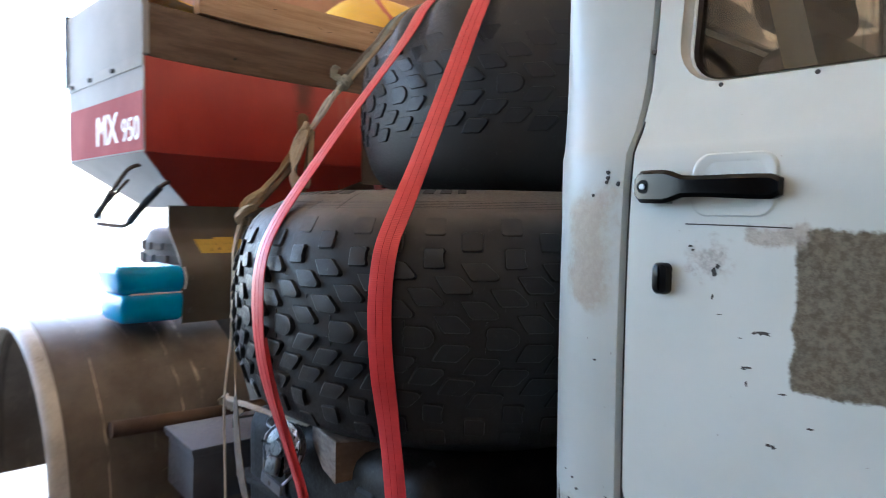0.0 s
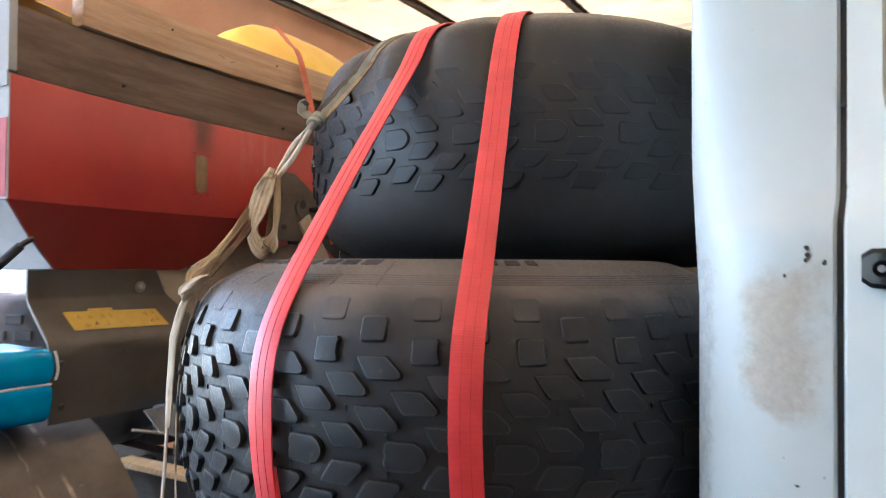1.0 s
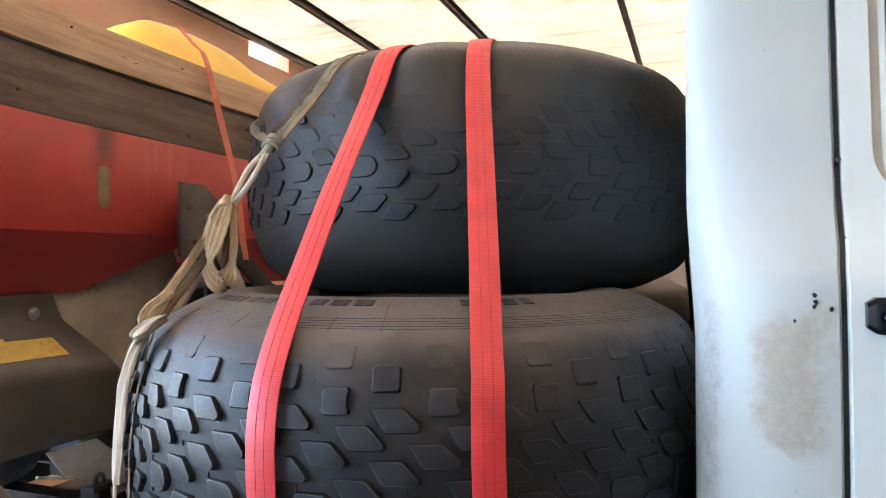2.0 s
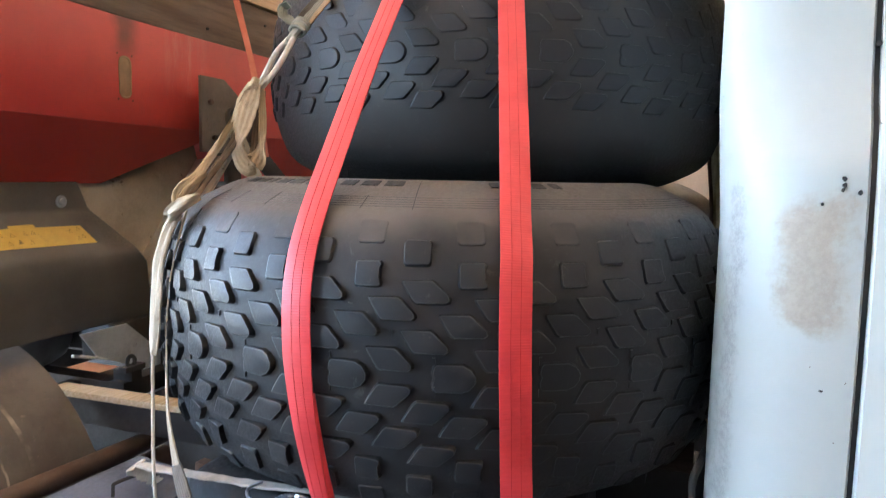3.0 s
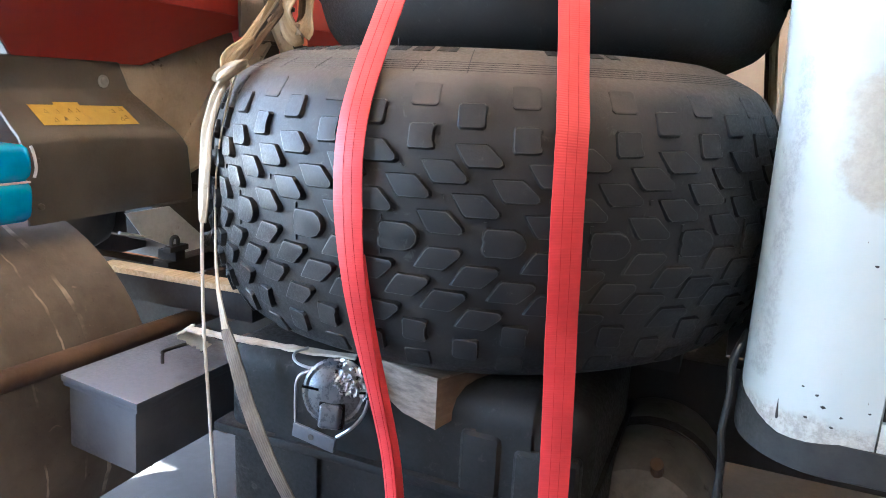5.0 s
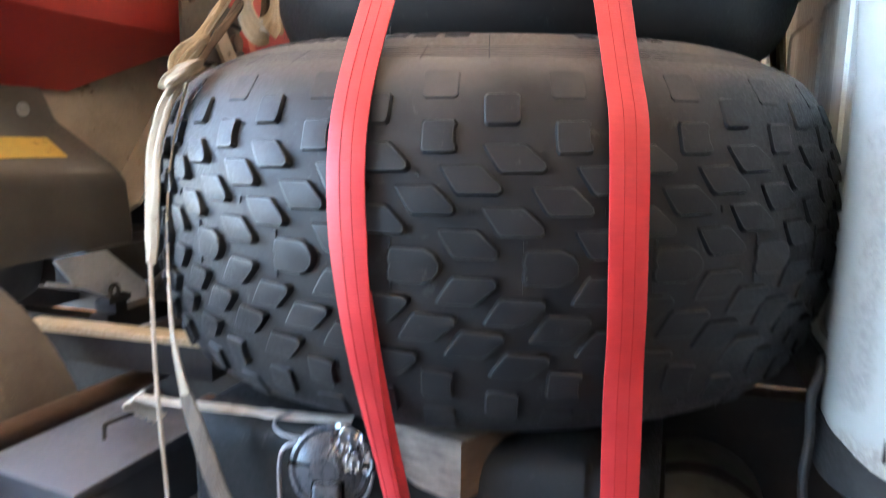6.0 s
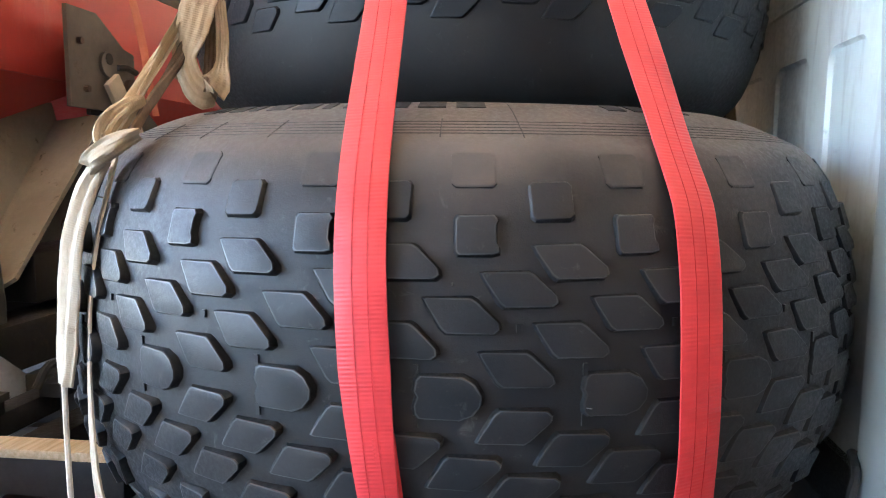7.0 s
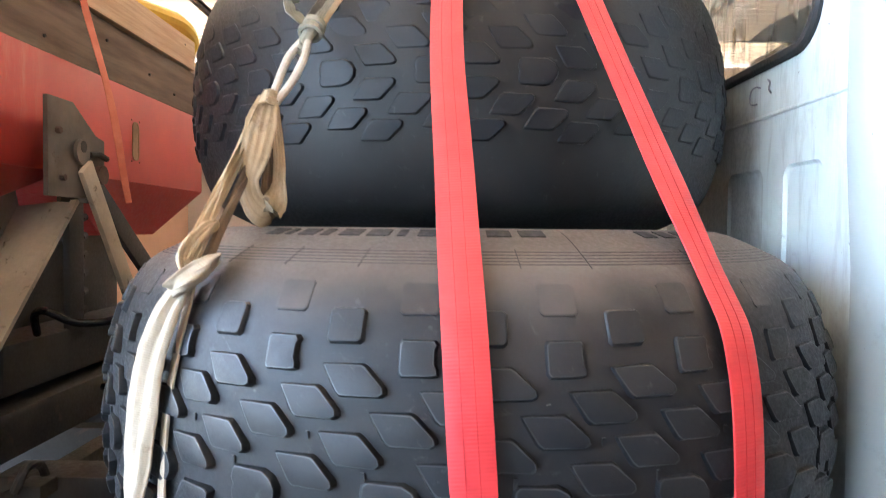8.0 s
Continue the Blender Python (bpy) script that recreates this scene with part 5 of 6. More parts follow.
def spreader_frame():
    root = thing("steel_stand", "grey-brown steel stand carrying the red hopper", "stand", (-2.55, 2.0, 1.1))
    # hinge plate with a hole
    bm = bmesh.new()
    x = -2.44
    outline = [(1.80, 1.63), (2.02, 1.63), (2.09, 1.68), (2.09, 1.80), (2.04, 1.81), (1.92, 1.885), (1.80, 1.885)]
    loft(bm, [[(x + o, y, z) for y, z in outline] for o in (-0.006, 0.006)])
    plate = part("hinge_plate", bm, PLATE, root)
    part("boss", tubed([(x, 1.955, 1.756), (x + 0.016, 1.955, 1.756)], 0.035, 20), PLATE, plate)
    # A dark disc on the boss gives the shade inside the pin hole.
    part("pin_hole_shade", tubed([(x + 0.0155, 1.955, 1.770), (x + 0.0175, 1.955, 1.770)], 0.016, 16), CHIP, plate, "dark disc for the shaded pin hole")
    for y, z in ((1.955, 1.705), (1.86, 1.68), (1.84, 1.80)):
        part("bolt", tubed([(x + 0.005, y, z), (x + 0.018, y, z)], 0.009, 6), RUSTY, plate)
    part("pin", tubed([(x + 0.01, 2.00, 1.752), (x + 0.02, 2.03, 1.756), (x + 0.02, 2.075, 1.748)], 0.009, 8), CHIP, plate, "black locking pin")
    rear = bmesh.new()
    loft(rear, [[(x - 0.05 + o, y, z) for y, z in [(1.95, 1.62), (2.12, 1.62), (2.12, 1.78), (2.03, 1.86), (1.93, 1.86)]] for o in (-0.006, 0.006)])
    part("hinge_plate", rear, DARK_FRAME, root)
    part("pivot_ring", tubed([(x - 0.03, 2.06, 1.70), (x + 0.02, 2.06, 1.70)], 0.028, 16), RUSTY, root)
    # broad panel behind the hood with a folded edge, narrow strut, dark strut
    bm = bmesh.new()
    panel = [(1.40, 1.60), (1.60, 1.62), (2.02, 1.66), (2.04, 1.60), (1.62, 1.10), (1.40, 1.10)]
    loft(bm, [[(-2.66 + o, y, z) for y, z in panel] for o in (-0.005, 0.005)])
    part("side_panel", bm, FRAME, root)
    bm = bmesh.new()
    loft(bm, [[(-2.655, 2.04, 1.60), (-2.655, 1.62, 1.10), (-2.655, 1.61, 1.108), (-2.655, 2.03, 1.608)], [(-2.46, 2.00, 1.62), (-2.50, 1.66, 1.20), (-2.50, 1.65, 1.208), (-2.46, 1.99, 1.628)]])
    part("folded_edge", bm, FRAME, root)
    strut = Matrix.Translation((-2.42, 1.965, 1.70)) @ Matrix.Rotation(math.atan2(0.258, 0.36), 4, "X")
    part("strut", boxed((-0.008, 0.008), (-0.032, 0.032), (-0.50, 0.02), 0.004, strut), FRAME, root)
    strut = Matrix.Translation((-2.50, 2.06, 1.74)) @ Matrix.Rotation(math.atan2(0.42, 0.30), 4, "X")
    part("strut", boxed((-0.01, 0.01), (-0.036, 0.036), (-0.62, 0.03), 0.004, strut), DARK_FRAME, root, "dark steel strut")
    part("toothed_bar", boxed((-2.52, -2.50), (2.02, 2.10), (1.22, 1.66), 0.004), DARK_FRAME, root)
    for k in range(6):
        part("tooth", tubed([(-2.51, 2.10, 1.30 + 0.055 * k), (-2.51, 2.122, 1.305 + 0.055 * k)], 0.012, 8), DARK_FRAME, root)
    # cross member under the hopper and side rails
    part("cross_member", boxed((-2.66, -2.50), (1.72, 3.05), (1.13, 1.26), 0.012), DARK_FRAME, root, "dark steel cross member")
    part("lower_member", boxed((-2.62, -2.48), (1.45, 3.05), (0.98, 1.10), 0.012), DARK_FRAME, root, "stained lower member, darkened for its shade")
    # Block added only to keep the space behind the stand dark.
    part("dark_filler", boxed((-3.25, -2.80), (1.78, 2.95), (0.88, 1.50), 0.03, None, 3), DARK_FRAME, root, "dark filler block added behind the stand")
    part("hopper_foot", boxed((-3.05, -2.75), (2.55, 2.75), (1.05, 1.53), 0.01), DARK_FRAME, root)


def gear_hood():
    root = thing("gear_hood", "dark metal guard with a yellow warning label", "guard", (-2.65, 1.3, 1.09))
    prof = [(-2.51, 1.095), (-2.508, 1.15), (-2.508, 1.27), (-2.512, 1.30), (-2.524, 1.325), (-2.545, 1.345), (-2.60, 1.405), (-2.626, 1.432), (-2.632, 1.445), (-2.632, 1.522), (-2.640, 1.526)]
    inner = [(-2.646, 1.520), (-2.640, 1.442), (-2.632, 1.424), (-2.606, 1.398), (-2.551, 1.339), (-2.531, 1.320), (-2.519, 1.297), (-2.515, 1.268), (-2.515, 1.15), (-2.516, 1.095)]

    def end_y(z):
        return 1.47 + (1.63 - 1.47) * min(1, max(0, (1.50 - z) / 0.25))

    # bent sheet, open at its near end, with a turned-back edge at the other
    ring = prof + inner
    bm = bmesh.new()
    loft(bm, [[(x, 1.045, z) for x, z in ring]] + [[(x, 1.045 + (end_y(z) - 1.045) * s, z) for x, z in ring] for s in (0.33, 0.66, 0.992)] + [[(x - 0.006, end_y(z) + 0.004, z) for x, z in ring]] + [[(x - 0.13, end_y(z) + 0.075, max(1.10, z - 0.02)) for x, z in ring]])
    part("shell", bm, HOOD, root, "", 30)
    bm = bmesh.new()
    plate = prof + [(-2.80, 1.50), (-2.80, 1.095)]
    loft(bm, [[(x - 0.13, end_y(z) + 0.070 + o, max(1.10, z - 0.02)) for x, z in plate] for o in (0, 0.006)])
    part("end_plate", bm, HOOD, root)

    def on_slope(y, s):
        return Vector((-2.545 - 0.055 * s + 0.0015, y, 1.345 + 0.06 * s + 0.0015))

    bm = bmesh.new()
    loft(bm, [[on_slope(y, s) + Vector((0.0006 * k, 0, 0.0006 * k)) for y, s in ((1.135, 0.02), (1.452, -0.04), (1.432, 0.80), (1.285, 0.84), (1.283, 0.98), (1.205, 0.98), (1.203, 0.86), (1.125, 0.88))] for k in (0, 1)])
    label = part("warning_label", bm, YELLOW, root, "faded yellow warning label")
    # small outlined pictograms: open triangles and short strokes
    for y, s in ((1.165, 0.60), (1.200, 0.58), (1.240, 0.62), (1.265, 0.62), (1.180, 0.24), (1.212, 0.28), (1.245, 0.24), (1.385, 0.58), (1.415, 0.66), (1.400, 0.22), (1.418, 0.30)):
        w, hgt = 0.0065, 0.08
        tri = [on_slope(yy, ss) + Vector((0.001, 0, 0.001)) for yy, ss in ((y - w, s - hgt), (y + w, s - hgt), (y, s + hgt), (y - w, s - hgt))]
        part("printed_mark", tubed(tri, 0.0005, 4), INK, label)
    bm = bmesh.new()
    loft(bm, [[on_slope(yy, ss) + Vector((0.0009 + 0.0004 * k, 0, 0.0009 + 0.0004 * k)) for yy, ss in ((1.206, 0.18), (1.214, 0.19), (1.216, 0.30), (1.209, 0.32))] for k in (0, 1)])
    part("printed_mark", bm, INK, label)
    for x, y, z, r in ((-2.509, 1.076, 1.262, 0.009), (-2.509, 1.078, 1.142, 0.009), (-2.63, 1.407, 1.466, 0.012)):
        part("bolt", tubed([(x - 0.004, y, z), (x + 0.006, y, z), (x + 0.009, y, z)], r, 12, lambda s: 1 if s < 0.9 else 0.7), STEEL if r > 0.01 else HOOD, root, "bolt head")
    part("washer", tubed([(-2.633, 1.407, 1.466), (-2.629, 1.407, 1.466)], 0.019, 16), STEEL, root)


def mudguard(truck):
    c, r = (-2.80, 0.585), 0.53
    bm = bmesh.new()
    loops = []
    for a in range(-22, 203, 5):
        q = radians(a)
        loops.append([(c[0] + (r + o) * math.cos(q), y, c[1] + (r + o) * math.sin(q)) for y, o in ((0.60, -0.02), (0.598, -0.004), (0.604, 0.004), (0.615, 0.004), (0.625, 0.0), (0.9, 0.002), (1.205, 0.0), (1.215, 0.003), (1.22, -0.004), (1.21, -0.006), (0.9, -0.004), (0.63, -0.006), (0.612, -0.02))])
    loft(bm, loops, True, True)
    root = part("mudguard", bm, FENDER, truck, "brown steel rear mudguard with pale scratches")
    bm = bmesh.new()
    loops = []
    for a in range(-22, 203, 5):
        q = radians(a)
        loops.append([(c[0] + (r + o) * math.cos(q), y, c[1] + (r + o) * math.sin(q)) for y, o in ((0.600, 0.0045), (0.575, 0.002), (0.556, -0.008), (0.548, -0.022), (0.550, -0.030), (0.556, -0.024), (0.565, -0.012), (0.580, -0.006), (0.600, -0.0045))])
    loft(bm, loops, True, True)
    part("rolled_lip", bm, LIP_HIGHLIGHT, root, "rolled lip, coloured pale for its highlight")
    part("stay", tubed([(-2.80, 0.62, 1.08), (-2.80, 1.15, 1.095)], 0.02, 10), DARK_FRAME, root)
    part("stay", boxed((-2.83, -2.77), (1.12, 1.60), (0.80, 0.85), 0.004), DARK_FRAME, root)
    part("stay", boxed((-2.83, -2.77), (1.12, 1.18), (0.85, 1.105), 0.004), DARK_FRAME, root)


def chassis():
    root = thing("truck_chassis", "dark rusty truck chassis with cross tubes", "chassis", (-1.8, 2.0, 0.7))
    for y in (1.58, 2.40):
        bm = bmesh.new()
        channel = [(y, 0.617), (y + 0.07, 0.617), (y + 0.07, 0.625), (y + 0.008, 0.625), (y + 0.008, 0.855), (y + 0.07, 0.855), (y + 0.07, 0.863), (y, 0.863)]
        loft(bm, [[(x, a, b) for a, b in channel] for x in (-4.2, 0.9)])
        part("rail", bm, DARK_FRAME, root)
    for x in (-3.6, -2.45, -1.9, -0.9, 0.2):
        part("cross_member", boxed((x, x + 0.08), (1.66, 2.40), (0.66, 0.82), 0.006), DARK_FRAME, root)
    part("cross_tube", tubed([(-2.262, 0.714, 0.825), (-2.268, 1.2, 0.808), (-2.272, 1.60, 0.795)], 0.026, 14), RUSTY, root, "rusty brown cross tube")
    bm = tubed([(-2.418, 1.0, 0.647), (-2.418, 1.58, 0.65)], 0.034, 16)
    part("cross_tube", bm, RUSTY, root, "rusty brown cross tube")
    # Dark disc over the tube's end, for its shaded inside.
    part("tube_mouth_shade", tubed([(-2.418, 0.996, 0.647), (-2.418, 0.999, 0.647)], 0.026, 16), CHIP, root)
    part("bearer", boxed((-1.95, -0.92), (1.45, 1.58), (0.87, 0.98), 0.006), DARK_FRAME, root)
    part("bearer", boxed((-1.95, -0.92), (2.48, 2.62), (0.87, 0.985), 0.006), DARK_FRAME, root)
    part("bearer", boxed((-2.45, -0.92), (1.60, 1.72), (0.865, 0.985), 0.006), DARK_FRAME, root)
    # light sheet, clip and small fittings by the hood
    bm = bmesh.new()
    shape = [(1.305, 1.098), (1.475, 1.098), (1.689, 0.921), (1.690, 0.867), (1.56, 0.93), (1.362, 1.022)]
    loft(bm, [[(x, y, z) for y, z in shape] for x in (-2.463, -2.459)])
    part("sheet_bracket", bm, SHEET, root, "pale bare steel bracket")
    part("sheet_fold", boxed((-2.459, -2.43), (1.40, 1.69), (0.864, 0.868), 0.0015), SHEET, root)
    part("pale_rod", tubed([(-2.40, 1.225, 1.062), (-2.40, 1.34, 1.028)], 0.0045, 8), SHEET, root, "thin pale rod")
    part("clip", boxed((-2.375, -2.345), (1.355, 1.43), (0.985, 1.002), 0.003), CHIP, root, "black clip")
    part("clip", tubed(spline([(-2.36, 1.375, 1.0), (-2.36, 1.378, 1.022), (-2.36, 1.392, 1.028), (-2.36, 1.402, 1.018), (-2.36, 1.402, 1.0)], 5), 0.006, 8), CHIP, root)
    part("clip_stem", boxed((-2.42, -2.35), (1.38, 1.42), (0.955, 0.986), 0.003), DARK_FRAME, root)
    part("channel", boxed((-2.42, -2.36), (1.36, 2.3), (0.90, 0.955), 0.006), DARK_FRAME, root)
    part("slat_bearer", boxed((-2.58, -1.98), (1.26, 1.32), (0.862, 0.938), 0.006), DARK_FRAME, root)
    part("slat_bearer", boxed((-2.30, -2.22), (1.32, 1.60), (0.862, 0.92), 0.006), DARK_FRAME, root)
    part("clip", boxed((-2.36, -2.30), (1.53, 1.60), (0.955, 0.99), 0.005), CHIP, root)
    part("clip", tubed(spline([(-2.34, 1.50, 0.985), (-2.33, 1.53, 1.03), (-2.33, 1.58, 1.02), (-2.33, 1.60, 0.99)], 5), 0.010, 8), CHIP, root)
    part("union_nut", tubed([(-2.30, 1.55, 0.745), (-2.30, 1.60, 0.75)], 0.018, 6), RUSTY, root)
    part("pipe", tubed(spline([(-2.30, 1.60, 0.75), (-2.28, 1.72, 0.76), (-2.26, 1.9, 0.80)], 5), 0.009, 8), RUSTY, root)
    # dark gearbox casing and air vessel behind the cab
    part("axle_beam", tubed([(-2.80, 1.0, 0.50), (-2.80, 3.0, 0.50)], 0.09, 16), DARK_FRAME, root)
    # rear wheel on the far side
    bm = bmesh.new()
    half = [(0.26, 0.10), (0.28, 0.125), (0.40, 0.14), (0.465, 0.13), (0.49, 0.11), (0.50, 0.05)]
    lathe(bm, half + [(r, -z) for r, z in half[::-1]] + [half[0]], 48, (-2.80, 3.05, 0.50), Matrix.Rotation(radians(90), 3, "X"))
    wheel = part("wheel", bm, RUBBER, root, "black rear wheel tyre")
    part("rim", tubed([(-2.80, 2.98, 0.50), (-2.80, 3.10, 0.50)], 0.265, 32), DARK_FRAME, wheel, "dark steel rim")
    mudguard(root)


def loose_slat():
    bm = bmesh.new()
    m = Matrix.Translation((-2.24, 1.28, 0.951)) @ Matrix.Rotation(radians(2), 4, "Z")
    box(bm, (-0.27, 0.26), (-0.03, 0.03), (-0.012, 0.006), 0.003, m)
    tagged(part("slat", bm, SLAT), "yellowish wooden slat lying on the chassis", "slat")


def tool_box():
    root = thing("battery_box", "grey steel box with a wire handle on its lid", "box", (-2.07, 1.0, 0.65))
    lean = Matrix.Translation((-2.06, 1.02, 0.81)) @ Matrix.Rotation(radians(3.6), 4, "Y") @ Matrix.Rotation(radians(-2.5), 4, "Z") @ Matrix.Translation((2.07, -1.02, -0.81))
    part("body", boxed((-2.172, -1.964), (0.852, 1.20), (0.645, 0.80), 0.006, lean), BOX_GREY, root)
    bm = bmesh.new()
    box(bm, (-2.186, -1.950), (0.842, 1.21), (0.806, 0.822), 0.004, lean)
    box(bm, (-2.182, -1.954), (0.846, 1.206), (0.795, 0.807), 0.002, lean)
    lid = part("lid", bm, BOX_GREY, root, "pale worn grey lid")
    handle = [(-2.064, 1.018, 0.822), (-2.066, 1.020, 0.842), (-2.066, 1.030, 0.851), (-2.052, 1.112, 0.851), (-2.046, 1.122, 0.844), (-2.044, 1.124, 0.822)]
    part("handle", tubed(spline([lean @ Vector(p) for p in handle], 6), 0.0042, 8), CHIP, lid, "dark wire handle")
    part("support_arm", boxed((-2.17, -1.97), (1.14, 1.60), (0.610, 0.640), 0.004, lean), RUSTY, root)
    part("hasp", boxed((-1.985, -1.955), (1.19, 1.225), (0.80, 0.86), 0.004, lean), RUSTY, lid)
    pl = thing("packing_strip", "pale plastic strip lying on the tank under the tyre", "strip", (-1.7, 0.9, 0.975))
    part("strip", ribbon([(-1.85, 0.888, 0.984), (-1.78, 0.895, 0.981), (-1.68, 0.905, 0.980), (-1.58, 0.915, 0.979), (-1.48, 0.935, 0.978)], [(0.1, 1, 0.2), (0.05, 1, 0.15), (0, 1, 0.1), (0, 1, 0.1), (0, 1, 0.1)], 0.019, 0.005, 6, 0.25, 4), CORD, pl)
    part("crumpled_end", ribbon([(-1.845, 0.885, 0.984), (-1.87, 0.895, 0.97), (-1.86, 0.92, 0.945), (-1.85, 0.94, 0.925)], [(0.2, 0.9, 0.5), (0.5, 0.5, 0.6), (0.8, 0.3, 0.4), (0.8, 0.2, 0.4)], 0.03, 0.003, 5, 0.6, 6), CORD, pl)


def fuel_tank():
    root = thing("fuel_tank", "black dusty fuel tank under the tyres", "tank", (-1.4, 1.2, 0.5))
    bm = bmesh.new()
    box(bm, (-1.79, -1.02), (0.915, 1.44), (0.44, 0.972), 0.075, None, 5)
    part("body", bm, TANK, root, "", 60)
    part("seam_flange", boxed((-1.80, -1.01), (0.898, 1.455), (0.765, 0.785), 0.006), TANK, root)
    for x in (-1.60, -1.17):
        bm = bmesh.new()
        box(bm, (x - 0.02, x + 0.02), (0.908, 1.447), (0.433, 0.979), 0.07, None, 5)
        part("tank_band", bm, TANK, root)
    part("bracket", boxed((-1.7, -1.1), (1.44, 1.58), (0.66, 0.76), 0.006), DARK_FRAME, root)
    for x0, x1, z in ((-1.25, -1.17, 0.90), (-1.15, -1.03, 0.885)):
        part("fitting", boxed((x0, x1), (0.900, 0.94), (z - 0.14, z), 0.018, None, 3), TANK, root, "dark grey fitting")
    part("filler_pipe", tubed(spline([(-1.13, 0.95, 0.80), (-1.13, 0.93, 0.84), (-1.12, 0.94, 0.92), (-1.08, 1.0, 0.96)], 5), 0.020, 12), TANK, root)
    block = thing("wood_block", "pale split wooden block under the tyre", "block", (-1.3, 0.95, 0.97))
    bm = bmesh.new()
    plan = [(-1.445, 0.922, 0.950), (-1.40, 0.908, 0.925), (-1.36, 0.896, 0.908), (-1.288, 0.882, 0.897), (-1.235, 0.985, 0.918), (-1.190, 1.06, 0.93), (-1.36, 1.09, 0.965)]
    loft(bm, [[(x, y, z) for x, y, z in plan], [(x, y, 0.990) for x, y, z in plan], [(x * 0.98 - 0.0264, y * 0.98 + 0.02, 0.993) for x, y, z in plan]])
    for f in bm.faces:
        f.normal_update()
    for f in bm.faces:
        m = f.calc_center_median()
        f.material_index = 1 if m.x > -1.27 and m.z < 0.989 else 0
    piece = part("piece", bm, BLOCK, block, "", 25)
    piece.data.materials.append(GREY_BOARD)
    spacer = thing("wood_block", "dark wooden bearer under the tyre", "block", (-1.1, 1.1, 0.98))
    part("piece", boxed((-1.5, -1.15), (1.12, 1.24), (0.973, 0.989), 0.003), BLOCK, spacer)


def work_lamp():
    root = thing("work_lamp", "round black lamp wrapped in silver tape on a wire bracket", "lamp", (-1.49, 0.87, 0.93))
    face = Matrix.Translation((-1.482, 0.868, 0.934)) @ Matrix.Rotation(radians(14), 4, "Z") @ Matrix.Rotation(radians(74), 4, "X")
    bm = bmesh.new()
    lathe(bm, [(0.0001, -0.03), (0.04, -0.028), (0.058, -0.012), (0.062, 0.0), (0.062, 0.012), (0.056, 0.017), (0.05, 0.016), (0.042, 0.020), (0.02, 0.024), (0.0001, 0.025)], 28, (0, 0, 0), face)
    bmesh.ops.remove_doubles(bm, verts=bm.verts, dist=0.0005)
    body = part("housing", bm, LAMP_GREY, root)
    for q in (5, 175):
        m = face @ Matrix.Rotation(radians(q), 4, "Z")
        part("rib", boxed((0.024, 0.060), (-0.0022, 0.0022), (0.012, 0.0225), 0.001, m), BLACK, body)
    part("hub", tubed([face @ Vector((0, 0, 0.02)), face @ Vector((0, 0, 0.031))], 0.019, 20), LAMP_GREY, body)
    part("plug", boxed((-0.021, 0.021), (-0.064, -0.020), (0.012, 0.038), 0.009, face, 4), LAMP_GREY, body)
    part("plug_seat", boxed((-0.025, 0.025), (-0.066, -0.017), (0.010, 0.025), 0.006, face, 3), BLACK, body)
    bm = bmesh.new()
    grid = []
    for i in range(15):
        row = []
        for k in range(31):
            q = radians(-14 + 118 * k / 30)
            r = 0.014 + (0.050 + 0.006 * noise.noise((k * 0.35, 0.2, 3.1))) * i / 14
            h = (0.033 if r < 0.021 else 0.027 if r < 0.048 else 0.020) + 0.0042 * noise.noise((r * 130, q * 7, 1.7)) + 0.0024 * noise.noise((r * 300, q * 17, 4.2))
            row.append(bm.verts.new(face @ Vector((r * math.cos(q), r * math.sin(q), h))))
        grid.append(row)
    for i in range(14):
        first, last = int(3 + 3 * noise.noise((i * 0.8, 2.2, 0))), int(26 + 4 * noise.noise((i * 0.7, 7.2, 0)))
        for k in range(max(0, first), min(30, last)):
            bm.faces.new((grid[i][k], grid[i][k + 1], grid[i + 1][k + 1], grid[i + 1][k]))
    bmesh.ops.delete(bm, geom=[v for v in bm.verts if not v.link_faces], context="VERTS")
    bmesh.ops.triangulate(bm, faces=bm.faces[:])
    part("tape", bm, FOIL, body, "crumpled silver tape", 20)
    part("bracket_wire", tubed(spline([(-1.540, 0.868, 0.962), (-1.558, 0.862, 0.952), (-1.566, 0.86, 0.93), (-1.566, 0.858, 0.87), (-1.562, 0.856, 0.846)], 5), 0.0034, 7), STEEL, root)
    part("bracket_wire", tubed(spline([(-1.418, 0.872, 0.93), (-1.424, 0.864, 0.90), (-1.445, 0.86, 0.872), (-1.474, 0.857, 0.848)], 5), 0.0034, 7), STEEL, root)
    m = Matrix.Translation((-1.522, 0.853, 0.838)) @ Matrix.Rotation(radians(9), 4, "Y")
    foot = part("bracket_foot", boxed((-0.046, 0.046), (-0.003, 0.004), (-0.014, 0.014), 0.0015, m), BOX_GREY, root, "grey bracket foot with a hole")
    # Solid dark disc in place of the shaded bolt hole.
    part("bolt_hole_shade", tubed([m @ Vector((-0.004, -0.0035, 0.0)), m @ Vector((-0.004, -0.0045, 0.0))], 0.006, 10), CHIP, foot)
    part("wire_loop", tubed(spline([(-1.575, 0.915, 0.986), (-1.590, 0.890, 0.980), (-1.575, 0.872, 0.972), (-1.548, 0.868, 0.968), (-1.525, 0.872, 0.968)], 5), 0.0028, 6), STEEL, root)


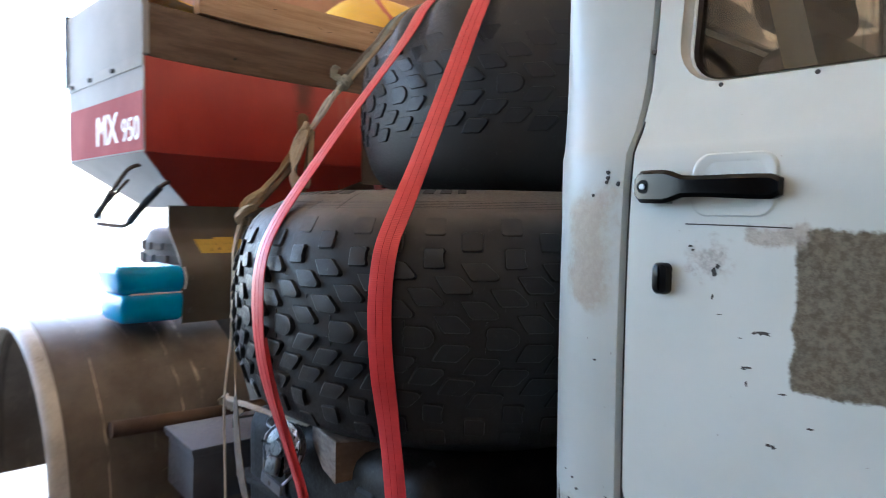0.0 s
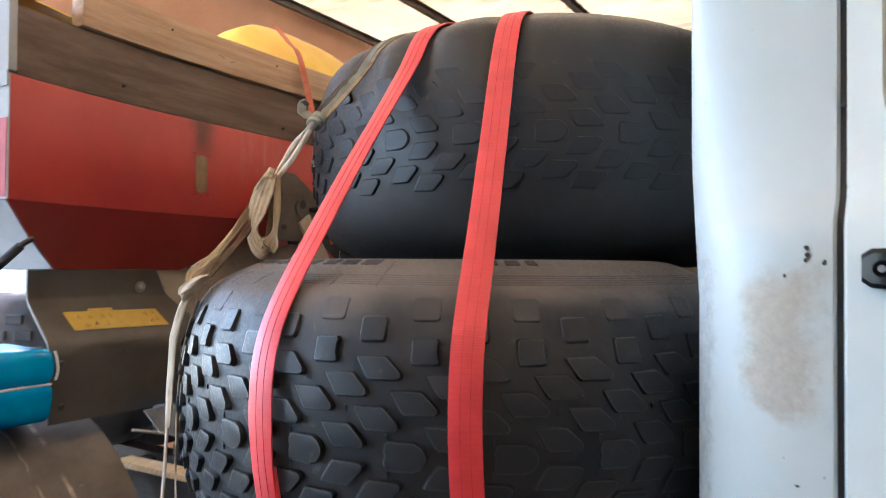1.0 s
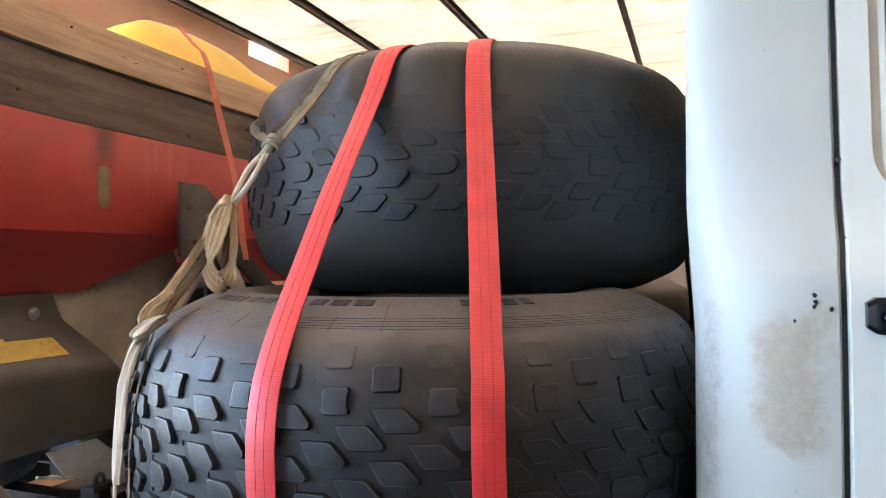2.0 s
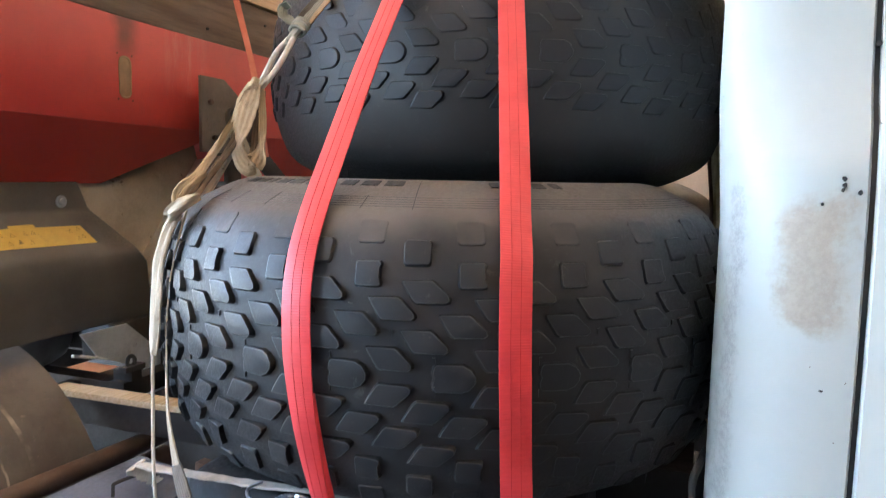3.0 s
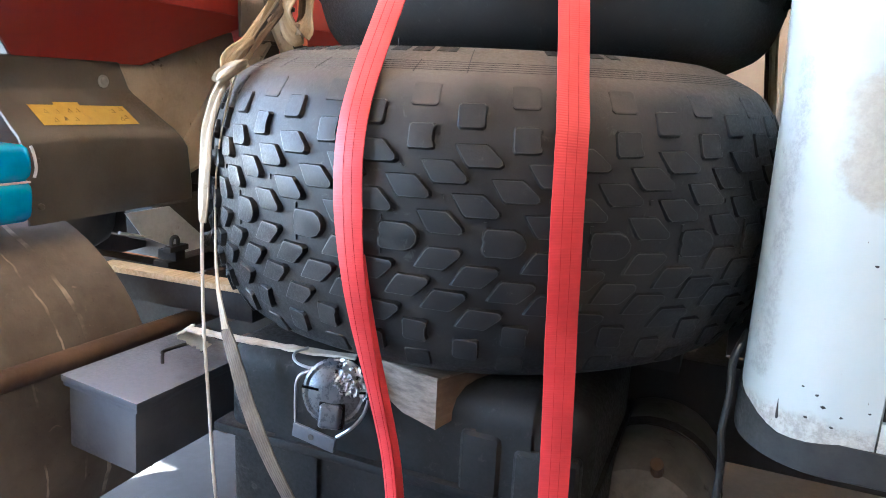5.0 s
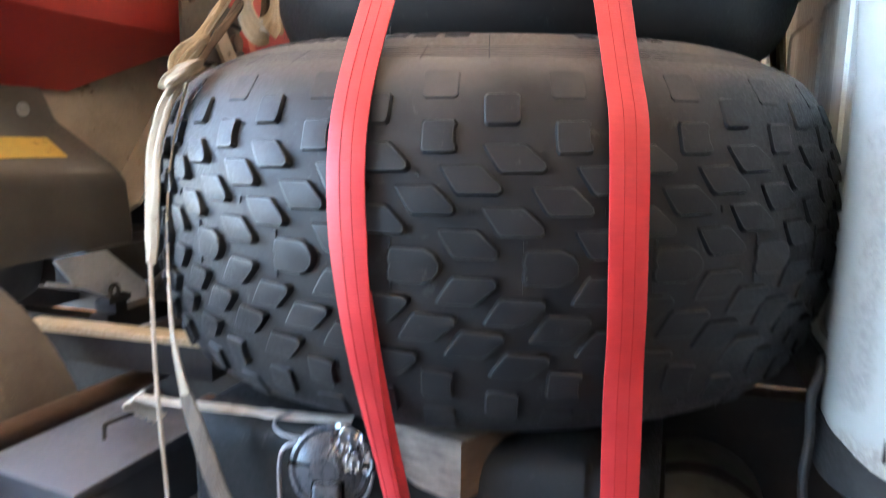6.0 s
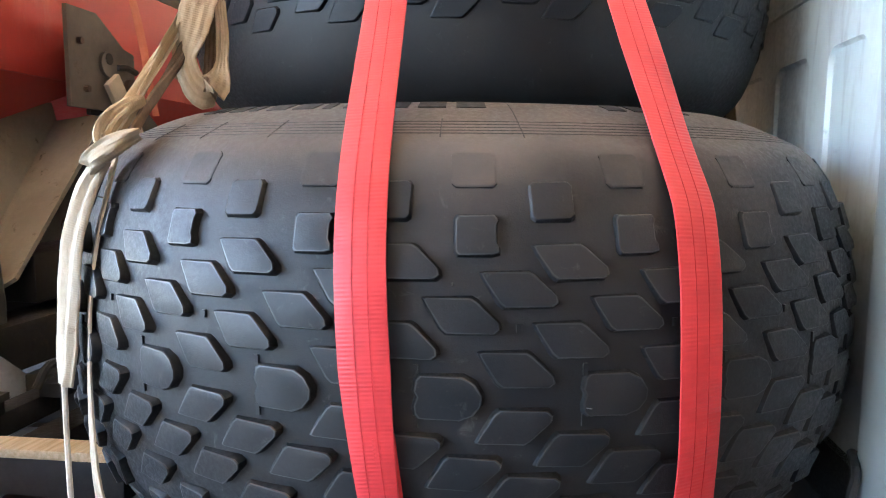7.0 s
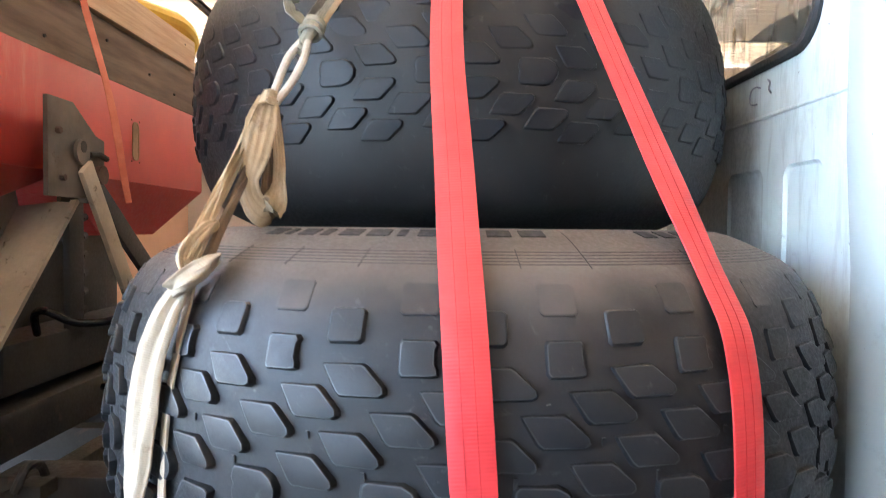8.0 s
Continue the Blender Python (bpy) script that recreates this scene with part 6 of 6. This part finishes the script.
def behind_cab():
    root = thing("air_vessel", "dusty dark grey vessel behind the cab", "vessel", (-0.95, 1.5, 0.6))
    bm = bmesh.new()
    pts = [(-0.95, 1.22, 0.60), (-0.95, 1.24, 0.60), (-0.95, 1.29, 0.60), (-0.95, 1.36, 0.60), (-0.95, 1.57, 0.60)]
    tube(bm, pts, 0.155, 28, lambda s: (0.45, 0.8, 0.97, 1, 1)[min(4, round(s * 4))])
    part("shell", bm, VESSEL, root)
    part("strap_band", tubed([(-0.95, 1.40, 0.60), (-0.95, 1.44, 0.60)], 0.159, 28), DARK_FRAME, root)
    part("fitting", tubed([(-0.93, 1.25, 0.72), (-0.93, 1.21, 0.76)], 0.014, 10), RUSTY, root)
    hose = thing("hose", "black rubber hose hanging behind the cab corner", "hose", (-0.82, 1.05, 0.9))
    part("pipe", tubed(spline([(-0.800, 1.14, 1.09), (-0.810, 1.10, 1.075), (-0.819, 1.09, 1.045), (-0.8165, 1.085, 0.985), (-0.821, 1.08, 0.92), (-0.815, 1.08, 0.85), (-0.815, 1.08, 0.70), (-0.80, 1.15, 0.60), (-0.86, 1.30, 0.56)], 6), 0.007, 10), SEAL, hose)
    line = thing("hydraulic_hose", "glossy black hydraulic hose lying on the stand", "hose", (-2.40, 1.80, 1.30))
    part("pipe", tubed(spline([(-2.50, 1.86, 1.27), (-2.47, 1.80, 1.325), (-2.42, 1.76, 1.342), (-2.36, 1.78, 1.312), (-2.30, 1.80, 1.310), (-2.25, 1.82, 1.318), (-2.20, 1.88, 1.29), (-2.22, 1.95, 1.20), (-2.30, 2.0, 1.10), (-2.40, 2.0, 1.10)], 6), 0.010, 10), BLACK, line)
    clutter = thing("cable_loom", "brown cables tied beside the cab's back panel", "cables", (-0.83, 1.9, 1.6))
    for k, (y, x) in enumerate(((1.86, -0.80), (1.89, -0.81), (1.93, -0.80))):
        part("cable", tubed(spline([(x, y, 0.9), (x - 0.01, y + 0.01, 1.2), (x + 0.005, y - 0.012, 1.45), (x - 0.012, y + 0.01, 1.68), (x + 0.015, y + 0.03, 1.86)], 6), 0.011, 8), RUSTY if k else WEB_OLD, clutter)


def blue_jug():
    root = thing("jerry_can", "blue plastic can lying on the truck mudguard", "can", (-2.57, 0.91, 1.115))
    def tier(y0, y1, z0, z1, seed):
        bm = bmesh.new()
        loops = []
        for i in range(9):
            s = i / 8
            bulge = 0.005 * math.sin(math.pi * s) ** 0.5
            g = 0.006 * (abs(2 * s - 1) ** 6)
            z = z0 + (z1 - z0) * s
            loop = []
            for u, v in rounded(-2.70 - bulge + g, -2.475 + bulge - g, y0 - bulge + g, y1 + bulge - g, 0.02, 4):
                d = 0.008 * noise.noise((u * 14 + seed, v * 14, z * 16))
                loop.append((u + d, v + 1.4 * d, z + 0.6 * d * (0 < i < 8) + (0.012 * noise.noise((u * 9, v * 9, seed)) if i == 8 else 0)))
            loops.append(loop)
        return loft(bm, loops)

    part("lower_tier", tier(0.822, 1.035, 1.116, 1.2140, 2.0), BLUE, root, "", 60)
    part("upper_tier", tier(0.812, 1.032, 1.2165, 1.308, 5.0), BLUE, root, "", 60)
    # White strips model the highlights along the can's fold and crumpled edge.
    part("seam_highlight", boxed((-2.69, -2.470), (0.850, 1.030), (1.2128, 1.2177), 0.002), TEXT_GLINT_WHITE, root, "white strip for the highlight between the two tiers")
    part("white_edge", tubed(spline([(-2.466, 1.036, 1.226), (-2.463, 1.041, 1.25), (-2.464, 1.038, 1.285), (-2.468, 1.034, 1.305)], 4), 0.0038, 6), TEXT_GLINT_WHITE, root, "white folded edge with its highlight")


def stowed_wheel():
    at = (-3.27, 1.545, 1.146)
    root = thing("small_tyre", "grey dusty tyre lying on the chassis behind the guard", "tyre", at)
    half = [(0.16, 0.20), (0.20, 0.262), (0.25, 0.283), (0.29, 0.279), (0.315, 0.262), (0.332, 0.225), (0.342, 0.16), (0.346, 0.08), (0.347, 0.0)]
    prof = half + [(r, -z) for r, z in half[-2::-1]] + [half[0]]
    bm = bmesh.new()
    lathe(bm, prof, 64, at)
    bmesh.ops.remove_doubles(bm, verts=bm.verts, dist=0.0005)
    part("carcass", bm, RUBBER_GREY, root, "", 50)
    for row, z in enumerate((0.20, 0.145, 0.09, 0.035, -0.02)):
        r = 0.336 if z > 0.19 else 0.345
        for k in range(9, 21):
            m = Matrix.Translation((at[0], at[1], at[2] + z)) @ Matrix.Rotation(2 * math.pi * (k + 0.4 * row) / 24, 4, "Z")
            b = bmesh.new()
            box(b, (r - 0.01, r + 0.008), (-0.030, 0.030), (-0.017, 0.017), 0.003, m, 1)
            part("lug", b, RUBBER_GREY, root)


def shutter_levers(root):
    part("lever", tubed(spline([(-2.54, 1.012, 1.612), (-2.57, 0.985, 1.585), (-2.62, 0.945, 1.52), (-2.684, 0.914, 1.455), (-2.76, 0.90, 1.447), (-2.889, 0.875, 1.453)], 6), 0.0075, 8), RUSTY, root)
    part("grip", tubed(spline([(-2.565, 0.99, 1.59), (-2.62, 0.945, 1.52), (-2.675, 0.918, 1.462)], 5), 0.013, 10), DARK_FRAME, root, "dark rubber grip")
    part("lever", tubed(spline([(-2.60, 0.935, 1.672), (-2.63, 0.90, 1.652), (-2.668, 0.868, 1.590), (-2.76, 0.86, 1.53), (-2.858, 0.855, 1.478)], 6), 0.0075, 8), RUSTY, root)
    part("grip", tubed(spline([(-2.70, 0.864, 1.57), (-2.76, 0.86, 1.53), (-2.85, 0.856, 1.482)], 5), 0.012, 10), DARK_FRAME, root, "dark rubber grip")
    part("stop_plate", boxed((-2.92, -2.84), (0.870, 0.878), (1.47, 1.51), 0.003), STEEL, root)
    part("stop_arm", tubed([(-2.88, 0.876, 1.50), (-2.88, 0.99, 1.63)], 0.006, 8), RUSTY, root)


def wrap(root, k, axis, radius, turns, wide, material, seed):
    """A tight knot: short bands wound round a bundle at k along axis."""
    axis = Vector(axis).normalized()
    side = axis.cross(Vector((0.2, -0.9, 0.1))).normalized()
    up = axis.cross(side)
    rnd = random.Random(seed)
    for i in range(turns):
        tip = (axis + side * rnd.uniform(-0.35, 0.35) + up * rnd.uniform(-0.35, 0.35)).normalized()
        mid = Vector(k) + axis * (i - (turns - 1) / 2) * wide * 0.8
        rr = radius * rnd.uniform(0.9, 1.15)
        pts = []
        for j in range(9):
            q = 2 * math.pi * j / 8
            p = (side * math.cos(q) * 1.15 + up * math.sin(q)) * rr
            pts.append(mid + p - axis * p.dot(tip) * 1.0)
        part("knot_turn", ribbon(pts, [tip] * 9, wide, 0.005, 4, 0.12, seed + i), material, root)


def pleated(pts, across, widths, depth, folds, seed, n=8):
    """Webbing crushed into lengthwise pleats: a closed, wavy section of changing width along a curve."""
    rnd = random.Random(seed)
    c, w = spline(pts, n), spline([Vector(a).normalized() for a in across], n)
    phase, drift = rnd.uniform(0, 6), rnd.uniform(-2.5, 2.5)
    bm = bmesh.new()
    uv = bm.loops.layers.uv.new("band")
    m, rows, runs, run = 28, [], [], 0.0
    for i, q in enumerate(c):
        d = (c[min(i + 1, len(c) - 1)] - c[max(i - 1, 0)]).normalized()
        a = (w[i] - d * w[i].dot(d)).normalized()
        nrm = d.cross(a)
        run += (q - c[i - 1]).length if i else 0
        runs.append(run)
        k = i / n
        lo = min(int(k), len(widths) - 2)
        half = (widths[lo] + (widths[lo + 1] - widths[lo]) * (k - lo)) / 2
        row = []
        for j in range(m):
            g = 2 * math.pi * j / m
            u = math.cos(g)
            crumple = 0.30 * math.sin(folds * math.pi * u + phase + drift * k * 0.6) + 0.16 * math.sin(2.3 * folds * u + 1.7 * phase - drift * k)
            crumple += 0.25 * noise.noise((u * 2.5, k * 1.7, seed * 0.37))
            lift = depth * (0.5 * math.copysign(abs(math.sin(g)) ** 0.6, math.sin(g)) + crumple)
            row.append(bm.verts.new(q + a * half * u * (1 + 0.06 * noise.noise((k * 3, u, seed))) + nrm * lift))
        rows.append(row)
    for i in range(len(rows) - 1):
        for j in range(m):
            k = (j + 1) % m
            f = bm.faces.new((rows[i][j], rows[i][k], rows[i + 1][k], rows[i + 1][j]))
            across_at = [0.5 - 0.5 * math.cos(2 * math.pi * x / m) for x in (j, k, k, j)]
            for loop, x, v in zip(f.loops, across_at, (runs[i], runs[i], runs[i + 1], runs[i + 1])):
                loop[uv].uv = (x, v)
    bm.faces.new(rows[0])
    bm.faces.new(rows[-1][::-1])
    return bm


def old_strap():
    root = thing("old_strap", "frayed tan webbing strap knotted beside the tyres", "strap", (-1.75, 0.92, 1.5))
    # from the top tyre down to the first knot
    a = [(-1.50, 1.62, 2.135), (-1.508, 1.44, 2.132), (-1.54, 1.33, 2.085), (-1.585, 1.245, 2.00), (-1.616, 1.195, 1.932), (-1.636, 1.155, 1.878)]
    top_across = [(1, 0.1, 0), (1, 0.15, 0), (0.9, 0.3, 0.2), (0.7, 0.5, 0.4), (0.6, 0.6, 0.4), (0.6, 0.6, 0.4)]
    for aside, wide, lift, material in ((-0.011, 0.013, 0.003, WEB_DIRTY), (0.0, 0.014, 0.006, WEB_GREEN), (0.010, 0.010, 0.004, WEB_OLD)):
        part("upper_webbing", ribbon(a, top_across, wide, 0.004, 8, 0.2, int(1000 * lift), clear_of_tyres(lift), aside, 0, None), material, root, "thin strand of the webbing")
    k = Vector((-1.640, 1.148, 1.868))
    line = Vector((-0.05, -0.10, -0.14))
    wrap(root, k, line, 0.014, 2, 0.016, WEB_GREEN, 4)
    part("loose_end", ribbon([k, k + Vector((-0.018, -0.012, 0.014)), k + Vector((-0.030, -0.016, 0.022)), k + Vector((-0.032, -0.012, 0.040)), k + Vector((-0.020, -0.010, 0.046))], [(0, 0.5, 0.5), (0.3, 0.6, 0.5), (0.5, 0.6, 0), (0.5, 0.6, 0), (0.5, 0.6, 0)], 0.020, 0.003, 5, 0.2, 3), WEB_GREEN, root)
    part("throat", tubed(spline([k + line * 0.02, k + line * 0.16, k + line * 0.30], 4), 0.011, 9, lambda s: 1 - 0.35 * s), WEB_GREEN, root)
    # twin cords to the bunched webbing
    for o in (-0.008, 0.009):
        pts = [(-1.648 + o * 0.6, 1.128, 1.842), (-1.656 + o * 1.4, 1.105, 1.812), (-1.668 + o * 1.2, 1.085, 1.772), (-1.682 + o * 0.4, 1.066, 1.735)]
        part("cord", tubed(spline(pts, 5), 0.0062, 9), CORD, root, "twisted pale cord")
    # wide webbing crushed into pleats, from the cords down to the second knot
    flat, steep = (0.86, 0.42, 0.25), (0.80, -0.10, 0.60)
    main = [(-1.680, 1.066, 1.748), (-1.692, 1.050, 1.712), (-1.708, 1.032, 1.662), (-1.722, 0.996, 1.606), (-1.731, 0.950, 1.552), (-1.735, 0.905, 1.508)]
    lie = [flat, flat, flat, (0.84, 0.30, 0.4), (0.84, 0.20, 0.45), flat]
    part("crushed_webbing", pleated([Vector(p) + Vector((-0.007, -0.008, 0.003)) for p in main], lie, (0.011, 0.018, 0.015, 0.017, 0.022, 0.018), 0.012, 2, 31), WEB_OLD, root, "pleated tan webbing")
    part("crushed_webbing", pleated([Vector(p) + Vector((0.008, 0.004, -0.003)) for p in main[1:]], lie[1:], (0.012, 0.014, 0.015, 0.016, 0.012), 0.010, 1, 37), WEB_BROWN, root, "dark brown strand")
    part("strand", ribbon([Vector(p) + Vector((0.002, -0.010, 0.002)) for p in main[1:]], [flat, flat, steep, steep, flat], 0.003, 0.003, 7, 0.08, 35), WEB_PALE, root, "thin pale strand")
    # broad fold that pinches, drops into a lobe and climbs back behind
    fold = [(-1.684, 1.052, 1.742), (-1.688, 1.036, 1.705), (-1.694, 1.022, 1.660), (-1.702, 1.018, 1.622), (-1.698, 1.022, 1.594), (-1.684, 1.030, 1.578), (-1.672, 1.040, 1.590), (-1.667, 1.050, 1.622), (-1.670, 1.058, 1.672), (-1.679, 1.066, 1.735)]
    sizes = (0.6, 1.0, 0.9, 0.62, 0.70, 1.0, 0.86, 0.42, 0.34, 0.3)
    part("hanging_loop", ribbon(fold, [flat, flat, flat, steep, (0.7, 0.2, 0.68), (0.72, 0.3, 0.62), (0.55, 0.55, 0.6), steep, flat, flat], 0.046, 0.004, 8, 0.05, 41, None, 0, 0, lambda q: sizes[min(8, int(q * 9))] * (1 - (q * 9) % 1) + sizes[min(9, int(q * 9) + 1)] * ((q * 9) % 1) if q < 1 else 0.3), WEB_OLD, root)
    part("hanging_loop", ribbon([(-1.690, 1.060, 1.735), (-1.704, 1.046, 1.68), (-1.712, 1.036, 1.63), (-1.708, 1.034, 1.592), (-1.694, 1.040, 1.580), (-1.684, 1.050, 1.60), (-1.682, 1.060, 1.66), (-1.682, 1.068, 1.73)], [flat, flat, steep, steep, steep, flat, flat, flat], 0.022, 0.004, 7, 0.06, 43), WEB_BROWN, root, "brown inner loop")
    part("collar", ribbon([(-1.672, 1.048, 1.740), (-1.682, 1.042, 1.743), (-1.692, 1.050, 1.739), (-1.688, 1.068, 1.736)], [(0.3, 0.4, 0.9)] * 4, 0.022, 0.005, 5, 0.1, 9), WEB_OLD, root)
    # second knot: a fat rolled turn lying across the bundle and a smaller one bulging above it
    roll = (-0.35, -0.25, 0.90)
    part("knot_turn", pleated([(-1.760, 0.912, 1.474), (-1.757, 0.890, 1.480), (-1.741, 0.877, 1.490), (-1.722, 0.880, 1.503), (-1.712, 0.896, 1.512), (-1.716, 0.916, 1.514)], [roll] * 6, (0.012, 0.022, 0.027, 0.026, 0.021, 0.012), 0.013, 1, 52), WEB_PALE, root, "rolled turn of the knot")
    part("knot_turn", pleated([(-1.742, 0.908, 1.496), (-1.748, 0.898, 1.512), (-1.743, 0.907, 1.532), (-1.731, 0.926, 1.550), (-1.722, 0.948, 1.560)], [flat] * 5, (0.010, 0.018, 0.020, 0.015, 0.006), 0.012, 1, 57), WEB_OLD, root, "soft bulge of webbing over the knot")
    # broad hanging tail with a soft crease, and the strip that runs on down behind it
    tail = [(-1.742, 0.893, 1.488), (-1.766, 0.890, 1.450), (-1.788, 0.890, 1.39), (-1.800, 0.893, 1.32), (-1.807, 0.895, 1.26), (-1.812, 0.896, 1.211)]
    out = [(0.9, 0.0, 0.3), (0.90, -0.30, 0.1), (0.88, -0.45, 0), (0.88, -0.47, 0), (0.86, -0.50, 0), (0.86, -0.50, 0)]
    part("tail", pleated(tail, out, (0.022, 0.040, 0.054, 0.058, 0.052, 0.030), 0.007, 2, 12), WEB_PALE, root, "broad frayed tail")
    low = [(-1.742, 0.915, 1.49), (-1.752, 0.898, 1.42), (-1.766, 0.890, 1.33), (-1.772, 0.888, 1.22), (-1.764, 0.880, 1.10), (-1.735, 0.866, 1.01), (-1.70, 0.850, 0.955), (-1.655, 0.835, 0.87), (-1.60, 0.83, 0.77), (-1.55, 0.87, 0.62)]
    turned = [(0.7, -0.6, 0), (0.6, -0.7, 0), (0.6, -0.7, 0), (0.65, -0.7, 0), (0.8, -0.6, 0), (0.9, -0.3, 0), (0.95, -0.1, 0), (1, 0, 0), (1, 0, 0), (1, 0, 0)]
    part("lower_webbing", ribbon(low[:6], turned[:6], 0.026, 0.003, 8, 0.06, 13, None, 0, 0, lambda q: 0.6 + 0.4 * q), WEB_PALE, root, "pale strip of the webbing")
    part("lower_webbing", ribbon(low[5:], turned[5:], 0.034, 0.003, 8, 0.06, 13), WEB_DIRTY, root, "dirty lower webbing")
    part("cord", tubed(spline([(-1.812, 0.896, 1.22), (-1.802, 0.882, 1.12), (-1.778, 0.855, 1.00), (-1.766, 0.85, 0.85), (-1.760, 0.85, 0.70), (-1.755, 0.86, 0.55)], 6), 0.0036, 7), CORD, root)


ground()
shed()
cab()
hopper()
tarpaulin()
hopper_strap()
spreader_frame()
gear_hood()
chassis()
loose_slat()
tool_box()
fuel_tank()
work_lamp()
behind_cab()
blue_jug()
stowed_wheel()
straps()
old_strap()
tyres()
